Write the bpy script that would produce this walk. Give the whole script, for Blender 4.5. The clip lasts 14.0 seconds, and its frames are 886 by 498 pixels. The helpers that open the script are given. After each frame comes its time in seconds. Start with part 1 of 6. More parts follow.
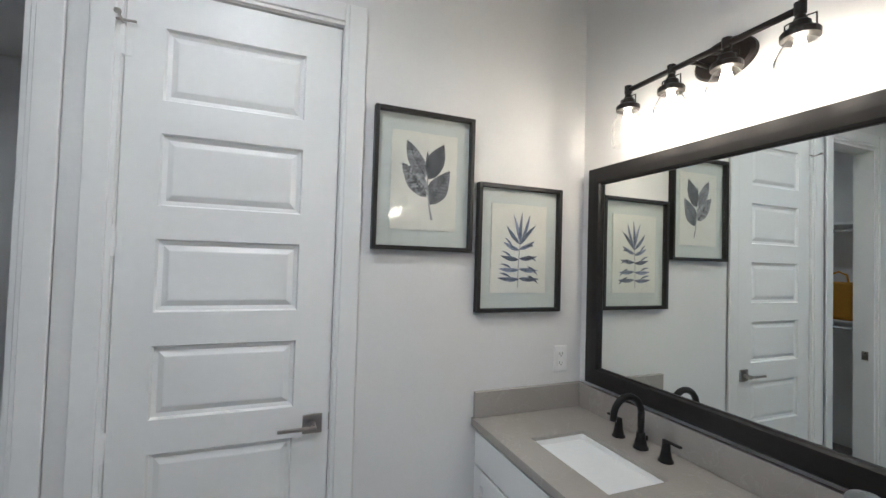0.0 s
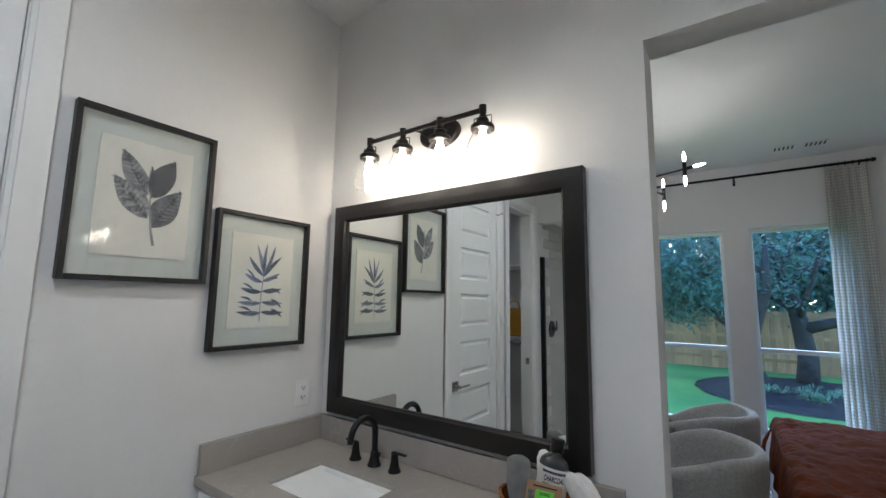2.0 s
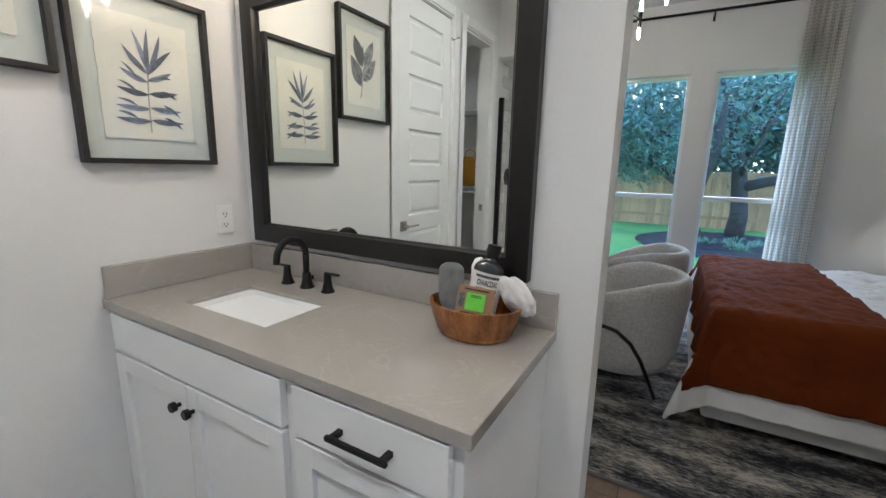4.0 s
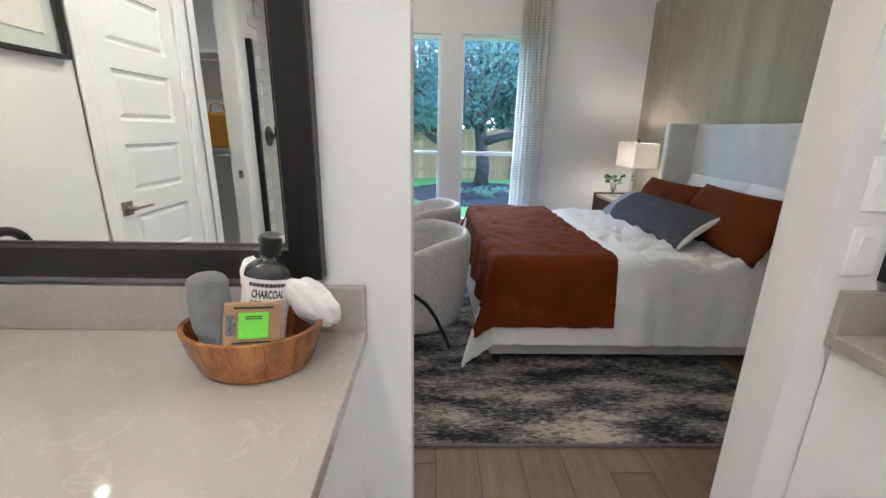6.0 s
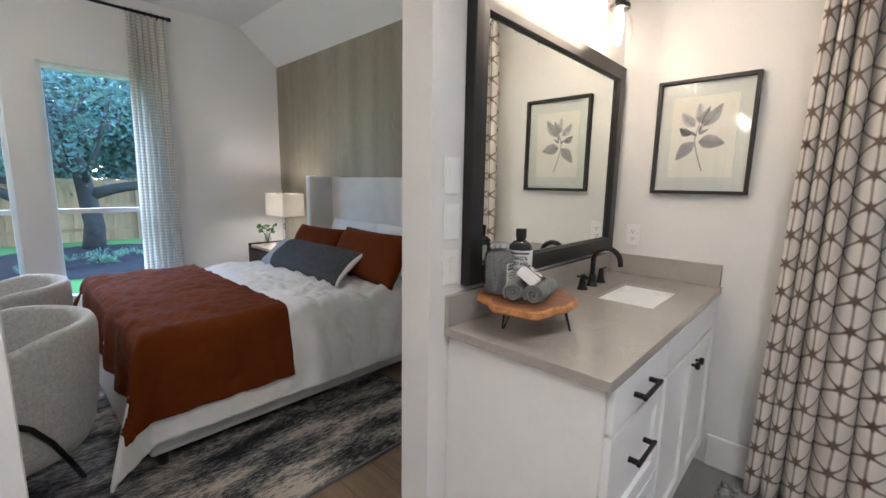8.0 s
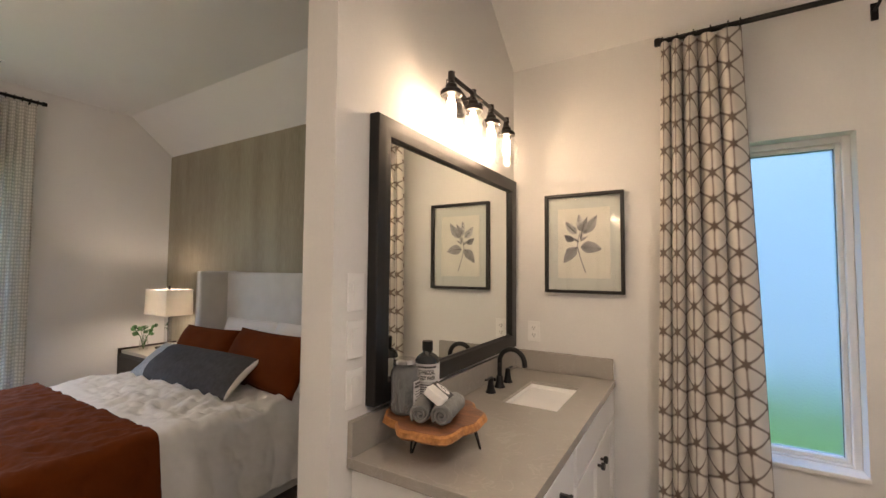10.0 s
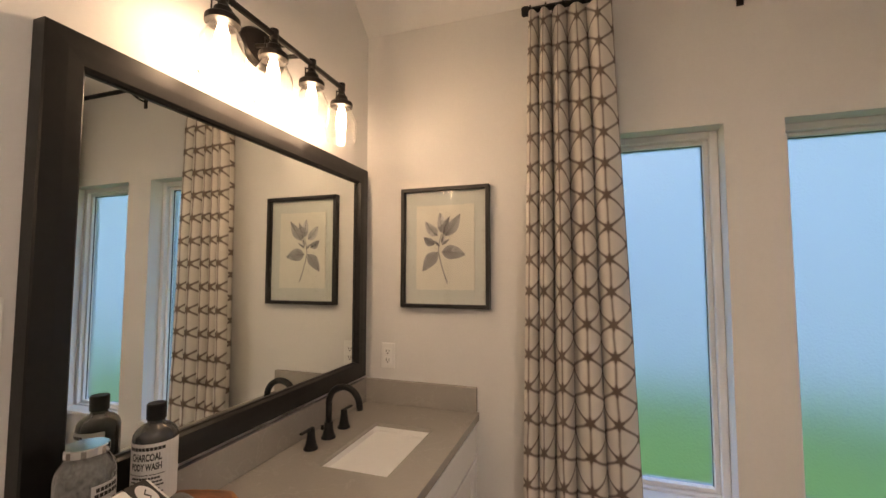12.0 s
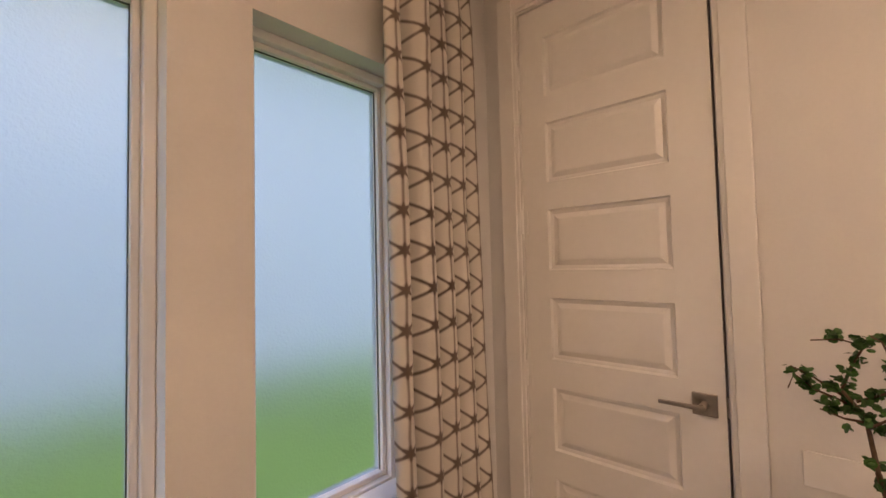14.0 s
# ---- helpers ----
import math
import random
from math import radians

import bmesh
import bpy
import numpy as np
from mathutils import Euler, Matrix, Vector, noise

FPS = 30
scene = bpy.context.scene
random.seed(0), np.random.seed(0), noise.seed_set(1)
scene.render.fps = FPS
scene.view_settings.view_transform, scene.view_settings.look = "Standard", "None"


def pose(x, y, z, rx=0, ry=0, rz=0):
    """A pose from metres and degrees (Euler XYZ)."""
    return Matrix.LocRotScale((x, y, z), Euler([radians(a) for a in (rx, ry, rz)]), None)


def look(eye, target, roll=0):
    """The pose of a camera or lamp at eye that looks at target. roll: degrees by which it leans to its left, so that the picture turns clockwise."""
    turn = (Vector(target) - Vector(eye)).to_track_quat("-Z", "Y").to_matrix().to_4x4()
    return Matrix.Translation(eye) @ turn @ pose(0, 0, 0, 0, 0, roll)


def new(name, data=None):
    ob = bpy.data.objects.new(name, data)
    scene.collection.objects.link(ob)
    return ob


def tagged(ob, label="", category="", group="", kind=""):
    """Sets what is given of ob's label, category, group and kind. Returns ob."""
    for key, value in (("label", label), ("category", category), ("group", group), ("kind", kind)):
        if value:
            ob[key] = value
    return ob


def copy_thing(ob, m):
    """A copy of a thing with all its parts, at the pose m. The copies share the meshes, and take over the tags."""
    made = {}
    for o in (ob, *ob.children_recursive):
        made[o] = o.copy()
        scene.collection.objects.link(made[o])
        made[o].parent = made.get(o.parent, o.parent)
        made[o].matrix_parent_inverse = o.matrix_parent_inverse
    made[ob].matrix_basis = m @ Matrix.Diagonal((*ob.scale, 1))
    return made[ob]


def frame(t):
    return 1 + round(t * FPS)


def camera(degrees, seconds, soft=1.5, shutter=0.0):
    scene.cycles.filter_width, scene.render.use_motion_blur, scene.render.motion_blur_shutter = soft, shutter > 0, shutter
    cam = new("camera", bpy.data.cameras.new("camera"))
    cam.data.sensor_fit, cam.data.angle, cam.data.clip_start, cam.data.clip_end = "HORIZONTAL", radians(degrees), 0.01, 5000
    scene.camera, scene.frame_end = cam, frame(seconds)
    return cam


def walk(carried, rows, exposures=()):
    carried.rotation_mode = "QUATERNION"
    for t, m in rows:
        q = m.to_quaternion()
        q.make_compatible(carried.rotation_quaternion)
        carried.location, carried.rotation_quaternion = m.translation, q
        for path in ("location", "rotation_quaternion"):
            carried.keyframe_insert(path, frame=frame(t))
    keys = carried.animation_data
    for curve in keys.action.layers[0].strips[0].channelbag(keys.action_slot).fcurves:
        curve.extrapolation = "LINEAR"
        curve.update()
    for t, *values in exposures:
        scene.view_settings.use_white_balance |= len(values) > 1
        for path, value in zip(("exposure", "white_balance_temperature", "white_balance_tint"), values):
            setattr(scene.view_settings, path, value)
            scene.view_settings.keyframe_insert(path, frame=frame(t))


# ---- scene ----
cam = camera(94.0, 14.0)
PATH = [
    (0, (-0.033, 0.251, 1.547), (0.694, 2.113, 1.602), 1.7),
    (0.5, (-0.071, 0.22, 1.561), (1.075, 1.853, 1.706), 1.5),
    (1, (-0.09, 0.2, 1.581), (1.324, 1.595, 1.815), 1.3),
    (1.5, (-0.086, 0.185, 1.582), (1.464, 1.417, 1.865), 1.0),
    (2, (-0.051, 0.194, 1.534), (1.571, 1.337, 1.784), 0.8),
    (2.5, (-0.027, 0.204, 1.465), (1.632, 1.316, 1.576), 0.7),
    (3, (-0.001, 0.213, 1.406), (1.662, 1.319, 1.304), 0.6),
    (3.2, (0.002, 0.215, 1.391), (1.657, 1.32, 1.192), 0.5),
    (5.3, (0.428, 0.245, 1.325), (2.22, 0.842, 0.668), 0.6),
    (5.5, (0.421, 0.255, 1.327), (2.269, 0.696, 0.701), 0.5),
    (6, (0.403, 0.33, 1.348), (2.323, 0.282, 0.791), 1.1),
    (6.5, (0.365, 0.363, 1.359), (2.226, -0.172, 0.86), 1.5),
    (7, (0.354, 0.365, 1.355), (2.061, -0.577, 0.909), 1.2),
    (7.5, (0.378, 0.364, 1.357), (1.893, -0.882, 0.965), 1.0),
    (8, (0.382, 0.362, 1.368), (1.728, -1.085, 1.062), 1.0),
    (8.5, (0.381, 0.374, 1.401), (1.593, -1.206, 1.211), 1.1),
    (8.7, (0.382, 0.383, 1.42), (1.552, -1.233, 1.282), 1.0),
    (10.8, (0.362, 0.193, 1.513), (1.335, -1.549, 1.654), 0.5),
    (11, (0.34, 0.125, 1.527), (1.291, -1.629, 1.665), 0.5),
    (11.5, (0.296, -0.04, 1.526), (1.125, -1.856, 1.661), 0.2),
    (12, (0.296, -0.205, 1.496), (0.925, -2.1, 1.616), 0.0),
    (12.5, (0.254, -0.339, 1.448), (0.478, -2.321, 1.592), 0.0),
    (13, (0.133, -0.572, 1.396), (-0.176, -2.542, 1.547), -0.3),
    (13.5, (0.059, -0.744, 1.4), (-0.85, -2.521, 1.53), -0.7),
    (14, (0.031, -0.909, 1.384), (-1.437, -2.265, 1.463), -1.3),
]
# brightness of the lights
SKY, SUN, BULB_POWER, CHANDELIER_POWER, LAMP_POWER, CAN_POWER = 0.082, 0.5, 6.0, 11.0, 9.0, 38.0
EXPOSURES = [(0, 3.6, 4950, 7), (0.6, 3.45, 4950, 7), (2, 3.3, 4950, 7), (3, 3.5, 5000, 8), (5.5, 4.4, 5400, 9), (6.5, 4.5, 5300, 10), (7.5, 4.3, 5300, 11), (8, 4.25, 5350, 12), (8.5, 4.15, 5850, 14), (11, 3.8, 6700, 20), (12, 3.6, 7200, 22), (12.5, 3.4, 7600, 23), (13, 3.45, 7450, 23), (13.5, 3.5, 7350, 23), (14, 3.6, 8800, 35)]
walk(cam, [(t, look(eye, target, roll)) for t, eye, target, roll in PATH], EXPOSURES)

# ---- world and daylight ----
world = bpy.data.worlds.new("sky")
scene.world = world
world.use_nodes = True
sky = world.node_tree.nodes.new("ShaderNodeTexSky")
sky.sky_type, sky.sun_disc = "NISHITA", False
sky.sun_elevation, sky.sun_rotation = radians(38), radians(88)
sky.air_density, sky.dust_density, sky.ozone_density = 1.1, 0.15, 4.5
backing = world.node_tree.nodes["Background"]
world.node_tree.links.new(sky.outputs["Color"], backing.inputs["Color"])
backing.inputs["Strength"].default_value = SKY
sun = new("sun", bpy.data.lights.new("sun", "SUN"))
sun.data.energy, sun.data.angle, sun.data.color = SUN, radians(40), (1.0, 0.95, 0.88)
sun.matrix_world = look((20, 0.7, 15.6), (0, 0, 0))


# ---- materials ----
def surf(name, colour, rough=0.5, vary=0.10, coarse=2.5, fine=70.0, bump=0.0, metal=0.0, spec=0.5, dark=None, stretch=(1, 1, 1), contrast=(0.35, 0.65), sheen=0.0):
    """A procedural surface: colour varied at two scales, fine relief and uneven gloss."""
    m = bpy.data.materials.new(name)
    m.use_nodes = True
    nt = m.node_tree
    b = nt.nodes["Principled BSDF"]
    tc, mp = nt.nodes.new("ShaderNodeTexCoord"), nt.nodes.new("ShaderNodeMapping")
    mp.inputs["Scale"].default_value = stretch
    nt.links.new(tc.outputs["Object"], mp.inputs["Vector"])
    big, small = nt.nodes.new("ShaderNodeTexNoise"), nt.nodes.new("ShaderNodeTexNoise")
    for n, s, d in ((big, coarse, 5), (small, fine, 3)):
        n.inputs["Scale"].default_value, n.inputs["Detail"].default_value = s, d
        nt.links.new(mp.outputs["Vector"], n.inputs["Vector"])
    mean = nt.nodes.new("ShaderNodeMath")
    mean.operation = "MULTIPLY_ADD"
    mean.inputs[1].default_value = 0.35
    nt.links.new(small.outputs["Fac"], mean.inputs[0])
    part_ = nt.nodes.new("ShaderNodeMath")
    part_.operation = "MULTIPLY"
    part_.inputs[1].default_value = 0.65
    nt.links.new(big.outputs["Fac"], part_.inputs[0])
    nt.links.new(part_.outputs[0], mean.inputs[2])
    ramp = nt.nodes.new("ShaderNodeValToRGB")
    low = dark or tuple(c * (1 - vary) for c in colour)
    high = tuple(min(1, c * (1 + vary * 0.5)) for c in colour) if not dark else colour
    ramp.color_ramp.elements[0].position, ramp.color_ramp.elements[1].position = contrast
    ramp.color_ramp.elements[0].color, ramp.color_ramp.elements[1].color = (*low, 1), (*high, 1)
    nt.links.new(mean.outputs[0], ramp.inputs["Fac"])
    nt.links.new(ramp.outputs["Color"], b.inputs["Base Color"])
    span = nt.nodes.new("ShaderNodeMapRange")
    span.inputs["To Min"].default_value, span.inputs["To Max"].default_value = max(0.02, rough - 0.07), min(1, rough + 0.07)
    nt.links.new(big.outputs["Fac"], span.inputs["Value"])
    nt.links.new(span.outputs[0], b.inputs["Roughness"])
    b.inputs["Metallic"].default_value, b.inputs["Specular IOR Level"].default_value = metal, spec
    if sheen:
        b.inputs["Sheen Weight"].default_value = sheen
    if bump:
        bp = nt.nodes.new("ShaderNodeBump")
        bp.inputs["Strength"].default_value, bp.inputs["Distance"].default_value = 0.5, bump
        nt.links.new(small.outputs["Fac"], bp.inputs["Height"])
        nt.links.new(bp.outputs["Normal"], b.inputs["Normal"])
    return m


def lamp_glow(name, colour, strength):
    m = bpy.data.materials.new(name)
    m.use_nodes = True
    b = m.node_tree.nodes["Principled BSDF"]
    b.inputs["Base Color"].default_value = (*colour, 1)
    b.inputs["Emission Color"].default_value = (*colour, 1)
    b.inputs["Emission Strength"].default_value = strength
    return m


def math_node(nt, operation, a, b=None, c=None):
    n = nt.nodes.new("ShaderNodeMath")
    n.operation = operation
    for k, v in enumerate((a, b, c)):
        if v is None:
            continue
        if isinstance(v, (int, float)):
            n.inputs[k].default_value = v
        else:
            nt.links.new(v, n.inputs[k])
    return n.outputs[0]


def clear_pane(name, tint=(1, 1, 1), rough=0.0, gloss=1.0):
    """Thin clear glass: see-through, with a Fresnel reflection."""
    m = bpy.data.materials.new(name)
    m.use_nodes = True
    nt = m.node_tree
    nt.nodes.remove(nt.nodes["Principled BSDF"])
    see, shine = nt.nodes.new("ShaderNodeBsdfTransparent"), nt.nodes.new("ShaderNodeBsdfGlossy")
    see.inputs["Color"].default_value, shine.inputs["Roughness"].default_value = (*tint, 1), rough
    lw, mix = nt.nodes.new("ShaderNodeLayerWeight"), nt.nodes.new("ShaderNodeMixShader")
    steep = math_node(nt, "POWER", lw.outputs["Facing"], 4.0)
    amount = math_node(nt, "MINIMUM", math_node(nt, "MULTIPLY", math_node(nt, "MULTIPLY_ADD", steep, 0.9, 0.045), gloss), 1.0)
    nt.links.new(amount, mix.inputs["Fac"])
    nt.links.new(see.outputs[0], mix.inputs[1])
    nt.links.new(shine.outputs[0], mix.inputs[2])
    nt.links.new(mix.outputs[0], nt.nodes["Material Output"].inputs["Surface"])
    return m


def frosted_pane(name):
    """Obscured glass: blurs what lies behind it, with a pebbled face."""
    m = bpy.data.materials.new(name)
    m.use_nodes = True
    nt = m.node_tree
    nt.nodes.remove(nt.nodes["Principled BSDF"])
    blur, shine, mix = nt.nodes.new("ShaderNodeBsdfRefraction"), nt.nodes.new("ShaderNodeBsdfGlossy"), nt.nodes.new("ShaderNodeMixShader")
    blur.inputs["Roughness"].default_value, blur.inputs["IOR"].default_value = 0.58, 1.25
    blur.inputs["Color"].default_value = (0.33, 0.40, 0.46, 1)
    shine.inputs["Roughness"].default_value = 0.25
    mix.inputs["Fac"].default_value = 0.05
    tc, noi, bp = nt.nodes.new("ShaderNodeTexCoord"), nt.nodes.new("ShaderNodeTexNoise"), nt.nodes.new("ShaderNodeBump")
    noi.inputs["Scale"].default_value = 120
    bp.inputs["Strength"].default_value, bp.inputs["Distance"].default_value = 0.6, 0.002
    nt.links.new(tc.outputs["Object"], noi.inputs["Vector"])
    nt.links.new(noi.outputs["Fac"], bp.inputs["Height"])
    nt.links.new(bp.outputs["Normal"], shine.inputs["Normal"])
    nt.links.new(bp.outputs["Normal"], blur.inputs["Normal"])
    nt.links.new(blur.outputs[0], mix.inputs[1])
    nt.links.new(shine.outputs[0], mix.inputs[2])
    nt.links.new(mix.outputs[0], nt.nodes["Material Output"].inputs["Surface"])
    return m


def star_cloth(name):
    """Ivory drapery with a brown shibori lattice of triangles and starry knots, laid on the cloth's own metres."""
    m = surf(name, (0.80, 0.76, 0.70), 0.85, 0.06, 6, 300, 0.0006, sheen=0.2)
    nt = m.node_tree
    b = nt.nodes["Principled BSDF"]
    base = b.inputs["Base Color"].links[0].from_socket
    uv, sep = nt.nodes.new("ShaderNodeUVMap"), nt.nodes.new("ShaderNodeSeparateXYZ")
    wob, add = nt.nodes.new("ShaderNodeTexNoise"), nt.nodes.new("ShaderNodeVectorMath")
    wob.inputs["Scale"].default_value = 9
    add.operation = "MULTIPLY_ADD"
    add.inputs[1].default_value = (0.010, 0.010, 0)
    nt.links.new(uv.outputs["UV"], wob.inputs["Vector"])
    nt.links.new(wob.outputs["Color"], add.inputs[0])
    nt.links.new(uv.outputs["UV"], add.inputs[2])
    nt.links.new(add.outputs[0], sep.inputs[0])
    u, v = sep.outputs["X"], sep.outputs["Y"]
    a = 0.118

    def line(value, period):
        f = math_node(nt, "FRACT", math_node(nt, "DIVIDE", value, period))
        return math_node(nt, "MULTIPLY", math_node(nt, "SUBTRACT", 0.5, math_node(nt, "ABSOLUTE", math_node(nt, "SUBTRACT", f, 0.5))), period)

    d0 = line(u, a * 0.866)
    d1 = math_node(nt, "MULTIPLY", line(math_node(nt, "MULTIPLY_ADD", u, 0.5774, v), a), 0.866)
    d2 = math_node(nt, "MULTIPLY", line(math_node(nt, "MULTIPLY_ADD", u, -0.5774, v), a), 0.866)

    def soft(d, w0, w1):
        r = nt.nodes.new("ShaderNodeMapRange")
        r.interpolation_type = "SMOOTHSTEP"
        r.inputs["From Min"].default_value, r.inputs["From Max"].default_value = w0, w1
        r.inputs["To Min"].default_value, r.inputs["To Max"].default_value = 1, 0
        nt.links.new(d, r.inputs["Value"])
        return r.outputs[0]

    lines = math_node(nt, "MAXIMUM", math_node(nt, "MULTIPLY", soft(d0, 0.000, 0.0085), 0.85), math_node(nt, "MAXIMUM", soft(d1, 0.0004, 0.0085), soft(d2, 0.0004, 0.0085)))
    knot = soft(math_node(nt, "ADD", math_node(nt, "ADD", d0, d1), d2), 0.010, 0.052)
    amount = math_node(nt, "MINIMUM", math_node(nt, "ADD", math_node(nt, "MULTIPLY", lines, 0.90), math_node(nt, "MULTIPLY", knot, 0.85)), 0.97)
    mix = nt.nodes.new("ShaderNodeMix")
    mix.data_type = "RGBA"
    nt.links.new(amount, mix.inputs["Factor"])
    nt.links.new(base, mix.inputs["A"])
    mix.inputs["B"].default_value = (0.085, 0.036, 0.016, 1)
    nt.links.new(mix.outputs["Result"], b.inputs["Base Color"])
    return m


def dotted_cloth(name):
    """Cream sheer drapery with rows of woven tufts; lets some light through."""
    m = surf(name, (0.80, 0.79, 0.76), 0.9, 0.08, 8, 300, 0.0006)
    nt = m.node_tree
    b = nt.nodes["Principled BSDF"]
    uv, vor = nt.nodes.new("ShaderNodeUVMap"), nt.nodes.new("ShaderNodeTexVoronoi")
    vor.inputs["Scale"].default_value, vor.inputs["Randomness"].default_value = 34, 0.12
    nt.links.new(uv.outputs["UV"], vor.inputs["Vector"])
    bp = nt.nodes.new("ShaderNodeBump")
    bp.inputs["Strength"].default_value, bp.inputs["Distance"].default_value, bp.invert = 0.9, 0.006, True
    nt.links.new(vor.outputs["Distance"], bp.inputs["Height"])
    nt.links.new(bp.outputs["Normal"], b.inputs["Normal"])
    tr, mix = nt.nodes.new("ShaderNodeBsdfTranslucent"), nt.nodes.new("ShaderNodeMixShader")
    tr.inputs["Color"].default_value = (0.88, 0.88, 0.86, 1)
    mix.inputs["Fac"].default_value = 0.5
    nt.links.new(b.outputs[0], mix.inputs[1])
    nt.links.new(tr.outputs[0], mix.inputs[2])
    gaps, open_mix = nt.nodes.new("ShaderNodeBsdfTransparent"), nt.nodes.new("ShaderNodeMixShader")
    tuft = nt.nodes.new("ShaderNodeMapRange")
    tuft.interpolation_type = "SMOOTHSTEP"
    tuft.inputs["From Min"].default_value, tuft.inputs["From Max"].default_value = 0.25, 0.45
    tuft.inputs["To Min"].default_value, tuft.inputs["To Max"].default_value = 0.03, 0.20
    nt.links.new(vor.outputs["Distance"], tuft.inputs["Value"])
    nt.links.new(tuft.outputs[0], open_mix.inputs["Fac"])
    ground = nt.nodes.new("ShaderNodeValToRGB")
    ground.color_ramp.elements[0].position, ground.color_ramp.elements[1].position = 0.28, 0.46
    ground.color_ramp.elements[0].color, ground.color_ramp.elements[1].color = (0.88, 0.85, 0.79, 1), (0.68, 0.65, 0.60, 1)
    nt.links.new(vor.outputs["Distance"], ground.inputs["Fac"])
    nt.links.new(ground.outputs["Color"], b.inputs["Base Color"])
    nt.links.new(mix.outputs[0], open_mix.inputs[1])
    nt.links.new(gaps.outputs[0], open_mix.inputs[2])
    nt.links.new(open_mix.outputs[0], nt.nodes["Material Output"].inputs["Surface"])
    return m


def per_piece(m, amount=0.25):
    """Varies a material's brightness from piece to piece."""
    nt = m.node_tree
    b = nt.nodes["Principled BSDF"]
    src = b.inputs["Base Color"].links[0].from_socket
    info, span, mul = nt.nodes.new("ShaderNodeObjectInfo"), nt.nodes.new("ShaderNodeMapRange"), nt.nodes.new("ShaderNodeVectorMath")
    span.inputs["To Min"].default_value, span.inputs["To Max"].default_value = 1 - amount, 1 + amount
    mul.operation = "SCALE"
    nt.links.new(info.outputs["Random"], span.inputs["Value"])
    nt.links.new(src, mul.inputs[0])
    nt.links.new(span.outputs[0], mul.inputs["Scale"])
    nt.links.new(mul.outputs[0], b.inputs["Base Color"])
    return m


def island_varied(m, amount=0.3):
    nt = m.node_tree
    b = nt.nodes["Principled BSDF"]
    src = b.inputs["Base Color"].links[0].from_socket
    geo, span, mul = nt.nodes.new("ShaderNodeNewGeometry"), nt.nodes.new("ShaderNodeMapRange"), nt.nodes.new("ShaderNodeVectorMath")
    span.inputs["To Min"].default_value, span.inputs["To Max"].default_value = 1 - amount, 1 + amount
    mul.operation = "SCALE"
    nt.links.new(geo.outputs["Random Per Island"], span.inputs["Value"])
    nt.links.new(src, mul.inputs[0])
    nt.links.new(span.outputs[0], mul.inputs["Scale"])
    nt.links.new(mul.outputs[0], b.inputs["Base Color"])
    return m


WALL = surf("wall_paint", (0.77, 0.765, 0.755), 0.75, 0.03, 1.5, 95, 0.0007, spec=0.3)
CEIL = surf("ceiling_paint", (0.83, 0.83, 0.82), 0.85, 0.03, 1.2, 110, 0.0015, spec=0.2)
TRIM = surf("white_trim_paint", (0.83, 0.83, 0.82), 0.38, 0.03, 2, 40, 0.0002)
CABINET = surf("white_cabinet_paint", (0.83, 0.835, 0.835), 0.35, 0.03, 3, 60, 0.0002)
BLACK = surf("matte_black_metal", (0.012, 0.012, 0.012), 0.42, 0.2, 12, 200, 0.0002, metal=0.4)
BRONZE = surf("dark_bronze_metal", (0.018, 0.015, 0.013), 0.4, 0.25, 10, 160, 0.0002, metal=0.5)
FRAMEWOOD = surf("espresso_frame_wood", (0.011, 0.010, 0.0095), 0.38, 0.4, 4, 60, 0.0005, spec=0.4)
PICFRAME = surf("black_frame_wood", (0.014, 0.013, 0.012), 0.5, 0.3, 8, 90, 0.0006)
QUARTZ = surf("grey_quartz", (0.37, 0.345, 0.315), -0.02, 0.06, 5, 130, 0.0, spec=0.75, contrast=(0.30, 0.62))
CERAMIC = surf("white_ceramic", (0.86, 0.86, 0.85), 0.08, 0.02, 3, 20, spec=0.6)
PLASTIC = surf("white_plate_plastic", (0.86, 0.86, 0.85), 0.35, 0.02, 5, 50)
SLOT = surf("outlet_slot_dark", (0.06, 0.06, 0.06), 0.6, 0.1)
NICKEL = surf("satin_nickel", (0.42, 0.39, 0.36), 0.3, 0.1, 20, 200, metal=1.0)
CHROME = surf("polished_chrome", (0.75, 0.75, 0.75), 0.12, 0.04, 10, 80, metal=1.0)
PAPER = surf("deckled_paper", (0.74, 0.72, 0.66), 0.9, 0.05, 8, 120, 0.001)
MATBOARD = surf("pale_green_backing_board", (0.60, 0.625, 0.60), 0.8, 0.03, 3, 90)
INK = island_varied(surf("grey_print_ink", (0.24, 0.24, 0.255), 0.85, 0.6, 40, 320, contrast=(0.32, 0.68)), 0.45)
INKBLUE = island_varied(surf("blue_grey_print_ink", (0.21, 0.23, 0.31), 0.85, 0.6, 40, 320, contrast=(0.32, 0.68)), 0.4)
INKSOFT = island_varied(surf("soft_grey_print_ink", (0.46, 0.45, 0.46), 0.85, 0.5, 40, 320, contrast=(0.32, 0.68)), 0.3)
INKMID = surf("mid_grey_print_ink", (0.33, 0.33, 0.34), 0.85, 0.6, 60, 400, contrast=(0.40, 0.60))
INKLINE = surf("dark_vein_ink", (0.05, 0.05, 0.055), 0.85, 0.3, 30, 200)
INKPALE = surf("pale_stem_ink", (0.36, 0.36, 0.36), 0.85, 0.3, 30, 200)
GLASS = clear_pane("picture_glass", (0.985, 1.0, 0.99), 0.0, 1.0)
WINGLASS = clear_pane("window_glass", (0.96, 0.99, 0.985), 0.0, 0.7)
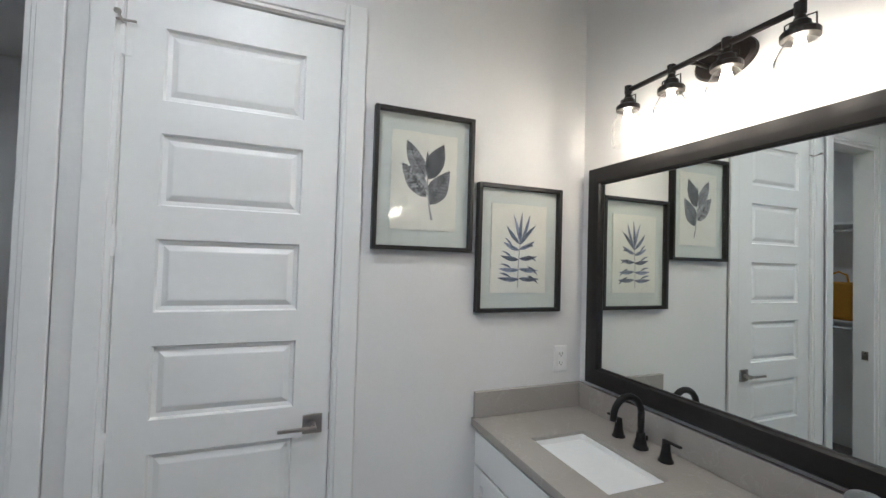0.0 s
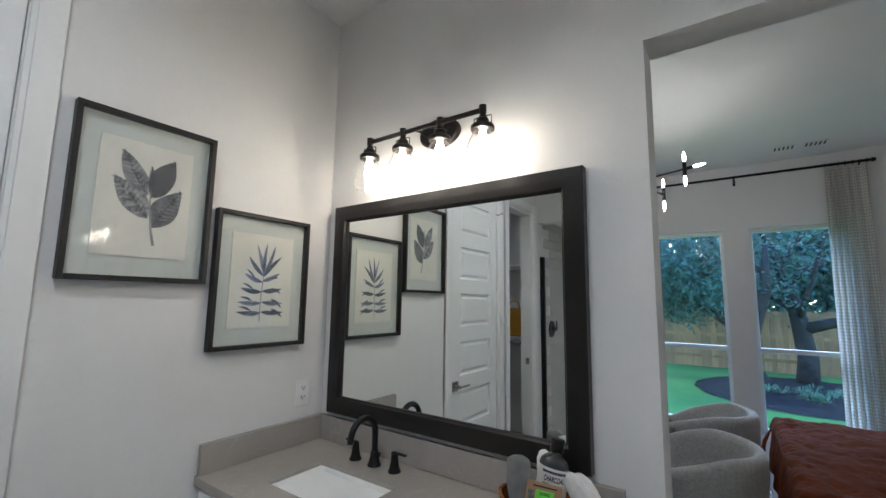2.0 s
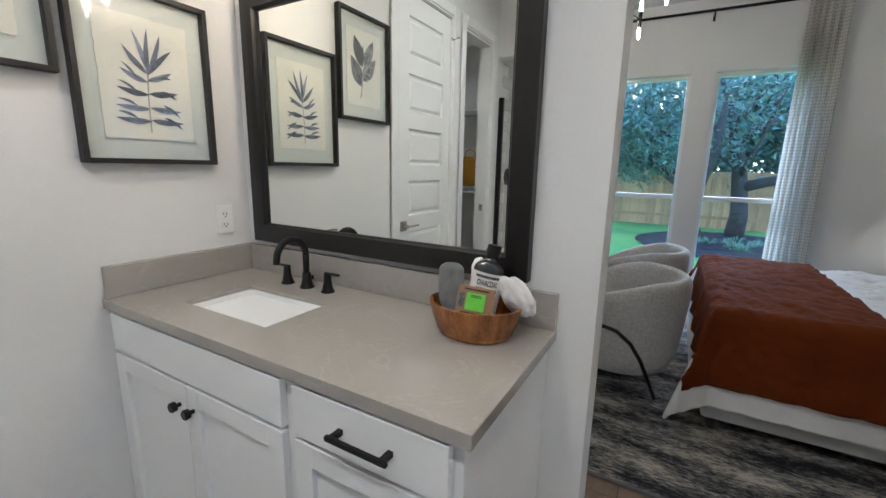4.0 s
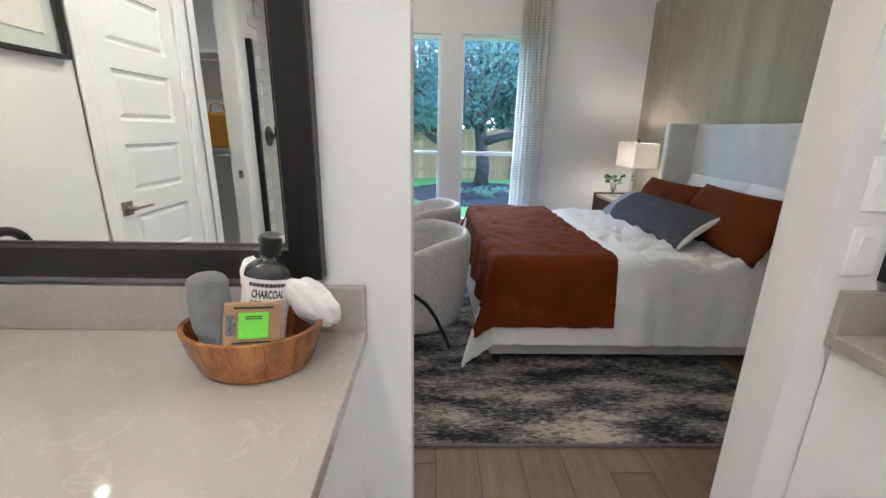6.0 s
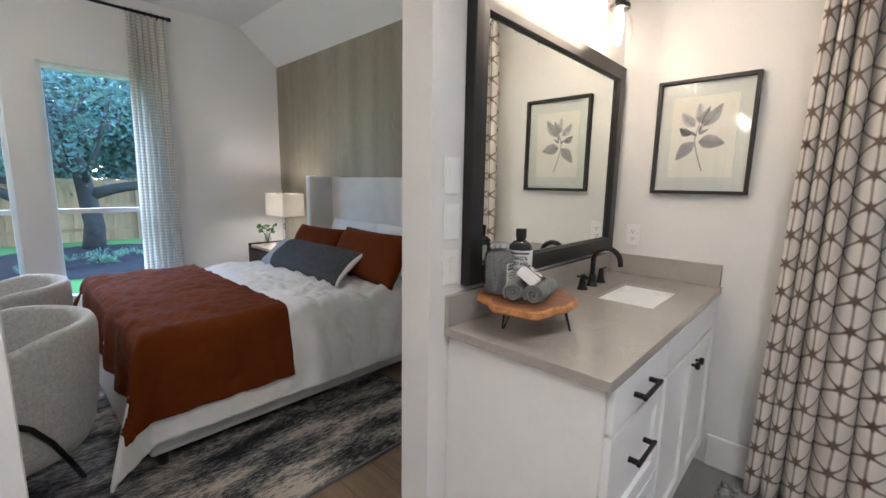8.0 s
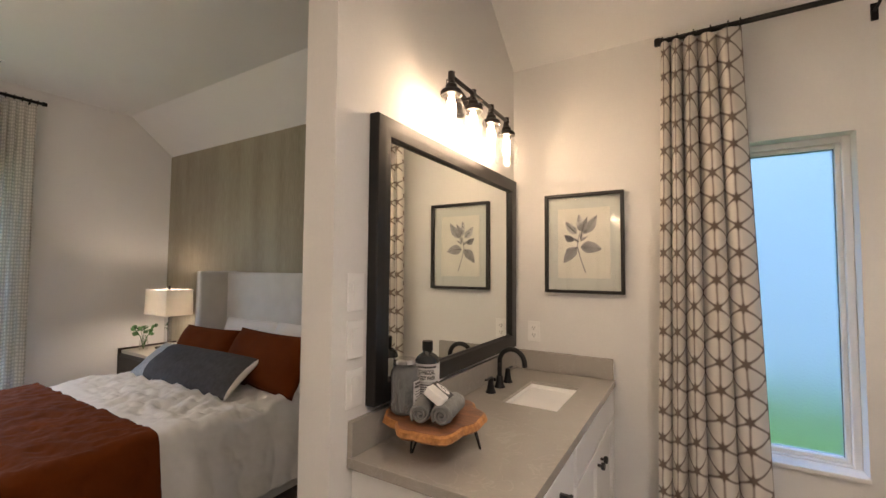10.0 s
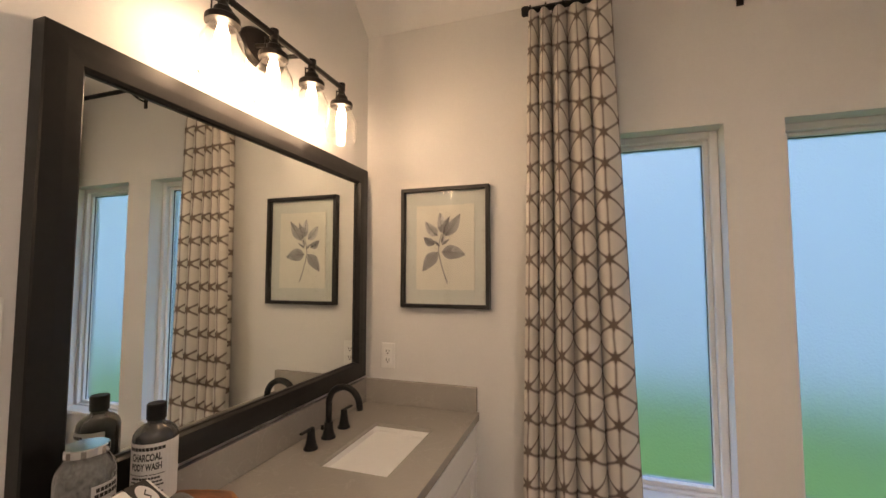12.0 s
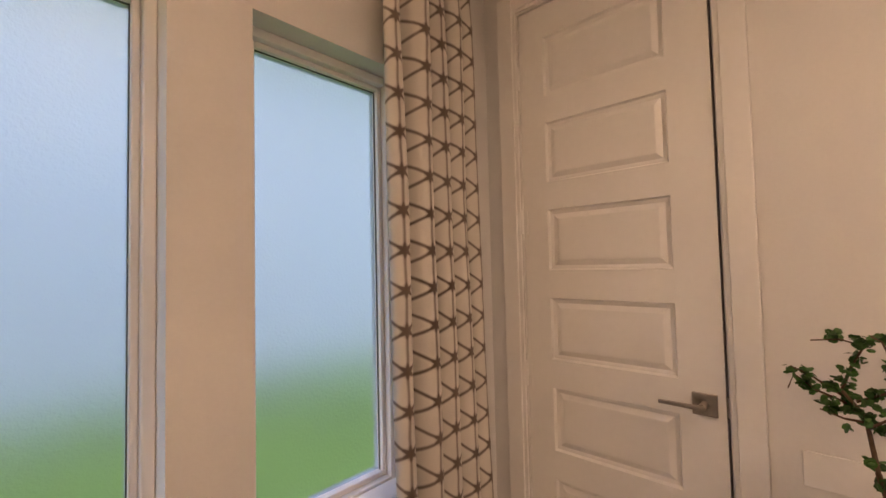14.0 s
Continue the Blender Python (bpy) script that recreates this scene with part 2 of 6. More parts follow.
JARGLASS = clear_pane("clear_jar_glass", (0.97, 0.97, 0.965), 0.02, 2.6)
FROST = frosted_pane("frosted_window_glass")
MIRROR = bpy.data.materials.new("silvered_mirror")
MIRROR.use_nodes = True
MIRROR.node_tree.nodes["Principled BSDF"].inputs["Base Color"].default_value = (0.86, 0.89, 0.86, 1)
MIRROR.node_tree.nodes["Principled BSDF"].inputs["Metallic"].default_value = 1
MIRROR.node_tree.nodes["Principled BSDF"].inputs["Roughness"].default_value = 0.0
VINYL = surf("white_vinyl_window", (0.80, 0.81, 0.81), 0.3, 0.02, 3, 50)
STARCLOTH = star_cloth("shibori_drapery")
SHEER = dotted_cloth("dotted_sheer_drapery")
ACACIA = per_piece(surf("acacia_wood", (0.40, 0.165, 0.045), 0.22, 0.5, 7, 60, 0.0004, stretch=(6, 6, 0.9), dark=(0.17, 0.060, 0.018)), 0.5)
LIVEEDGE = surf("live_edge_wood_top", (0.30, 0.12, 0.05), 0.45, 0.5, 14, 90, 0.0006, dark=(0.12, 0.045, 0.02), stretch=(1, 4, 1))
BARKEDGE = surf("live_edge_rim_wood", (0.56, 0.26, 0.08), 0.6, 0.5, 22, 120, 0.003, dark=(0.22, 0.085, 0.025))
TOWELGREY = surf("grey_terry_cloth", (0.185, 0.19, 0.188), 0.95, 0.25, 30, 420, 0.0035, sheen=0.15)
TOWELWHITE = surf("white_terry_cloth", (0.80, 0.79, 0.77), 0.95, 0.1, 30, 420, 0.0035, sheen=0.4)
KRAFT = surf("kraft_cardboard", (0.36, 0.22, 0.12), 0.8, 0.15, 12, 150, 0.0003)
LIME = surf("lime_green_soap", (0.22, 0.75, 0.06), 0.4, 0.15, 12, 90)
DARKLIQUID = surf("charcoal_liquid_bottle", (0.025, 0.028, 0.032), 0.12, 0.2, 9, 60, spec=0.7)
LABEL = surf("white_paper_label", (0.74, 0.74, 0.73), 0.6, 0.04, 20, 150)
PRINT = surf("black_label_print", (0.02, 0.02, 0.02), 0.6, 0.1)
SALT = surf("grey_bath_salt", (0.20, 0.21, 0.21), 0.7, 0.8, 170, 420, 0.004, dark=(0.05, 0.053, 0.058), contrast=(0.38, 0.60))
RUST = surf("rust_linen", (0.132, 0.028, 0.0035), 0.9, 0.2, 5, 380, 0.0009, spec=0.15)
LINEN = surf("ivory_linen", (0.82, 0.81, 0.785), 0.9, 0.07, 4, 380, 0.0009, sheen=0.2)
SLATE = surf("slate_blue_weave", (0.066, 0.066, 0.071), 0.95, 0.3, 40, 420, 0.0012)
SLATEPALE = surf("pale_slate_weave", (0.36, 0.38, 0.40), 0.95, 0.25, 60, 420, 0.0015)
UPHOLSTERY = surf("pale_grey_upholstery", (0.66, 0.65, 0.63), 0.95, 0.08, 8, 360, 0.0009, sheen=0.25)
BOUCLE = surf("grey_boucle", (0.57, 0.56, 0.54), 0.97, 0.22, 60, 130, 0.006, sheen=0.3)
ACCENT = surf("limewashed_accent_paper", (0.39, 0.355, 0.275), 0.7, 0.2, 2.2, 45, 0.0004, dark=(0.25, 0.222, 0.165), stretch=(2.2, 1, 0.22))
SHADE = surf("linen_lampshade", (0.84, 0.81, 0.75), 0.9, 0.06, 8, 300, 0.0006)
DARKWOOD = surf("dark_walnut", (0.045, 0.03, 0.022), 0.45, 0.4, 5, 70, 0.0004, stretch=(1, 6, 1))
STONE = surf("travertine_top", (0.58, 0.52, 0.44), 0.35, 0.12, 7, 60)
LEAFGREEN = island_varied(surf("pot_plant_leaf", (0.035, 0.12, 0.025), 0.5, 0.4, 20, 90, 0.0005, spec=0.4), 0.35)
TUFTGREEN = surf("pale_tuft_leaf", (0.20, 0.30, 0.16), 0.5, 0.4, 14, 90, spec=0.5)
STEMBROWN = surf("woody_stem", (0.12, 0.075, 0.045), 0.8, 0.3, 20, 120, 0.001)
VASE = surf("glazed_white_vase", (0.68, 0.66, 0.62), 0.3, 0.06, 5, 60)
PLANK = per_piece(surf("oak_plank_floor", (0.30, 0.215, 0.145), 0.42, 0.3, 3, 55, 0.0005, dark=(0.17, 0.115, 0.072), stretch=(0.6, 7, 1)), 0.16)
TILE = per_piece(surf("grey_floor_tile", (0.29, 0.28, 0.265), 0.38, 0.10, 4, 80, 0.0004), 0.05)
GROUT = surf("grey_grout", (0.22, 0.21, 0.20), 0.9, 0.1, 20, 120)
SUBWAY = per_piece(surf("white_glazed_tile", (0.74, 0.74, 0.72), 0.15, 0.03, 4, 30, 0.0002), 0.03)
MATRUG = surf("grey_shag_mat", (0.52, 0.51, 0.50), 1.0, 0.5, 40, 300, 0.006, dark=(0.20, 0.20, 0.21), contrast=(0.42, 0.58))
YELLOW = surf("mustard_fabric_bag", (0.55, 0.27, 0.02), 0.8, 0.15, 12, 200, 0.0006)
GRASS = surf("lawn_grass", (0.16, 0.32, 0.06), 0.9, 0.35, 0.6, 60, 0.02)
MULCH = surf("dark_mulch", (0.028, 0.022, 0.020), 0.95, 0.6, 6, 50, 0.03)
CEDAR = per_piece(surf("cedar_picket", (0.50, 0.29, 0.135), 0.8, 0.3, 3, 40, 0.001, dark=(0.30, 0.165, 0.075), stretch=(4, 4, 0.6)), 0.28)
BARK = surf("live_oak_bark", (0.085, 0.068, 0.055), 0.95, 0.6, 5, 40, 0.02, dark=(0.03, 0.024, 0.02))
OAKLEAF = island_varied(surf("live_oak_leaf", (0.13, 0.215, 0.165), 0.34, 0.3, 2, 20, spec=0.7), 0.55)
FARSTONE = surf("pale_siding_wall", (0.78, 0.79, 0.80), 0.9, 0.1, 1.5, 20, 0.002)
SHINGLE = surf("grey_roof_shingle", (0.10, 0.10, 0.105), 0.9, 0.3, 3, 40, 0.004)
BULB = lamp_glow("warm_filament_bulb", (1.0, 0.74, 0.47), BULB_POWER)
CANDLE = lamp_glow("candle_bulb", (1.0, 0.80, 0.58), CHANDELIER_POWER)
SHADEBULB = lamp_glow("lampshade_bulb", (1.0, 0.83, 0.65), LAMP_POWER)
CANLENS = lamp_glow("downlight_lens", (1.0, 0.86, 0.70), CAN_POWER)


def lift_translucent(m, colour, fac):
    nt = m.node_tree
    b = nt.nodes["Principled BSDF"]
    tr, mix = nt.nodes.new("ShaderNodeBsdfTranslucent"), nt.nodes.new("ShaderNodeMixShader")
    tr.inputs["Color"].default_value = (*colour, 1)
    mix.inputs["Fac"].default_value = fac
    nt.links.new(b.outputs[0], mix.inputs[1])
    nt.links.new(tr.outputs[0], mix.inputs[2])
    nt.links.new(mix.outputs[0], nt.nodes["Material Output"].inputs["Surface"])


lift_translucent(SHADE, (0.66, 0.63, 0.57), 0.25)
lift_translucent(STARCLOTH, (0.80, 0.78, 0.74), 0.14)
lift_translucent(OAKLEAF, (0.14, 0.22, 0.12), 0.35)


def rug_material():
    """A distressed woven rug: broken charcoal, grey and sand dashes."""
    m = surf("distressed_rug", (0.3, 0.3, 0.3), 0.97, 0.1, 5, 300, 0.002)
    nt = m.node_tree
    b = nt.nodes["Principled BSDF"]
    tc, mp = nt.nodes.new("ShaderNodeTexCoord"), nt.nodes.new("ShaderNodeMapping")
    mp.inputs["Scale"].default_value = (3.6, 1.0, 1)
    nt.links.new(tc.outputs["Object"], mp.inputs["Vector"])
    n1, n2 = nt.nodes.new("ShaderNodeTexNoise"), nt.nodes.new("ShaderNodeTexNoise")
    n1.inputs["Scale"].default_value, n1.inputs["Detail"].default_value = 2.2, 3
    n2.inputs["Scale"].default_value, n2.inputs["Detail"].default_value, n2.inputs["Roughness"].default_value = 24, 7, 0.82
    for n in (n1, n2):
        nt.links.new(mp.outputs["Vector"], n.inputs["Vector"])
    total = math_node(nt, "ADD", math_node(nt, "MULTIPLY", n1.outputs["Fac"], 0.42), math_node(nt, "MULTIPLY", n2.outputs["Fac"], 0.58))
    ramp = nt.nodes.new("ShaderNodeValToRGB")
    ramp.color_ramp.interpolation = "LINEAR"
    stops = [(0.42, (0.010, 0.011, 0.016)), (0.462, (0.028, 0.030, 0.038)), (0.476, (0.11, 0.11, 0.112)), (0.518, (0.20, 0.19, 0.17)), (0.536, (0.30, 0.28, 0.25)), (0.575, (0.54, 0.48, 0.40))]
    el = ramp.color_ramp.elements
    el[0].position, el[0].color = stops[0][0], (*stops[0][1], 1)
    el[1].position, el[1].color = stops[-1][0], (*stops[-1][1], 1)
    for p, c in stops[1:-1]:
        e = el.new(p)
        e.color = (*c, 1)
    nt.links.new(total, ramp.inputs["Fac"])
    nt.links.new(ramp.outputs["Color"], b.inputs["Base Color"])
    return m


RUG = rug_material()
RUGEDGE = surf("rug_binding", (0.16, 0.15, 0.15), 0.95, 0.2, 20, 200, 0.001)


def quartz_veins():
    """Adds faint broken pale veins to the counter stone."""
    nt = QUARTZ.node_tree
    b = nt.nodes["Principled BSDF"]
    src = b.inputs["Base Color"].links[0].from_socket
    tc, n = nt.nodes.new("ShaderNodeTexCoord"), nt.nodes.new("ShaderNodeTexNoise")
    n.inputs["Scale"].default_value, n.inputs["Detail"].default_value, n.inputs["Distortion"].default_value = 6, 6, 1.2
    nt.links.new(tc.outputs["Object"], n.inputs["Vector"])
    d = math_node(nt, "ABSOLUTE", math_node(nt, "SUBTRACT", n.outputs["Fac"], 0.56))
    r = nt.nodes.new("ShaderNodeMapRange")
    r.inputs["From Min"].default_value, r.inputs["From Max"].default_value = 0.0, 0.012
    r.inputs["To Min"].default_value, r.inputs["To Max"].default_value = 0.26, 0.0
    nt.links.new(d, r.inputs["Value"])
    mix = nt.nodes.new("ShaderNodeMix")
    mix.data_type = "RGBA"
    nt.links.new(r.outputs[0], mix.inputs["Factor"])
    nt.links.new(src, mix.inputs["A"])
    mix.inputs["B"].default_value = (0.52, 0.49, 0.45, 1)
    nt.links.new(mix.outputs["Result"], b.inputs["Base Color"])


quartz_veins()


# ---- building helpers ----
def thing(name, at=(0, 0, 0), rz=0, label="", category="", group="", kind=""):
    ob = new(name)
    ob.matrix_basis = pose(*at, 0, 0, rz)
    ob.empty_display_size = 0.05
    return tagged(ob, label, category, group, kind)


def part(name, bm, material, parent=None, label="", smooth=False):
    me = bpy.data.meshes.new(name)
    bmesh.ops.recalc_face_normals(bm, faces=bm.faces)
    bm.to_mesh(me)
    bm.free()
    me.materials.append(material)
    if smooth:
        me.shade_smooth()
    ob = new(name, me)
    ob.parent = parent
    return tagged(ob, label)


def bevelled(ob, width, segments=2):
    md = ob.modifiers.new("bevel", "BEVEL")
    md.width, md.segments, md.limit_method, md.angle_limit = width, segments, "ANGLE", radians(40)
    return ob


def box(bm, x0, y0, z0, x1, y1, z1, bevel=0.0, segments=2):
    vs = [bm.verts.new((x, y, z)) for x in sorted((x0, x1)) for y in sorted((y0, y1)) for z in sorted((z0, z1))]
    fs = [bm.faces.new([vs[i] for i in f]) for f in ((0, 1, 3, 2), (4, 6, 7, 5), (0, 4, 5, 1), (2, 3, 7, 6), (0, 2, 6, 4), (1, 5, 7, 3))]
    if bevel:
        es = list({e for f in fs for e in f.edges})
        bmesh.ops.bevel(bm, geom=es, offset=bevel, segments=segments, affect="EDGES", profile=0.5)
    return bm


def boxes(*rows, bevel=0.0):
    bm = bmesh.new()
    for r in rows:
        box(bm, *r, bevel=bevel)
    return bm


def ring(bm, centre, r, ax, ay, seg):
    return [bm.verts.new(centre + r * (math.cos(2 * math.pi * k / seg) * ax + math.sin(2 * math.pi * k / seg) * ay)) for k in range(seg)]


def skin(bm, rings, caps=True):
    n = len(rings[0])
    for a, b in zip(rings, rings[1:]):
        for k in range(n):
            bm.faces.new((a[k], a[(k + 1) % n], b[(k + 1) % n], b[k]))
    if caps:
        bm.faces.new(rings[0][::-1])
        bm.faces.new(rings[-1])


def tube(bm, points, radii, seg=10):
    """A round tube along a line of points."""
    pts = [Vector(p) for p in points]
    radii = [radii] * len(pts) if isinstance(radii, (int, float)) else radii
    rings, side = [], None
    for k, p in enumerate(pts):
        way = (pts[min(k + 1, len(pts) - 1)] - pts[max(k - 1, 0)]).normalized()
        if side is None:
            side = way.cross(Vector((0, 0, 1)) if abs(way.z) < 0.9 else Vector((1, 0, 0))).normalized()
        side = (side - way * side.dot(way)).normalized()
        rings.append(ring(bm, p, radii[k], side, way.cross(side), seg))
    skin(bm, rings)
    return bm


def lathe(bm, profile, seg=24, at=(0, 0, 0), caps=True):
    """A turned shape from (radius, height) pairs."""
    c = Vector(at)
    rings = [ring(bm, c + Vector((0, 0, z)), max(r, 1e-4), Vector((1, 0, 0)), Vector((0, 1, 0)), seg) for r, z in profile]
    skin(bm, rings, caps)
    return bm


def arc(c, r, a0, a1, n, plane="xz"):
    pts = []
    for k in range(n + 1):
        a = radians(a0 + (a1 - a0) * k / n)
        u, v = r * math.cos(a), r * math.sin(a)
        pts.append((c[0] + u, c[1], c[2] + v) if plane == "xz" else (c[0], c[1] + u, c[2] + v) if plane == "yz" else (c[0] + u, c[1] + v, c[2]))
    return pts


def wobble(p, s):
    return noise.noise(Vector(p) * s)


def sheet(nu, nv, place, uvs=None):
    """A grid surface from place(u, v) with u, v in 0..1."""
    bm = bmesh.new()
    g = [[bm.verts.new(place(i / nu, j / nv)) for j in range(nv + 1)] for i in range(nu + 1)]
    lay = bm.loops.layers.uv.new("UVMap") if uvs else None
    for i in range(nu):
        for j in range(nv):
            f = bm.faces.new((g[i][j], g[i + 1][j], g[i + 1][j + 1], g[i][j + 1]))
            if uvs:
                for lp, (a, b) in zip(f.loops, ((i, j), (i + 1, j), (i + 1, j + 1), (i, j + 1))):
                    lp[lay].uv = uvs(a / nu, b / nv)
    return bm


def thicken(ob, t, offset=0.0):
    md = ob.modifiers.new("thickness", "SOLIDIFY")
    md.thickness, md.offset = t, offset
    return ob


def lettering(text, size, material, parent, place, name="lettering", wrap=0.0, squeeze=1.0):
    """Flat letters as a mesh in the local x-z plane facing -y, centred; wrap: radius to bend them round."""
    cu = bpy.data.curves.new("letters", "FONT")
    cu.body, cu.size, cu.align_x, cu.extrude, cu.offset = text, size, "CENTER", 0.0, size * 0.035
    ob = new("letters", cu)
    me = bpy.data.meshes.new_from_object(ob.evaluated_get(bpy.context.evaluated_depsgraph_get()))
    bpy.data.objects.remove(ob)
    bm = bmesh.new()
    bm.from_mesh(me)
    bpy.data.meshes.remove(me)
    for v in bm.verts:
        x, z = v.co.x * squeeze, v.co.y
        v.co = Vector((wrap * math.sin(x / wrap), -wrap * math.cos(x / wrap), z)) if wrap else Vector((x, 0, z))
    bmesh.ops.transform(bm, matrix=place, verts=bm.verts)
    return part(name, bm, material, parent)


# ---- the setting ----
XE, XB = 1.262, 1.39            # wall between bath and bedroom: bath face, bedroom face
YN, YS, XW = 1.795, -1.955, -1.40
OPEN_S, OPEN_N, OPEN_Z = -0.525, 0.378, 2.338
XWIN, YACC, YBN = 5.33, -2.03, 3.0
CB, CBED = 2.95, 3.03


def wall_with_holes(name, plane, a0, a1, b0, b1, z1, holes, material=WALL, z0=0.0):
    """A wall of real thickness. plane 'x': runs along y (a: its faces in x, b: its reach in y); plane 'y': the other way. holes: (b0, b1, z0, z1)."""
    bm = bmesh.new()

    def put(p, q, lo, hi):
        if q - p > 1e-4 and hi - lo > 1e-4:
            box(bm, *((a0, p, lo, a1, q, hi) if plane == "x" else (p, a0, lo, q, a1, hi)))

    at = b0
    for h0, h1, lo, hi in sorted(holes):
        put(at, h0, z0, z1)
        put(h0, h1, z0, lo)
        put(h0, h1, hi, z1)
        at = h1
    put(at, b1, z0, z1)
    bmesh.ops.remove_doubles(bm, verts=bm.verts, dist=1e-5)
    return tagged(part(name, bm, material), kind="structure")


wall_with_holes("wall_east", "x", XE, XB, YS, YN, 3.1, [(OPEN_S, OPEN_N, -0.01, OPEN_Z)])
D1 = (-0.512, 0.150, 2.395)      # door in the north wall: x, x, top
CL = (-1.245, -0.738, 2.395)     # closet opening
wall_with_holes("wall_north", "y", YN, YN + 0.115, -2.45, XE, 3.1, [(D1[0], D1[1], -0.01, D1[2]), (CL[0], CL[1], -0.01, CL[2])])
W3, W4, WZ0, WZ1 = (-0.218, 0.302), (-0.925, -0.405), 0.64, 2.052
wall_with_holes("wall_south", "y", YS - 0.17, YS, XW - 0.12, XB, 3.1, [(*W4, WZ0, WZ1), (*W3, WZ0, WZ1)])
D2 = (-1.792, -1.128, 2.395)     # door in the west wall: y, y, top
wall_with_holes("wall_west", "x", XW - 0.12, XW, YS, 0.25, 3.1, [(D2[0], D2[1], -0.01, D2[2])])
wall_with_holes("wall_shower_header", "x", XW - 0.12, XW, 0.25, YN, 3.1, [], z0=2.33)
wall_with_holes("wall_shower_south", "y", 0.13, 0.25, -2.45, XW - 0.12, 3.1, [])
wall_with_holes("wall_shower_west", "x", -2.45, -2.35, 0.25, YN, 3.1, [])
tagged(part("ceiling_shower", boxes((-2.35, 0.25, 2.40, XW - 0.12, YN, 2.46)), CEIL), kind="structure")
# closet behind the north wall, with its own plain walls
wall_with_holes("wall_closet_west", "x", -2.32, -2.22, YN + 0.115, 3.5, 2.7, [])
wall_with_holes("wall_closet_east", "x", -0.30, -0.20, YN + 0.115, 3.5, 2.7, [])
wall_with_holes("wall_closet_north", "y", 3.5, 3.6, -2.32, -0.20, 2.7, [])
tagged(part("ceiling_closet", boxes((-2.32, YN + 0.115, 2.7, -0.20, 3.6, 2.76)), CEIL), kind="structure")
# unseen boxes added behind the two shut doors to keep daylight from their gaps
wall_with_holes("light_block_1_east", "x", 0.40, 0.50, YN + 0.115, 3.5, 2.7, [])
wall_with_holes("light_block_1_north", "y", 3.5, 3.6, -0.20, 0.50, 2.7, [])
tagged(part("light_block_1_top", boxes((-0.20, YN + 0.115, 2.7, 0.50, 3.6, 2.76)), CEIL), kind="structure")
wall_with_holes("light_block_2_west", "x", -2.45, -2.35, YS - 0.17, 0.13, 2.7, [])
wall_with_holes("light_block_2_south", "y", YS - 0.17, YS, -2.35, XW - 0.12, 2.7, [])
tagged(part("light_block_2_top", boxes((-2.45, YS - 0.17, 2.7, XW - 0.12, 0.13, 2.76)), CEIL), kind="structure")
# bedroom
BW1, BW2, BWZ0, BWZ1 = (0.262, 1.0), (-0.70, 0.04), 0.26, 2.34
wall_with_holes("wall_bedroom_east", "x", XWIN, XWIN + 0.17, YACC - 0.12, YBN, 3.1, [(*BW2, BWZ0, BWZ1), (*BW1, BWZ0, BWZ1)])
wall_with_holes("wall_bedroom_south", "y", YACC - 0.12, YACC, XB, XWIN, 3.1, [])
wall_with_holes("wall_bedroom_north", "y", YBN, YBN + 0.12, XB, XWIN + 0.17, 3.1, [])
wall_with_holes("wall_bedroom_west", "x", XB - 0.12, XB, YN + 0.115, YBN, 3.1, [])
tagged(part("accent_wall_panel", boxes((XB, YACC, 0.0, XWIN, YACC + 0.006, 2.69)), ACCENT), kind="structure")


def sloped_ceiling(name, x0, x1, y0, y1, low, ys, flat):
    """A ceiling that rises from the south wall and then runs level."""
    bm = bmesh.new()
    prof = [(y0, low), (ys, flat), (y1, flat), (y1, flat + 0.1), (y0, flat + 0.1)]
    a, b = [bm.verts.new((x0, y, z)) for y, z in prof], [bm.verts.new((x1, y, z)) for y, z in prof]
    n = len(prof)
    for k in range(n):
        bm.faces.new((a[k], a[(k + 1) % n], b[(k + 1) % n], b[k]))
    bm.faces.new(a[::-1])
    bm.faces.new(b)
    return tagged(part(name, bm, CEIL), kind="structure")


sloped_ceiling("ceiling_bathroom", XW, XE, YS, YN, 2.65, -1.56, CB)
sloped_ceiling("ceiling_bedroom", XB, XWIN, YACC, YBN, 2.70, -1.62, CBED)

floor = tagged(part("floor_bathroom", boxes((-2.45, YS - 0.17, -0.12, XE + 0.064, 3.6, -0.006)), GROUT), kind="structure")
floor_bed = tagged(part("floor_bedroom", boxes((XE + 0.064, YACC - 0.12, -0.12, XWIN + 0.17, YBN + 0.12, -0.004)), DARKWOOD), kind="structure")

# baseboards
for name, row in (
    ("baseboard", (XW, YS, 0, 0.70, YS + 0.015, 0.16)),
    ("baseboard", (0.245, YN - 0.015, 0, 0.70, YN, 0.16)),
    ("baseboard", (XW, -1.035, 0, XW + 0.015, 0.25, 0.16)),
    ("baseboard", (XE - 0.015, OPEN_N, 0, XE, 0.50, 0.16)),
    ("baseboard", (XE - 0.015, -0.61, 0, XE, OPEN_S, 0.16)),
    ("baseboard", (XE - 0.015, OPEN_S, 0, XB + 0.015, OPEN_S + 0.015, 0.16)),
    ("baseboard", (XE - 0.015, OPEN_N - 0.015, 0, XB + 0.015, OPEN_N, 0.16)),
    ("baseboard", (XB, YACC + 0.007, 0, XB + 0.015, OPEN_S, 0.16)),
    ("baseboard", (XB, OPEN_N, 0, XB + 0.015, YBN, 0.16)),
    ("baseboard", (XWIN - 0.015, YACC + 0.007, 0, XWIN, YBN, 0.16)),
    ("baseboard", (XB + 0.016, YACC + 0.0065, 0, XWIN - 0.016, YACC + 0.022, 0.16)),
):
    tagged(bevelled(part(name, boxes(row), TRIM), 0.004), kind="structure")


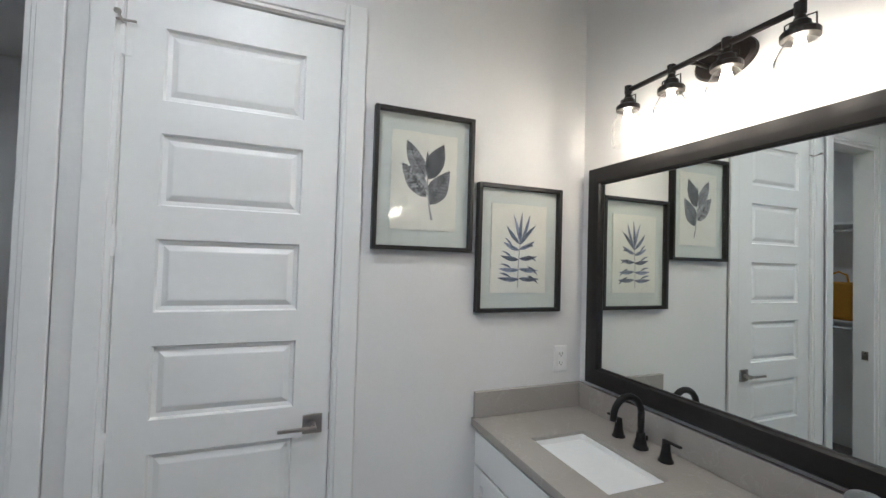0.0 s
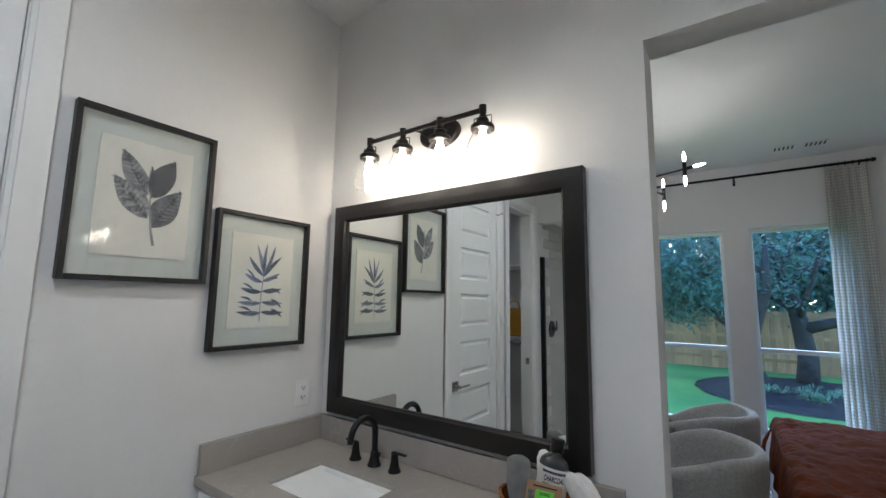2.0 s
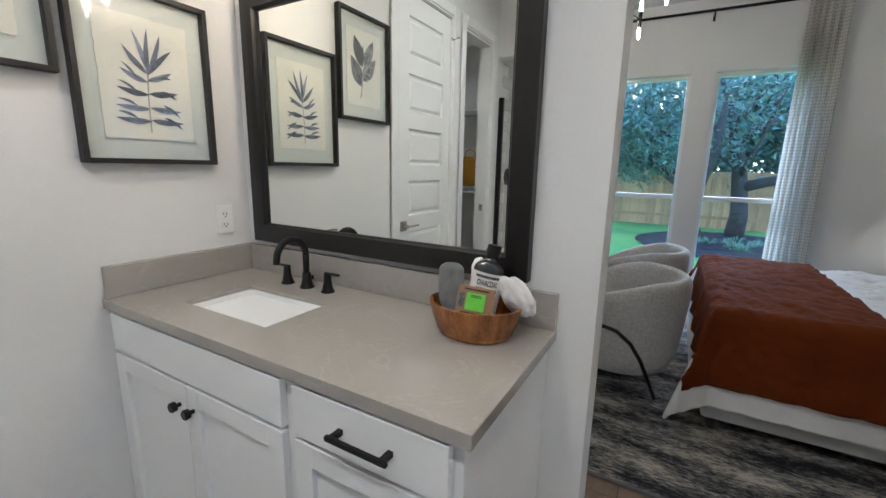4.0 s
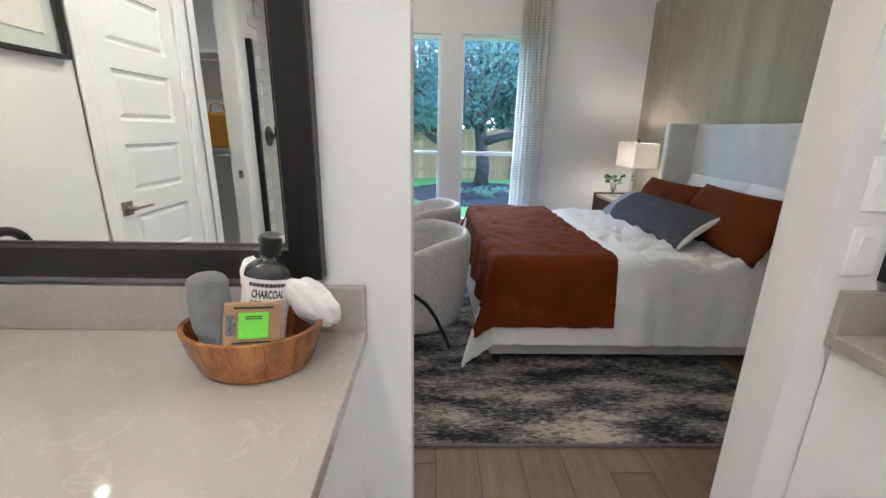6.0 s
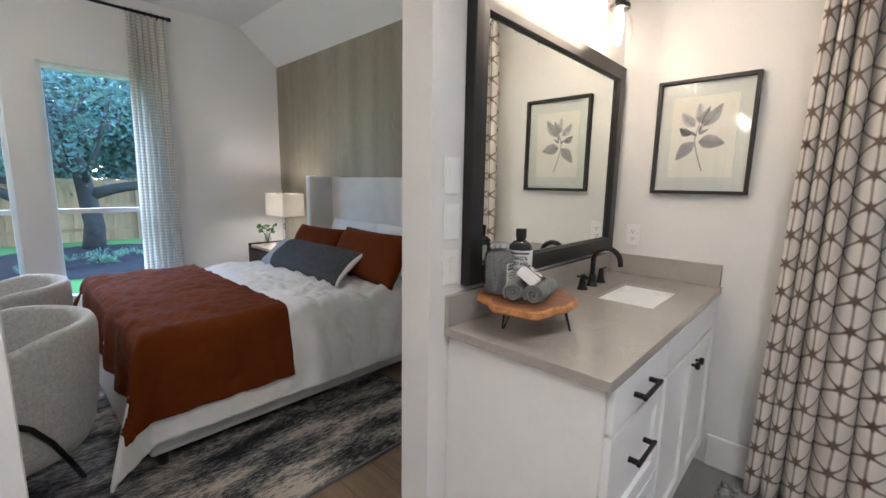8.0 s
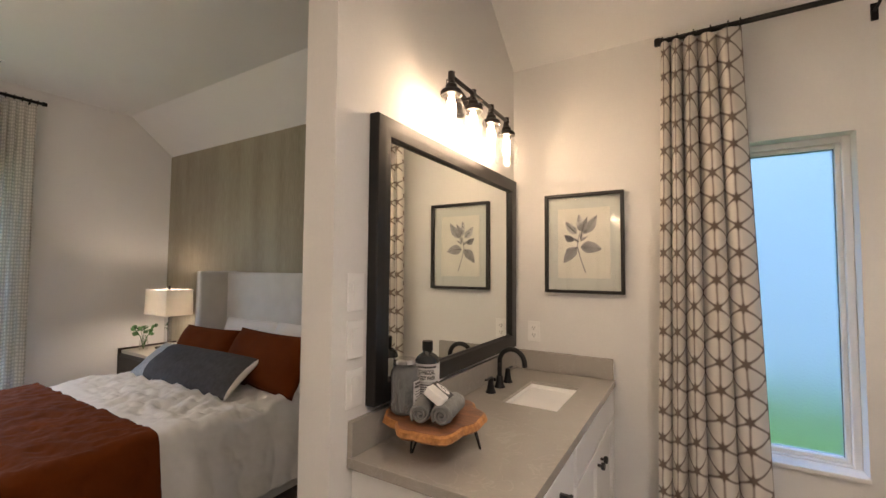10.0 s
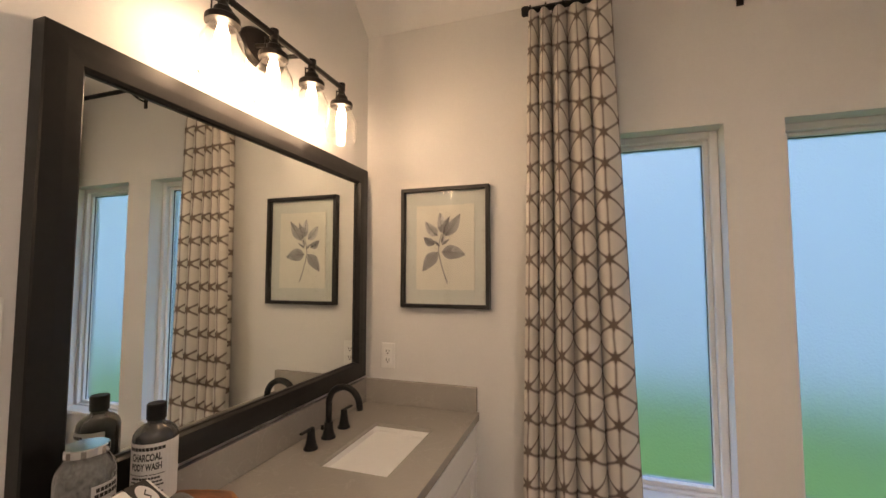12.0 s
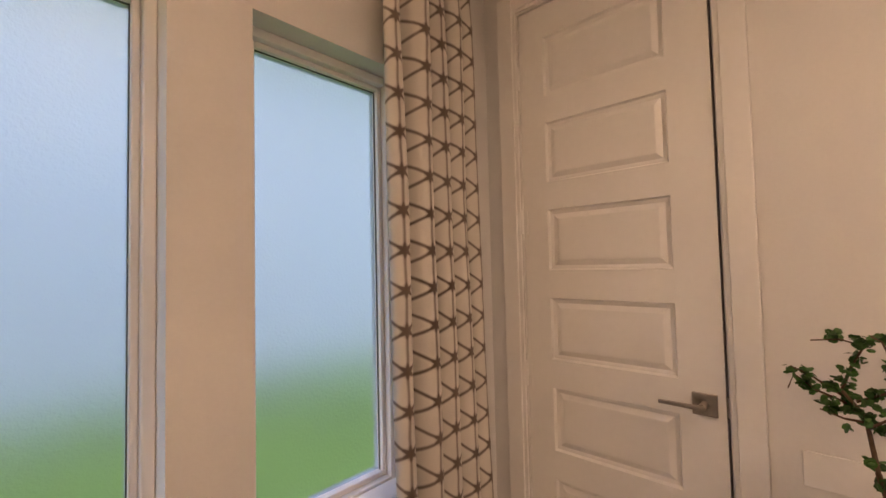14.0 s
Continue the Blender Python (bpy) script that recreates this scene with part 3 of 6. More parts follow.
# ---- doors ----
def panel_door(name, width, height, label):
    """Six-panel moulded door in local x-z, hinges at x=0, face towards -y."""
    door = thing(name, label=label, category="door", kind="structure")
    th, st0, st1 = 0.035, 0.105, 0.122
    slab = bmesh.new()
    tops = [height - 0.125 - 0.338 * k for k in range(6)]
    p0, p1, ph = st0, width - st1, 0.232
    cuts = [0.008] + [z for t in reversed(tops) for z in (t - ph, t)] + [height]
    box(slab, 0, 0, 0.008, p0, th, height)
    box(slab, p1, 0, 0.008, width, th, height)
    for k in range(0, len(cuts), 2):
        box(slab, p0, 0, cuts[k], p1, th, cuts[k + 1])
    box(slab, p0, 0.018, 0.1, p1, th - 0.001, height - 0.1)
    bmesh.ops.remove_doubles(slab, verts=slab.verts, dist=1e-5)
    part("slab", slab, TRIM, door)
    for t in tops:
        bm = bmesh.new()
        loops = []
        for inset, y in ((0.0, 0.0), (0.005, 0.012), (0.018, 0.0145), (0.036, 0.0055), (0.040, 0.005)):
            loops.append([bm.verts.new((x, y, z)) for x, z in ((p0 + inset, t - ph + inset), (p1 - inset, t - ph + inset), (p1 - inset, t - inset), (p0 + inset, t - inset))])
        skin(bm, loops, caps=False)
        bm.faces.new(loops[-1])
        part("panel", bm, TRIM, door)
    return door


def lever_handle(door, x, z, towards):
    h = part("door_handle", box(bmesh.new(), x - 0.033, -0.009, z - 0.033, x + 0.033, 0.0, z + 0.033, 0.002), NICKEL, door, "satin nickel square rosette and lever")
    bm = bmesh.new()
    tube(bm, [(x, -0.009, z), (x, -0.048, z)], 0.011, 14)
    box(bm, min(x + towards * 0.115, x - towards * 0.012), -0.056, z - 0.006, max(x + towards * 0.115, x - towards * 0.012), -0.044, z + 0.006, 0.003)
    part("lever", bm, NICKEL, h)
    bm = bmesh.new()
    box(bm, x - towards * 0.062, -0.003, z - 0.028, x - towards * 0.055, 0.020, z + 0.028)
    part("latch_plate", bm, NICKEL, h)


def hinges(door, zs):
    for z in zs:
        bm = bmesh.new()
        tube(bm, [(-0.006, -0.006, z - 0.045), (-0.006, -0.006, z + 0.045)], 0.008, 10)
        tube(bm, [(-0.006, -0.006, z + 0.045), (-0.006, -0.006, z + 0.052)], 0.005, 8)
        box(bm, -0.003, -0.002, z - 0.045, 0.018, 0.0, z + 0.045)
        part("hinge", bm, TRIM, door)


door_1 = panel_door("door_1", D1[1] - D1[0] - 0.006, D1[2] - 0.006, "closed white six-panel door with satin nickel lever")
lever_handle(door_1, 0.600, 0.955, -1)
hinges(door_1, (0.28, 0.95, 1.575, 2.20))
bm = bmesh.new()
tube(bm, [(-0.006, -0.006, 2.252), (-0.006, -0.055, 2.262)], 0.004, 8)
lathe(bm, [(0.009, 0), (0.010, 0.004), (0.009, 0.010)], 10, (-0.006, -0.058, 2.258))
tube(bm, [(-0.030, -0.018, 2.258), (0.030, -0.018, 2.258)], 0.004, 8)
part("door_stop", bm, NICKEL, door_1, "small metal hinge-pin door stop")
door_1.matrix_basis = pose(D1[0] + 0.003, YN + 0.004, 0)
door_2 = panel_door("door_2", D2[1] - D2[0] - 0.011, D2[2] - 0.006, "closed white six-panel door with satin nickel lever")
lever_handle(door_2, 0.600, 0.955, -1)
hinges(door_2, (0.28, 0.95, 1.545, 2.13))
door_2.matrix_basis = pose(XW - 0.004, D2[0] + 0.003, 0, 0, 0, 90)


def casing(name, plane, face, out, b0, b1, top, wide=0.085):
    """Flat stepped casing on three sides of an opening; out: +1 or -1, the way it stands proud of the face."""
    ob = thing(name, kind="structure")
    for piece, (p, q, lo, hi) in (("jamb_casing", (b0 - wide, b0 - 0.004, 0, top + wide)), ("jamb_casing", (b1 + 0.004, b1 + wide, 0, top + wide)), ("head_casing", (b0 - 0.004, b1 + 0.004, top + 0.004, top + wide))):
        bm = bmesh.new()
        for grow, deep in ((0.0, 0.011), (0.014, 0.018)):
            i0, i1, lo2, hi2 = p, q, lo, hi
            if piece == "jamb_casing":
                i0, i1 = (p, q - grow) if p < b0 - 0.01 else (p + grow, q)
            else:
                lo2 = lo + grow
            a = sorted((face, face + out * deep))
            box(bm, *((a[0], i0, lo2, a[1], i1, hi2) if plane == "x" else (i0, a[0], lo2, i1, a[1], hi2)))
        bevelled(part(piece, bm, TRIM, ob), 0.003)
    return ob


casing("trim_door_north", "y", YN, -1, D1[0], D1[1], D1[2])
casing("trim_closet", "y", YN, -1, CL[0], CL[1], CL[2])
casing("trim_door_west", "x", XW, 1, D2[0], D2[1], D2[2])
jamb = thing("trim_closet_jamb", kind="structure")
for row in ((CL[0], YN + 0.002, 0, CL[0] + 0.014, YN + 0.113, CL[2]), (CL[1] - 0.014, YN + 0.002, 0, CL[1], YN + 0.113, CL[2]), (CL[0] + 0.014, YN + 0.002, CL[2] - 0.014, CL[1] - 0.014, YN + 0.113, CL[2])):
    part("jamb_board", boxes(row), TRIM, jamb)
part("strike_plate", boxes((CL[0] + 0.014, YN + 0.03, 0.95, CL[0] + 0.0165, YN + 0.065, 1.01)), NICKEL, jamb, "satin nickel strike plate")


# ---- windows ----
def window_in_south(name, x0, x1):
    w = thing(name, label="fixed white vinyl window with obscured frosted glass", category="window", kind="structure")
    yo, yi = YS - 0.165, YS - 0.075
    fr = part("window_frame", bmesh.new(), VINYL, w)
    for row in ((x0, yo, WZ0, x0 + 0.028, yi, WZ1), (x1 - 0.028, yo, WZ0, x1, yi, WZ1), (x0 + 0.028, yo, WZ0, x1 - 0.028, yi, WZ0 + 0.028), (x0 + 0.028, yo, WZ1 - 0.028, x1 - 0.028, yi, WZ1)):
        bevelled(part("frame_rail", boxes(row), VINYL, fr), 0.004)
    i = 0.028
    for row in ((x0 + i, yo + 0.01, WZ0 + i, x0 + i + 0.018, yi - 0.022, WZ1 - i), (x1 - i - 0.018, yo + 0.01, WZ0 + i, x1 - i, yi - 0.022, WZ1 - i),
                (x0 + i + 0.018, yo + 0.01, WZ0 + i, x1 - i - 0.018, yi - 0.022, WZ0 + i + 0.018), (x0 + i + 0.018, yo + 0.01, WZ1 - i - 0.018, x1 - i - 0.018, yi - 0.022, WZ1 - i)):
        bevelled(part("sash_rail", boxes(row), VINYL, fr), 0.004)
    g0, g1, lo, hi = x0 + i + 0.017, x1 - i - 0.017, WZ0 + i + 0.017, WZ1 - i - 0.017
    bm = bmesh.new()
    bm.faces.new([bm.verts.new(p) for p in ((g0, YS - 0.125, lo), (g1, YS - 0.125, lo), (g1, YS - 0.125, hi), (g0, YS - 0.125, hi))])
    pane = part("pane", bm, FROST, w, "frosted glass pane")
    pane.visible_shadow = False
    s = 0.003
    for row in ((g0, YS - 0.119, lo, g0 + s, YS - 0.112, hi), (g1 - s, YS - 0.119, lo, g1, YS - 0.112, hi), (g0 + s, YS - 0.119, hi - s, g1 - s, YS - 0.112, hi)):
        part("glazing_gasket", boxes(row), SLOT, w)
    bevelled(part("window_sill", boxes((x0 - 0.0, YS - 0.074, WZ0 - 0.0, x1, YS + 0.018, WZ0 + 0.02)), TRIM, w), 0.005)
    return w


window_in_south("window_1", *W4)
window_in_south("window_2", *W3)


def window_in_east(name, y0, y1):
    w = thing(name, label="white vinyl single-hung window with clear glass", category="window", kind="structure")
    xi, xo = XWIN + 0.07, XWIN + 0.16
    mid, f = 1.075, 0.035
    fr = part("window_frame", bmesh.new(), VINYL, w)
    for row in ((xi, y0, BWZ0, xo, y0 + f, BWZ1), (xi, y1 - f, BWZ0, xo, y1, BWZ1), (xi, y0 + f, BWZ0, xo, y1 - f, BWZ0 + f), (xi, y0 + f, BWZ1 - f, xo, y1 - f, BWZ1), (xi + 0.01, y0 + f, mid - 0.022, xo - 0.01, y1 - f, mid + 0.022)):
        bevelled(part("frame_rail", boxes(row), VINYL, fr), 0.004)
    for lo, hi in ((BWZ0 + f, mid - 0.022), (mid + 0.022, BWZ1 - f)):
        bm = bmesh.new()
        bm.faces.new([bm.verts.new(p) for p in ((xi + 0.048, y0 + f, lo), (xi + 0.048, y1 - f, lo), (xi + 0.048, y1 - f, hi), (xi + 0.048, y0 + f, hi))])
        part("pane", bm, WINGLASS, w).visible_shadow = False
    bevelled(part("window_sill", boxes((XWIN - 0.02, y0 - 0.02, BWZ0 - 0.02, XWIN + 0.0695, y1 + 0.02, BWZ0 - 0.0)), TRIM, w), 0.005)
    return w


window_in_east("window_3", *BW2)
window_in_east("window_4", *BW1)


# ---- vanities ----
COUNTER = 0.91


def vanity(yw, s, length, word):
    """A white shaker vanity; yw: the side wall, s: the way it runs from it, its own metre runs from that wall."""
    def Y(a):
        return yw + s * a
    v = thing("vanity_cabinet", (0.99, Y(length / 2), 0), label="white painted shaker vanity cabinet with black pulls and knobs", category="cabinet", group="vanities")
    ox, oy = 0.99, Y(length / 2)

    def B(bm, x0, a0, z0, x1, a1, z1, bevel=0.0):
        return box(bm, x0 - ox, Y(a0) - oy, z0, x1 - ox, Y(a1) - oy, z1, bevel)

    end = length - 0.022
    body = bmesh.new()
    B(body, 0.738, 0.004, 0.105, XE - 0.003, end - 0.02, COUNTER - 0.032)
    part("body", body, CABINET, v)
    part("toe_kick", B(bmesh.new(), 0.80, 0.004, 0.0, XE - 0.003, end - 0.02, 0.104), CABINET, v)
    bevelled(part("side_panel", B(bmesh.new(), 0.736, end - 0.0195, 0.0, XE - 0.003, end, COUNTER - 0.032), CABINET, v), 0.002)

    def shaker(name, a0, a1, z0, z1, frame_w=0.055):
        f = part(name, B(bmesh.new(), 0.730, a0 + 0.03, z0 + 0.03, 0.7375, a1 - 0.03, z1 - 0.03), CABINET, v)
        for r in ((a0, z0, a0 + frame_w, z1), (a1 - frame_w, z0, a1, z1), (a0 + frame_w, z0, a1 - frame_w, z0 + frame_w), (a0 + frame_w, z1 - frame_w, a1 - frame_w, z1)):
            bevelled(part("rail", B(bmesh.new(), 0.717, r[0], r[1], 0.7378, r[2], r[3]), CABINET, f), 0.002)
        return f

    def slab(name, a0, a1, z0, z1):
        return bevelled(part(name, B(bmesh.new(), 0.717, a0, z0, 0.7378, a1, z1), CABINET, v), 0.003)

    def pull(holder, a, z):
        bm = bmesh.new()
        for k in (-0.064, 0.064):
            B(bm, 0.690, a + k - 0.006, z - 0.006, 0.717, a + k + 0.006, z + 0.006)
        B(bm, 0.681, a - 0.078, z - 0.006, 0.692, a + 0.078, z + 0.006, 0.003)
        part("pull", bm, BLACK, holder, "matte black bar pull")

    def knob(holder, a, z):
        bm = bmesh.new()
        p = Vector((0.717 - ox, Y(a) - oy, z))
        tube(bm, [p, p + Vector((-0.012, 0, 0)), p + Vector((-0.014, 0, 0)), p + Vector((-0.026, 0, 0)), p + Vector((-0.029, 0, 0))], [0.006, 0.006, 0.014, 0.015, 0.012], 16)
        part("knob", bm, BLACK, holder, "matte black round knob")

    z1 = COUNTER - 0.04
    slab("false_drawer_front", 0.035, 0.835, 0.745, z1)
    d1, d2 = shaker("door", 0.035, 0.433, 0.115, 0.735), shaker("door", 0.437, 0.835, 0.115, 0.735)
    knob(d1, 0.402, 0.668), knob(d2, 0.468, 0.668)
    c = (0.875 + end) / 2 - 0.002
    top = slab("drawer_front", 0.875, end - 0.022, 0.745, z1)
    pull(top, c, 0.807)
    for lo, hi in ((0.42, 0.735), (0.115, 0.41)):
        pull(shaker("drawer_front", 0.875, end - 0.022, lo, hi), c, hi - 0.125)

    # worktop with the sink cut out, and its upstands
    t = thing("countertop", (ox, oy, 0), label="grey quartz vanity countertop with low backsplash", category="countertop", group="vanity countertops")
    a0, a1, x0, x1, zt, zb = 0.248, 0.632, 0.838, 1.072, COUNTER, COUNTER - 0.032
    bm = bmesh.new()
    rings = []
    for (p0, q0, p1, q1), z in (((0.714, 0.002, XE - 0.002, length), zb), ((0.714, 0.002, XE - 0.002, length), zt), ((x0, a0, x1, a1), zt), ((x0, a0, x1, a1), zt - 0.014)):
        rings.append([bm.verts.new((x - ox, Y(a) - oy, z)) for x, a in ((p0, q0), (p1, q0), (p1, q1), (p0, q1))])
    skin(bm, rings + rings[:1], caps=False)
    bevelled(part("worktop", bm, QUARTZ, t), 0.002)
    bevelled(part("backsplash", B(bmesh.new(), XE - 0.022, 0.023, zt + 0.0005, XE - 0.002, length - 0.001, zt + 0.105), QUARTZ, t), 0.002)
    bevelled(part("side_splash", B(bmesh.new(), 0.722, 0.002, zt + 0.0005, XE - 0.002, 0.0225, zt + 0.105), QUARTZ, t), 0.002)

    # undermount basin
    basin = thing("sink_basin", ((x0 + x1) / 2, Y((a0 + a1) / 2), zt - 0.014), label="white rectangular undermount ceramic sink", category="sink", group="sinks")
    hx, hy = (x1 - x0) / 2, (a1 - a0) / 2
    bm = bmesh.new()
    loops = []
    for k, z, c2 in ((1.05, -0.001, 0.02), (1.0, -0.0015, 0.022), (0.985, -0.012, 0.024), (0.95, -0.10, 0.032), (0.92, -0.138, 0.040), (0.84, -0.154, 0.045), (0.50, -0.161, 0.05), (0.10, -0.166, 0.012)):
        lp = []
        for q in range(4):
            sx, sy = ((1, 1), (-1, 1), (-1, -1), (1, -1))[q]
            cx, cy = sx * (hx * k - c2 * k), sy * (hy * k - c2 * k)
            for j in range(5):
                a = math.pi / 2 * q + math.pi / 8 * j
                lp.append(bm.verts.new((cx + c2 * k * math.cos(a), cy + c2 * k * math.sin(a), z)))
        loops.append(lp)
    skin(bm, loops, caps=False)
    bm.faces.new(loops[-1])
    part("bowl", bm, CERAMIC, basin)
    bm = bmesh.new()
    lathe(bm, [(0.021, -0.165), (0.021, -0.162), (0.017, -0.160), (0.010, -0.162)], 20)
    part("drain", bm, BLACK, basin, "black drain")

    # widespread faucet
    fa = thing("faucet", (1.165, Y(0.437), zt), label="matte black gooseneck widespread bathroom faucet", category="faucet", group="faucets")
    bm = bmesh.new()
    lathe(bm, [(0.026, 0), (0.026, 0.004), (0.021, 0.012), (0.016, 0.035), (0.0145, 0.055)], 20)
    part("spout_base", bm, BLACK, fa, smooth=True)
    bm = bmesh.new()
    r = 0.062
    tube(bm, [(0, 0, 0.05), (0, 0, 0.09), (0, 0, 0.122)] + arc((-r, 0, 0.122), r, 0, 180, 14) + [(-2 * r - 0.002, 0, 0.108)], 0.0115, 16)
    part("spout", bm, BLACK, fa, smooth=True)
    bm = bmesh.new()
    tube(bm, [(0.016, 0, 0.03), (0.027, 0, 0.03)], 0.004, 8)
    lathe(bm, [(0.005, 0.024), (0.006, 0.030), (0.005, 0.040)], 10, (0.026, 0, 0))
    part("lift_rod", bm, BLACK, fa, smooth=True)
    for k in (-1, 1):
        bm = bmesh.new()
        lathe(bm, [(0.024, 0), (0.024, 0.004), (0.019, 0.012), (0.0145, 0.035), (0.0125, 0.058), (0.0125, 0.066)], 18, (0, k * 0.102, 0))
        h = part("handle_base", bm, BLACK, fa, smooth=True)
        bm = bmesh.new()
        box(bm, -0.0065, k * 0.090, 0.063, 0.0065, k * 0.158, 0.070, 0.003)
        part("handle", bm, BLACK, h)


vanity(YN, -1, 1.318, "north")
vanity(YS, 1, 1.362, "south")


# ---- mirrors ----
def wall_mirror(y0, y1, z0, z1, w=0.074):
    m = thing("wall_mirror", (XE, (y0 + y1) / 2, z0), label="large rectangular wall mirror in a wide espresso wood frame", category="mirror", group="vanity mirrors")
    hy, h = (y1 - y0) / 2, z1 - z0
    outer = [(-hy, 0), (hy, 0), (hy, h), (-hy, h)]
    inner = [(-hy + w, w), (hy - w, w), (hy - w, h - w), (-hy + w, h - w)]
    for k in range(4):
        bm = bmesh.new()
        o0, o1, i0, i1 = outer[k], outer[(k + 1) % 4], inner[k], inner[(k + 1) % 4]
        prof = []
        for (u, x) in ((0.0, -0.002), (0.0, -0.036), (0.035, -0.040), (0.5, -0.041), (0.87, -0.040), (0.90, -0.036), (0.94, -0.030), (1.0, -0.027), (1.0, -0.002)):
            prof.append((bm.verts.new((x, o0[0] + (i0[0] - o0[0]) * u, o0[1] + (i0[1] - o0[1]) * u)), bm.verts.new((x, o1[0] + (i1[0] - o1[0]) * u, o1[1] + (i1[1] - o1[1]) * u))))
        for a, b in zip(prof, prof[1:] + prof[:1]):
            bm.faces.new((a[0], a[1], b[1], b[0]))
        bm.faces.new([p[0] for p in prof])
        bm.faces.new([p[1] for p in prof][::-1])
        part("frame_rail", bm, FRAMEWOOD, m)
    part("mirror_glass", box(bmesh.new(), -0.022, -hy + w - 0.004, w - 0.004, -0.016, hy - w + 0.004, h - w + 0.004), MIRROR, m, "clear silvered mirror glass")
    return m


wall_mirror(0.562, 1.718, 1.038, 1.965)
wall_mirror(-1.893, -0.672, 1.038, 1.972)


# ---- vanity lights ----
def vanity_light(y):
    v = thing("vanity_light", (XE, y, 2.19), label="bronze four-bulb vanity light with clear glass jar shades", category="wall lamp", group="vanity lights")
    bm = bmesh.new()
    lp = []
    for x, k in ((-0.001, 1.0), (-0.016, 1.0), (-0.024, 0.9), (-0.026, 0.5)):
        lp.append([bm.verts.new((x, 0.098 * k * math.cos(2 * math.pi * j / 32), 0.020 + 0.062 * k * math.sin(2 * math.pi * j / 32))) for j in range(32)])
    skin(bm, lp)
    part("backplate", bm, BRONZE, v, smooth=False)
    bm = bmesh.new()
    for k in (-0.045, 0.045):
        tube(bm, [(-0.02, k, 0.012), (-0.09, k * 0.8, 0.008), (-0.132, k * 0.7, 0.0)], 0.007, 10)
    part("arm", bm, BRONZE, v, smooth=True)
    bm = bmesh.new()
    tube(bm, [(-0.132, -0.280, 0), (-0.132, 0.280, 0)], 0.009, 12)
    part("bar", bm, BRONZE, v, smooth=True)
    for k in (-0.270, -0.090, 0.090, 0.270):
        at = (-0.132, k, 0)
        bm = bmesh.new()
        lathe(bm, [(0.013, 0.016), (0.013, -0.012), (0.010, -0.016), (0.016, -0.030), (0.021, -0.034), (0.024, -0.050), (0.038, -0.056), (0.041, -0.060), (0.041, -0.074), (0.035, -0.075)], 20, at)
        sk = part("socket", bm, BRONZE, v, smooth=False)
        bm = bmesh.new()
        tube(bm, [(at[0], k - 0.034, -0.060), (at[0], k - 0.034, -0.026), (at[0], k, -0.022), (at[0], k + 0.034, -0.026), (at[0], k + 0.034, -0.060)], 0.0022, 6)
        part("bail_wire", bm, BRONZE, sk)
        bm = bmesh.new()
        lathe(bm, [(0.034, -0.066), (0.034, -0.084), (0.040, -0.096), (0.053, -0.125), (0.058, -0.155), (0.056, -0.185), (0.050, -0.205)], 28, at, caps=False)
        g = part("glass_shade", bm, JARGLASS, sk, "clear glass jar shade", smooth=True)
        g.visible_shadow = False
        bm = bmesh.new()
        lathe(bm, [(0.010, -0.074), (0.012, -0.085), (0.017, -0.105), (0.0185, -0.125), (0.016, -0.150), (0.011, -0.172), (0.004, -0.180)], 12, at)
        part("bulb", bm, BULB, sk, "glowing warm filament bulb", smooth=True)
    return v


def downlight(at):
    """A recessed ceiling light: white trim ring, baffle and glowing lens, hung just under the ceiling face."""
    d = thing("recessed_downlight", at, label="lit round recessed downlight with white trim in the ceiling", category="ceiling light", group="ceiling downlights")
    bm = bmesh.new()
    lathe(bm, [(0.088, 0.0), (0.088, -0.026), (0.084, -0.030), (0.066, -0.030), (0.059, -0.024), (0.058, -0.001)], 32, caps=False)
    part("trim_ring", bm, TRIM, d, smooth=True)
    bm = bmesh.new()
    lathe(bm, [(0.058, -0.0015), (0.058, -0.0035)], 32)
    part("lens", bm, CANLENS, d, "glowing frosted lens")
    return d


can = downlight((-0.24, -0.05, CB))
copy_thing(can, pose(-0.24, 0.92, CB))
# unseen half-size lamp added in the closet to brighten its mirror view
copy_thing(can, pose(-1.25, 2.65, 2.70) @ Matrix.Scale(0.5, 4))

light = vanity_light(1.137)
copy_thing(light, pose(XE, -1.245, 2.19))


# ---- switches, outlets ----
def outlet(at, rz):
    o = thing("outlet", at, rz, "white duplex wall outlet plate above the counter", "outlet", "outlets")
    bevelled(part("cover_plate", box(bmesh.new(), -0.035, -0.006, -0.057, 0.035, 0, 0.057), PLASTIC, o), 0.003)
    for z in (-0.02, 0.02):
        f = part("socket_face", box(bmesh.new(), -0.017, -0.0085, z - 0.0145, 0.017, -0.006, z + 0.0145, 0.002), PLASTIC, o)
        part("slots", boxes((-0.008, -0.0095, z - 0.003, -0.0055, -0.0084, z + 0.007), (0.0055, -0.0095, z - 0.003, 0.008, -0.0084, z + 0.006), (-0.0025, -0.0095, z - 0.011, 0.0025, -0.0084, z - 0.006)), SLOT, f)
    return o


outlet((1.148, YN, 1.125), 0)
outlet((1.141, YS, 1.122), 180)
for z in (1.397, 1.253, 1.107):
    o = thing("light_switch", (XE, -0.619, z), -90, "white rocker light switch plate", "switch", "light switches")
    bevelled(part("cover_plate", box(bmesh.new(), -0.036, -0.006, -0.058, 0.036, 0, 0.058), PLASTIC, o), 0.003)
    bm = box(bmesh.new(), -0.016, -0.011, -0.033, 0.016, -0.006, 0.033)
    for vert in bm.verts:
        if vert.co.y < -0.01 and vert.co.z < 0:
            vert.co.y += 0.004
    part("rocker", bm, PLASTIC, o)


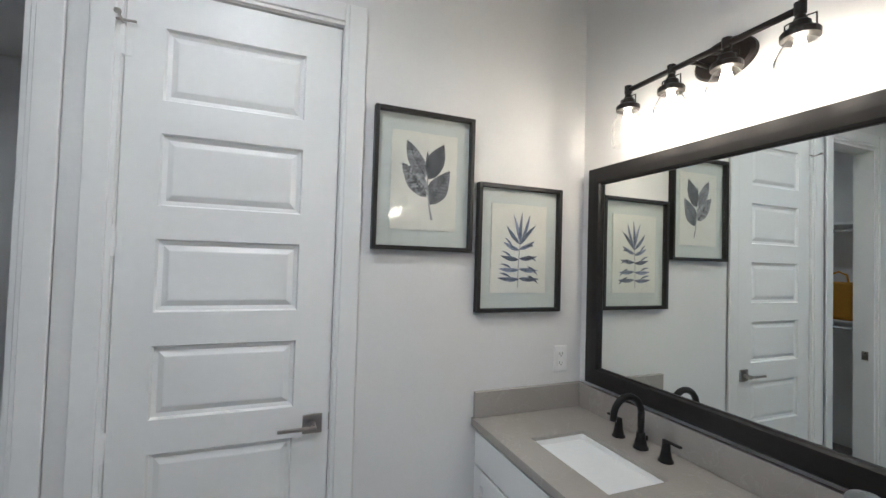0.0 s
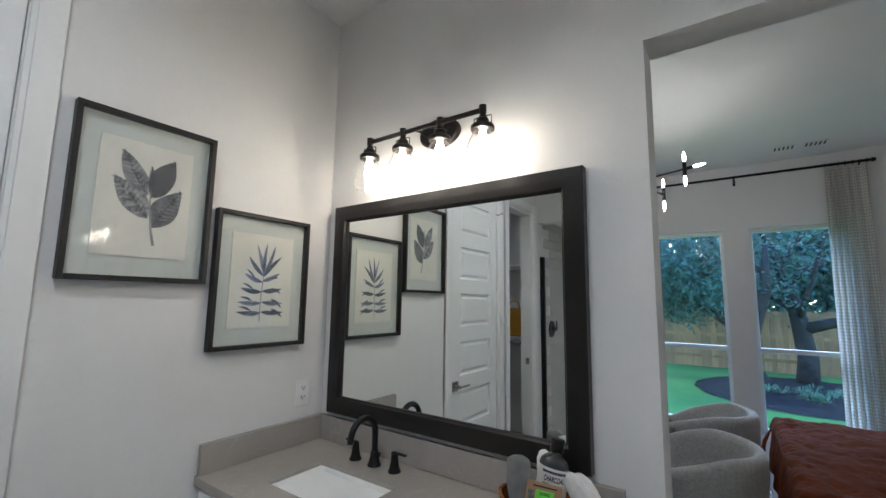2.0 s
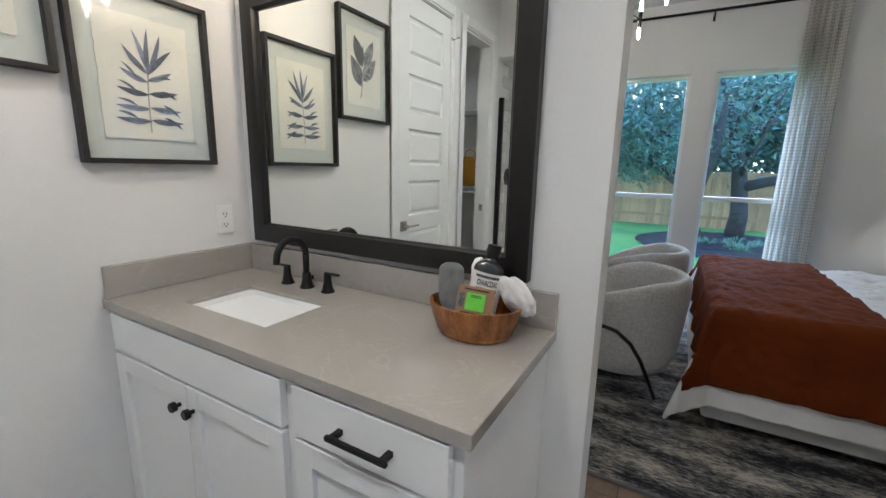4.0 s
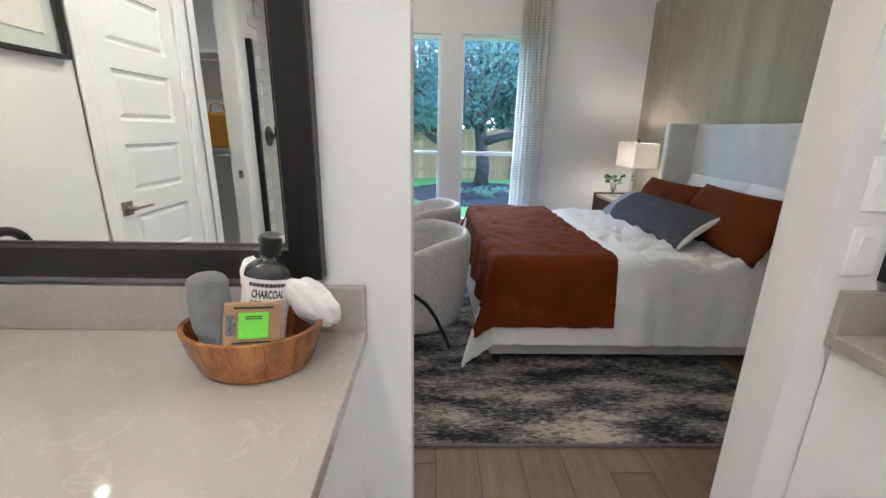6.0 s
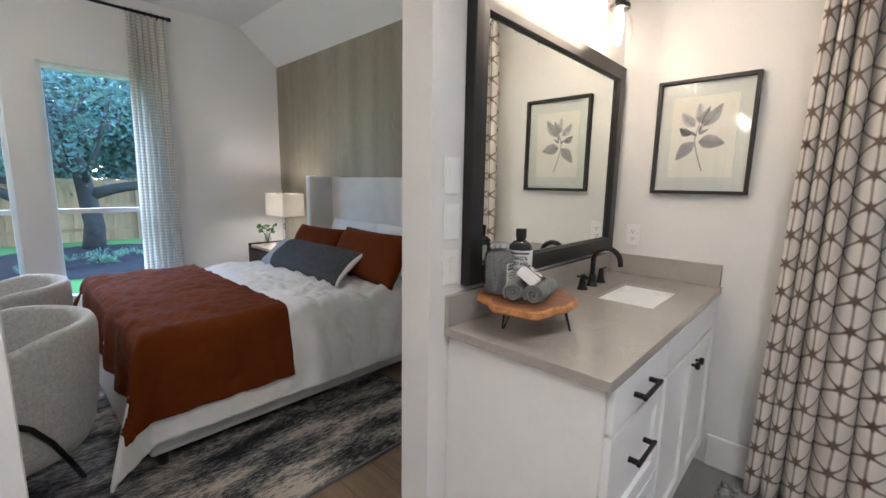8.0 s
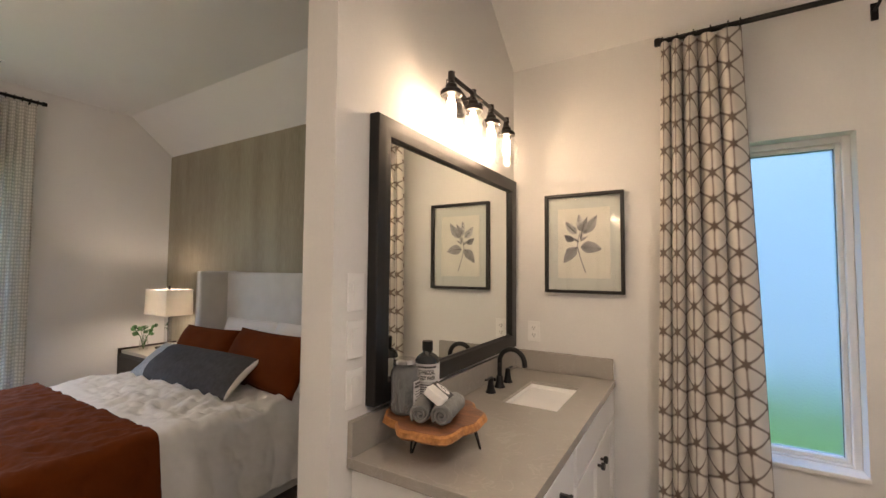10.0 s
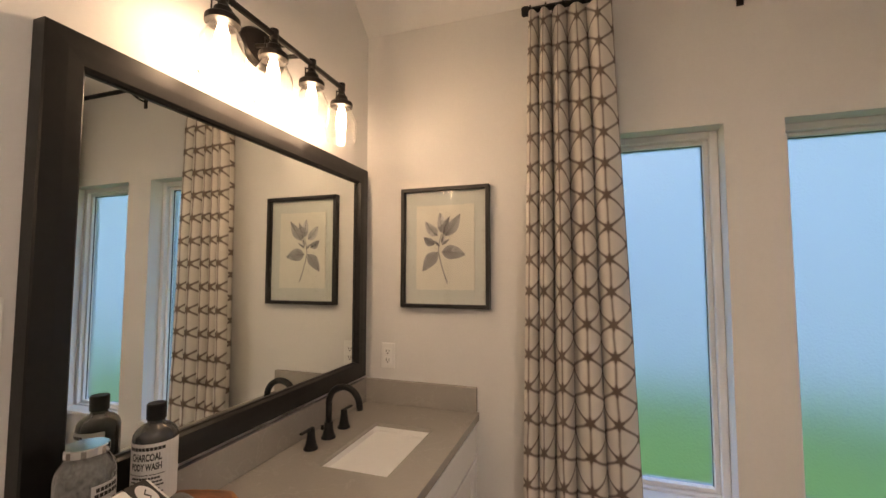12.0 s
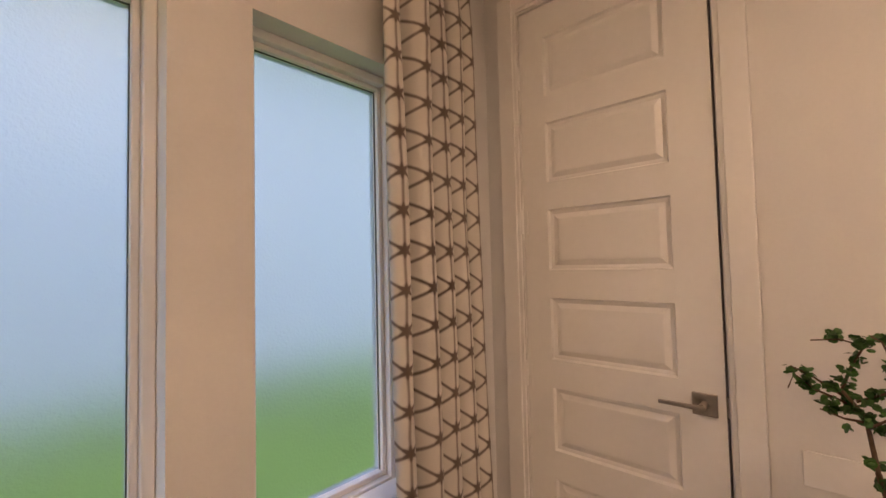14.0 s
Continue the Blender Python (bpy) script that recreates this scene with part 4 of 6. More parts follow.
# ---- framed botanical prints ----
def leaf_shape(bm, base, tip, width, seed=0, bend=0.0, y=0.0, rows=10):
    """A flat leaf outline from base to tip in x-z."""
    b, t = Vector(base), Vector(tip)
    way = t - b
    side = Vector((-way.y, way.x)).normalized()
    left, right = [], []
    for k in range(rows + 1):
        u = k / rows
        w = width * 0.5 * (math.sin(math.pi * u ** 0.8) ** 0.9) * (1 + 0.05 * math.sin(9 * u + seed))
        c = b + way * u + side * bend * math.sin(math.pi * u)
        left.append(bm.verts.new((c.x + side.x * w, y, c.y + side.y * w)))
        right.append(bm.verts.new((c.x - side.x * w, y, c.y - side.y * w)))
    for k in range(rows):
        try:
            bm.faces.new((left[k], right[k], right[k + 1], left[k + 1]))
        except ValueError:
            pass


def stroke(bm, a, b, w0, w1, y, bend=0.0, n=6):
    a, b = Vector(a), Vector(b)
    side = Vector((-(b - a).y, (b - a).x)).normalized()
    last = None
    for k in range(n + 1):
        u = k / n
        c, w = a + (b - a) * u + side * bend * math.sin(math.pi * u), (w0 + (w1 - w0) * u) / 2
        pair = (bm.verts.new((c.x + side.x * w, y, c.y + side.y * w)), bm.verts.new((c.x - side.x * w, y, c.y - side.y * w)))
        if last:
            bm.faces.new((last[0], last[1], pair[1], pair[0]))
        last = pair


def pane_quad(x0, x1, y, z0, z1):
    bm = bmesh.new()
    bm.faces.new([bm.verts.new(p) for p in ((x0, y, z0), (x1, y, z0), (x1, y, z1), (x0, y, z1))])
    return bm


def framed_print(at, rz, w, h, leaves, stem, ink, label, veins=0, grow=1.0, pale=()):
    """leaves: rows of base x, z, tip x, z, width, in metres from the paper's centre."""
    leaves, stem = [tuple(v * grow for v in row) for row in leaves], [tuple(v * grow for v in row) for row in stem]
    p = thing("framed_print", at, rz, label, "picture", "botanical prints")
    fw, dp = 0.016, 0.034
    for row in ((-w / 2, -dp, 0, -w / 2 + fw, -0.001, h), (w / 2 - fw, -dp, 0, w / 2, -0.001, h), (-w / 2 + fw, -dp, 0, w / 2 - fw, -0.001, fw), (-w / 2 + fw, -dp, h - fw, w / 2 - fw, -0.001, h)):
        bevelled(part("frame_rail", boxes(row), PICFRAME, p), 0.0015)
    part("backing_board", boxes((-w / 2 + fw, -0.008, fw, w / 2 - fw, -0.002, h - fw)), MATBOARD, p)
    pw, ph = w * 0.66, h * 0.705
    bm = bmesh.new()
    random.seed(int(w * 1e4 + at[0] * 100))
    edge = []
    for a, b in (((-1, -1), (1, -1)), ((1, -1), (1, 1)), ((1, 1), (-1, 1)), ((-1, 1), (-1, -1))):
        for k in range(34):
            u = k / 34
            j = random.uniform(-0.0018, 0.0018)
            edge.append(((a[0] + (b[0] - a[0]) * u) * pw / 2 + (j if a[0] == b[0] else 0), (a[1] + (b[1] - a[1]) * u) * ph / 2 + (j if a[1] == b[1] else 0) + h / 2))
    lo, hi = [bm.verts.new((x, -0.0082, z)) for x, z in edge], [bm.verts.new((x, -0.0125, z)) for x, z in edge]
    for k in range(len(edge)):
        q = (k + 1) % len(edge)
        bm.faces.new((lo[k], lo[q], hi[q], hi[k]))
    bm.faces.new(hi)
    sheet_ = part("paper", bm, PAPER, p, "white deckle-edged paper")
    shapes, lines, faint = bmesh.new(), bmesh.new(), bmesh.new()
    for n, (bx, bz, tx, tz, wd) in enumerate(leaves):
        y = -0.0128 - 0.00012 * n
        leaf_shape(faint if n in pale else shapes, (bx, bz + h / 2), (tx, tz + h / 2), wd, n, 0.004 * (-1) ** n, y)
        stroke(lines, (bx, bz + h / 2), (bx + (tx - bx) * 0.93, bz + (tz - bz) * 0.93 + h / 2), 0.0022, 0.0007, -0.0145, 0.004 * (-1) ** n)
        d, s = Vector((tx - bx, tz - bz)), Vector((-(tz - bz), tx - bx)).normalized()
        for k in range(1, veins):
            c = Vector((bx, bz + h / 2)) + d * (k / veins)
            half = wd * 0.40 * math.sin(math.pi * (k / veins) ** 0.8)
            for q in (-1, 1):
                stroke(lines, c, c + s * q * half + d * 0.09, 0.0018, 0.0007, -0.0144, 0, 2)
    part("leaf_print", shapes, ink, sheet_)
    if pale:
        part("pale_leaf_print", faint, INKMID, sheet_, "paler speckled leaf")
    else:
        faint.free()
    part("vein_print", lines, INKLINE, sheet_)
    bm = bmesh.new()
    for (ax, az, bx, bz, w0, w1) in stem:
        stroke(bm, (ax, az + h / 2), (bx, bz + h / 2), w0, w1, -0.0141, 0.003)
    part("stem_print", bm, INKPALE, sheet_)
    part("glazing", pane_quad(-w / 2 + fw, w / 2 - fw, -0.026, fw, h - fw), GLASS, p, "clear picture glass").visible_shadow = False
    return p


framed_print(((0.274 + 0.684) / 2, YN, 1.583), 0, 0.410, 0.542,
             [(0.003, 0.017, -0.076, 0.155, 0.066), (0.015, 0.010, 0.008, 0.119, 0.028), (0.020, 0.011, 0.078, 0.155, 0.074), (0.008, -0.061, -0.095, 0.065, 0.076), (0.025, -0.090, 0.105, 0.052, 0.080)],
             [(0.033, -0.150, 0.016, -0.046, 0.009, 0.006), (0.016, -0.046, 0.013, 0.036, 0.006, 0.004)], INK, "grey botanical leaf print floated in a thin black frame", 11, 1.0, (3,))
rows2 = []
for z, half, up in ((0.006, 0.078, 0.030), (-0.034, 0.092, 0.004), (-0.078, 0.100, -0.012), (-0.118, 0.104, -0.010)):
    rows2 += [(0.0, z - 0.012, -half, z + up * 0.7, 0.019), (0.0, z - 0.008, half, z + up, 0.019), (half * 0.42, z + 0.004, half * 0.95, z + up - 0.022, 0.011), (-half * 0.40, z - 0.004, -half * 0.93, z + up * 0.7 + 0.020, 0.009)]
rows2 += [(0.004, 0.018, -0.066, 0.098, 0.017), (0.004, 0.02, -0.034, 0.150, 0.015), (0.004, 0.02, 0.012, 0.160, 0.015), (0.004, 0.02, 0.050, 0.150, 0.016), (0.004, 0.018, 0.082, 0.106, 0.017)]
framed_print(((0.711 + 1.120) / 2, YN, 1.338), 0, 0.410, 0.536, rows2, [(-0.004, -0.165, 0.004, 0.03, 0.005, 0.004)], INKBLUE, "blue-grey botanical fern print floated in a thin black frame", 0, 1.0)
framed_print(((0.660 + 1.069) / 2, YS, 1.346), 180, 0.408, 0.536,
             [(-0.033, 0.052, -0.092, 0.116, 0.046), (-0.017, 0.064, -0.022, 0.154, 0.040), (-0.006, 0.056, 0.022, 0.138, 0.028), (0.0, 0.047, 0.072, 0.146, 0.050), (-0.048, 0.012, -0.100, 0.046, 0.036), (-0.033, -0.021, -0.104, -0.106, 0.056), (-0.014, -0.021, 0.094, -0.034, 0.064), (-0.022, 0.004, -0.058, 0.030, 0.014), (-0.014, 0.010, 0.022, 0.034, 0.014), (-0.016, 0.018, -0.006, 0.058, 0.014)],
             [(0.012, -0.158, -0.030, -0.02, 0.007, 0.006), (-0.030, -0.02, -0.014, 0.06, 0.006, 0.004)], INKSOFT, "grey botanical rosette print floated in a thin black frame", 11, 1.0)


# ---- bathroom drapery ----
def drape(name, x_top, x_bot, y_mid, z_top, z_bot, folds, deep, material, label, group, along="x", cloth=1.0, rod=None, seed=3, bias=0.38, column=0.0):
    """A pleated curtain panel; x_top, x_bot: its two edges at the heading and at the hem; folds: pleats across."""
    c = thing(name, ((x_top[0] + x_top[1]) / 2 if along == "x" else y_mid, y_mid if along == "x" else (x_top[0] + x_top[1]) / 2, z_bot), label=label, category="curtain", group=group)
    ox, oy, oz = c.matrix_basis.translation
    nu, nv, whole = int(folds * 14), 40, math.ceil(folds)
    random.seed(seed)
    amp = [random.uniform(0.75, 1.25) for _ in range(whole + 2)]
    shift = [random.uniform(-0.12, 0.12) for _ in range(whole + 2)]

    def place(u, v):
        z = z_bot + (z_top - z_bot) * v
        f = folds * ((1 + bias) * u - bias * u * u)
        k = int(max(0, min(folds - 1e-6, f)))
        a = (amp[k] * (1 - (f - k)) + amp[k + 1] * (f - k))
        pinch = 0.45 + 0.55 * min(1, (1 - v) * 9)
        ahead = 2 * math.pi * (f - 0.25)
        wave = 2 * (0.5 + 0.5 * math.cos(ahead)) ** 0.65 - 1
        off = deep * a * pinch * wave * (1.35 - 0.75 * u)
        slide = 0.105 / folds * math.sin(ahead) + shift[k] * math.sin(math.pi * (f - k)) / folds + 0.010 * wobble((u * 3, v * 2, seed), 1.5)
        e0, e1 = x_top[0] * v + x_bot[0] * (1 - v), x_top[1] * v + x_bot[1] * (1 - v)
        q = e0 + (e1 - e0) * max(0, min(1, u + slide * min(1, (1 - v) * 6 + 0.3)))
        off += 0.012 * wobble((u * 5, v * 3.0, seed + 5), 1.3)
        return (q - ox, y_mid + off - oy, z - oz) if along == "x" else (y_mid + off - ox, q - oy, z - oz)

    run, n = [0.0], nu * 4
    for k in range(n):
        a, b = Vector(place(k / n, 0.4)), Vector(place((k + 1) / n, 0.4))
        run.append(run[-1] + (b - a).length)

    def along_cloth(u):
        if column:
            return (folds * ((1 + bias) * u - bias * u * u) - 0.25) * 2 * column
        return run[min(n, int(round(u * n)))] * cloth + seed * 0.37

    ob = part("panel", sheet(nu, nv, place, lambda u, v: (along_cloth(u), v * (z_top - z_bot))), material, c, smooth=True)
    thicken(ob, 0.003)
    if rod:
        for k in range(whole + 1):
            q = x_top[0] + (x_top[1] - x_top[0]) * min(0.985, max(0.015, k / folds))
            bm = bmesh.new()
            p = (q - ox, rod[0] - oy, rod[1] - oz) if along == "x" else (rod[0] - ox, q - oy, rod[1] - oz)
            tube(bm, arc(p, 0.019, 0, 360, 16, "yz" if along == "x" else "xz"), 0.0028, 6)
            part("ring", bm, BLACK, c)
            bm = bmesh.new()
            tube(bm, [(p[0], p[1], p[2] - 0.018), (p[0], p[1], z_top - oz - 0.004)], 0.0016, 5)
            part("hook", bm, BLACK, c)
    return c


ROD_Y, ROD_Z = YS + 0.085, 2.575
rod = thing("curtain_rod", (-0.36, ROD_Y, ROD_Z), label="black metal curtain rod with wall brackets above the windows", category="curtain rod", group="curtain rods")
bm = bmesh.new()
tube(bm, [(-0.83, 0, 0), (0.83, 0, 0)], 0.0125, 14)
part("pole", bm, BLACK, rod, smooth=True)
for k in (-1, 1):
    bm = bmesh.new()
    tube(bm, [(k * 0.83, 0, 0), (k * 0.838, 0, 0), (k * 0.840, 0, 0), (k * 0.862, 0, 0), (k * 0.866, 0, 0)], [0.016, 0.016, 0.020, 0.020, 0.014], 16)
    part("finial", bm, BLACK, rod)
for x in (-0.76, 0.075, 0.74):
    bm = bmesh.new()
    tube(bm, [(x, -0.084, -0.045), (x, -0.05, -0.045), (x, -0.012, -0.035), (x, 0, -0.014)], 0.006, 8)
    box(bm, x - 0.011, -0.085, -0.085, x + 0.011, -0.078, -0.015)
    part("bracket", bm, BLACK, rod)
drape("curtain", (0.475, 0.160), (0.525, 0.075), YS + 0.095, ROD_Z - 0.022, 0.02, 4.75, 0.054, STARCLOTH, "ivory and brown shibori-patterned pleated curtain", "bathroom curtains", "x", 1.0, (ROD_Y, ROD_Z), 3, 0.43, 0.1022)
drape("curtain", (-0.745, -1.165), (-0.785, -1.235), YS + 0.085, ROD_Z - 0.022, 0.02, 4.25, 0.042, STARCLOTH, "ivory and brown shibori-patterned pleated curtain", "bathroom curtains", "x", 1.0, (ROD_Y, ROD_Z), 8, -0.2, 0.1022)


# ---- things on the north counter ----
def rolled_towel(at, rz, length, radius, material, label, tilt=0.0, group="rolled towels"):
    t = thing("rolled_towel", at, rz, label, "towel", group)
    bm = bmesh.new()
    rows = []
    turns, n = 2.6, 60
    for k in range(n + 1):
        a = 2 * math.pi * turns * k / n
        r = radius * (0.18 + 0.80 * k / n)
        rows.append((r * math.cos(a), r * math.sin(a) * 0.94))
    m = 12
    g = [[bm.verts.new((length * (j / m - 0.5) * (1 - 0.02 * wobble((x * 40, z * 40, 1), 1)), x + 0.004 * wobble((j * 0.7, x * 30, z * 30), 1), z + radius + 0.004 * wobble((j * 0.7, x * 30 + 9, z * 30), 1))) for j in range(m + 1)] for x, z in rows]
    for i in range(n):
        for j in range(m):
            bm.faces.new((g[i][j], g[i + 1][j], g[i + 1][j + 1], g[i][j + 1]))
    bmesh.ops.rotate(bm, matrix=Matrix.Rotation(tilt, 3, "Y"), verts=bm.verts)
    ob = part("terry_roll", bm, material, t, smooth=True)
    thicken(ob, radius * 0.22, -1)
    return t


def soft_lump(bm, centre, size, seed, rough_=0.16, turn=None, power=1.0):
    """A soft crumpled bundle."""
    start = len(bm.verts)
    out = bmesh.ops.create_icosphere(bm, subdivisions=4, radius=1.0)
    for v in out["verts"]:
        d = v.co.normalized()
        r = 1 + rough_ * (wobble(d + Vector((seed, 0, 0)), 1.7) + 0.5 * wobble(d + Vector((0, seed, 0)), 4.0) - 0.6 * abs(wobble(d + Vector((0, 0, seed)), 3.1)))
        v.co = Vector((d.x * size[0] * r, d.y * size[1] * r, d.z * size[2] * r))
    if turn:
        bmesh.ops.rotate(bm, matrix=turn, verts=out["verts"])
    bmesh.ops.translate(bm, vec=centre, verts=out["verts"])
    return bm


def wash_bottle(at, rz, tilt, label, scale=1.0):
    """A dark wash bottle with a printed paper label; the label faces local -y."""
    b = thing("wash_bottle", at, rz, label, "bottle", "wash bottles")
    b.matrix_basis = pose(*at, 0, 0, rz) @ pose(0, 0, 0, tilt[0], tilt[1], 0) @ Matrix.Scale(scale, 4)
    r = 0.040
    bm = bmesh.new()
    lathe(bm, [(0.034, 0), (0.039, 0.004), (r, 0.012), (r, 0.132), (0.0385, 0.141), (0.034, 0.149), (0.026, 0.156), (0.018, 0.160), (0.0155, 0.163), (0.0155, 0.168)], 32)
    part("flask", bm, DARKLIQUID, b, smooth=True)
    bm = bmesh.new()
    lathe(bm, [(0.0175, 0.168), (0.0180, 0.170), (0.0180, 0.198), (0.0165, 0.200)], 24)
    part("cap", bm, BLACK, b, "black screw cap")
    rr = r + 0.0006
    lab = part("label", sheet(20, 1, lambda u, v: (rr * math.sin((u - 0.5) * 3.6), -rr * math.cos((u - 0.5) * 3.6), 0.014 + 0.116 * v)), LABEL, b, "white paper label with black print")
    for text, z, s in (("CHARCOAL", 0.098, 0.0190), ("BODY WASH", 0.080, 0.0180)):
        lettering(text, s, PRINT, lab, pose(0, 0, z), "lettering", rr + 0.0006, 0.54)
    bm = bmesh.new()
    for z, half, hgt in ((0.117, 0.034, 0.0065), (0.070, 0.034, 0.0015), (0.062, 0.026, 0.004), (0.055, 0.030, 0.003), (0.048, 0.033, 0.003), (0.041, 0.026, 0.003), (0.034, 0.032, 0.003), (0.026, 0.020, 0.003)):
        for k in range(10):
            q = [bm.verts.new(((rr + 0.0006) * math.sin(x / rr), -(rr + 0.0006) * math.cos(x / rr), zz)) for x, zz in ((-half + 2 * half * k / 10, z), (-half + 2 * half * (k + 1) / 10 - 0.0008, z), (-half + 2 * half * (k + 1) / 10 - 0.0008, z + hgt), (-half + 2 * half * k / 10, z + hgt))]
            bm.faces.new(q)
    tagged(part("small_print", bm, PRINT, lab), kind="stuff")
    return b


BK = (1.113, 0.664, COUNTER)
bowl = thing("wooden_bowl", BK, label="oval slatted acacia wood bowl holding bath things", category="bowl")
outer = [(0.102, 0.0), (0.106, 0.004), (0.108, 0.012), (0.116, 0.016), (0.131, 0.055), (0.140, 0.092), (0.1405, 0.096)]
staves, per = 14, 4


def oval(r, a, z):
    return (r * 0.72 * math.cos(a), r * 0.91 * math.sin(a), z * 0.92)


for k in range(staves):
    bm = bmesh.new()
    prof = outer[3:] + [(r - 0.011, z) for r, z in reversed(outer[3:])]
    rings_ = []
    for j in range(per + 1):
        a = 2 * math.pi * (k + (j / per) * 0.985) / staves
        rings_.append([bm.verts.new(oval(r, a, z)) for r, z in prof])
    for p, q in zip(rings_, rings_[1:]):
        for i in range(len(prof)):
            bm.faces.new((p[i], p[(i + 1) % len(prof)], q[(i + 1) % len(prof)], q[i]))
    bm.faces.new(rings_[0][::-1])
    bm.faces.new(rings_[-1])
    part("stave", bm, ACACIA, bowl)
bm = bmesh.new()
rings_ = [[bm.verts.new(oval(r, 2 * math.pi * j / 48, z)) for j in range(48)] for r, z in ((0.100, 0.0), (0.106, 0.004), (0.109, 0.014), (0.104, 0.0165))]
skin(bm, rings_)
part("bottom", bm, ACACIA, bowl, smooth=False)
RGT, FWD = Vector((0.39, -0.92, 0)), Vector((-0.92, -0.39, 0))


def in_bowl(r, f, z):
    p = Vector(BK) + RGT * r + FWD * f
    return (p.x, p.y, COUNTER + z)


wash_bottle(in_bowl(0.008, -0.002, 0.036), -66, (-6, 11), "charcoal body wash bottle leaning in the wooden bowl", 1.04)
rt = thing("folded_towel", in_bowl(-0.052, 0.012, 0.03), label="rolled grey terry towel standing in the wooden bowl", category="towel", group="rolled towels")
foot, head = RGT * 0.010 + FWD * 0.010, RGT * -0.014 + FWD * -0.016 + Vector((0, 0, 0.140))


def standing_roll(u, v):
    """A roll of terry with a rounded folded end on top."""
    a, k = 2 * math.pi * u, min(1.0, v / 0.84)
    cap = math.sqrt(max(0.0, 1 - max(0.0, (v - 0.84) / 0.16) ** 2))
    c = foot.lerp(head, k) + RGT * (-0.008 * math.sin(math.pi * k)) + Vector((0, 0, 0.022 * max(0.0, (v - 0.84) / 0.16)))
    crease = 1 - 0.10 * math.exp(-((u - 0.36) / 0.035) ** 2) - 0.08 * math.exp(-((v - 0.30) / 0.05) ** 2) + 0.06 * wobble((math.cos(a) * 1.5, math.sin(a) * 1.5, v * 3), 1.4)
    return c + (RGT * (0.034 * math.cos(a)) + FWD * (0.026 * math.sin(a))) * (0.05 + 0.95 * cap) * crease


part("terry_roll", sheet(36, 34, standing_roll), TOWELGREY, rt, smooth=True)
wt = thing("white_towel", in_bowl(0, 0, 0.02), label="crumpled white terry towel tucked in the wooden bowl", category="towel")
bm = bmesh.new()
for (r, f, z), size, seed, turn in (((0.110, 0.010, 0.090), (0.033, 0.038, 0.064), 2.2, 0.7), ((0.012, -0.044, 0.122), (0.036, 0.026, 0.056), 7.4, 0.1)):
    d = RGT * r + FWD * f
    soft_lump(bm, (d.x, d.y, z), size, seed, 0.20, Matrix.Rotation(turn, 3, FWD))
part("terry_cloth", bm, TOWELWHITE, wt, smooth=True)
sb = thing("soap_box", label="brown kraft soap box with a green window", category="box")
sb.matrix_basis = pose(*in_bowl(0.002, 0.060, 0.108), 0, 0, -64) @ pose(0, 0, 0, -16, 9, 0) @ Matrix.Scale(0.92, 4)
bevelled(part("carton", box(bmesh.new(), -0.050, 0, -0.040, 0.050, 0.030, 0.040), KRAFT, sb), 0.002)
part("window_soap", boxes((-0.026, -0.0022, -0.026, 0.026, -0.0004, 0.022)), LIME, sb, "bright lime green soap showing")
for row in ((-0.034, -0.0008, 0.029, 0.034, -0.0002, 0.033), (-0.014, -0.0030, 0.014, 0.014, -0.0024, 0.016), (-0.014, -0.0030, 0.010, 0.014, -0.0024, 0.012), (-0.036, -0.0008, -0.035, 0.030, -0.0002, -0.032)):
    part("printed_bar", boxes(row), PRINT, sb)
part("side_print", boxes((-0.046, -0.001, -0.020, -0.030, -0.0004, 0.018)), SALT, sb)

# ---- things on the south counter ----
ST = (1.080, -0.790, COUNTER)
stand = thing("wood_slice_stand", ST, label="live-edge wood slice stand on black hairpin legs", category="tray")
random.seed(11)
LOBES = [(36, 0.158), (66, 0.150), (97, 0.183), (128, 0.203), (160, 0.165), (204, 0.165), (230, 0.150), (255, 0.172), (290, 0.150), (320, 0.150), (396, 0.158)]
edge = []
for k in range(64):
    a = 36 + 360 * k / 64
    (a0, r0), (a1, r1) = next((p, q) for p, q in zip(LOBES, LOBES[1:]) if p[0] <= a < q[0] + 1e-6)
    w = (1 - math.cos(math.pi * (a - a0) / (a1 - a0))) / 2
    r = r0 + (r1 - r0) * w + 0.004 * math.sin(radians(a * 9)) + random.uniform(-0.002, 0.002)
    edge.append((r * math.cos(radians(a)), r * math.sin(radians(a))))
bm = bmesh.new()
rings_ = []
for s, z in ((0.74, 0.080), (0.86, 0.079), (0.95, 0.084), (1.0, 0.092), (0.985, 0.099), (0.975, 0.105), (0.94, 0.109)):
    rings_.append([bm.verts.new((x * (s + 0.02 * wobble((x * 30, y * 30, z * 60), 1)), y * (s + 0.02 * wobble((x * 30, y * 30, z * 60), 1)), z + 0.003 * wobble((x * 22, y * 22, 4), 1) * (z < 0.1))) for x, y in edge])
skin(bm, rings_)
part("bark_rim", bm, BARKEDGE, stand)
bm = bmesh.new()
lo, hi = [bm.verts.new((x * 0.935, y * 0.935, 0.1085)) for x, y in edge], [bm.verts.new((x * 0.915, y * 0.915, 0.1100)) for x, y in edge]
skin(bm, [lo, hi])
part("slice_top", bm, LIVEEDGE, stand)
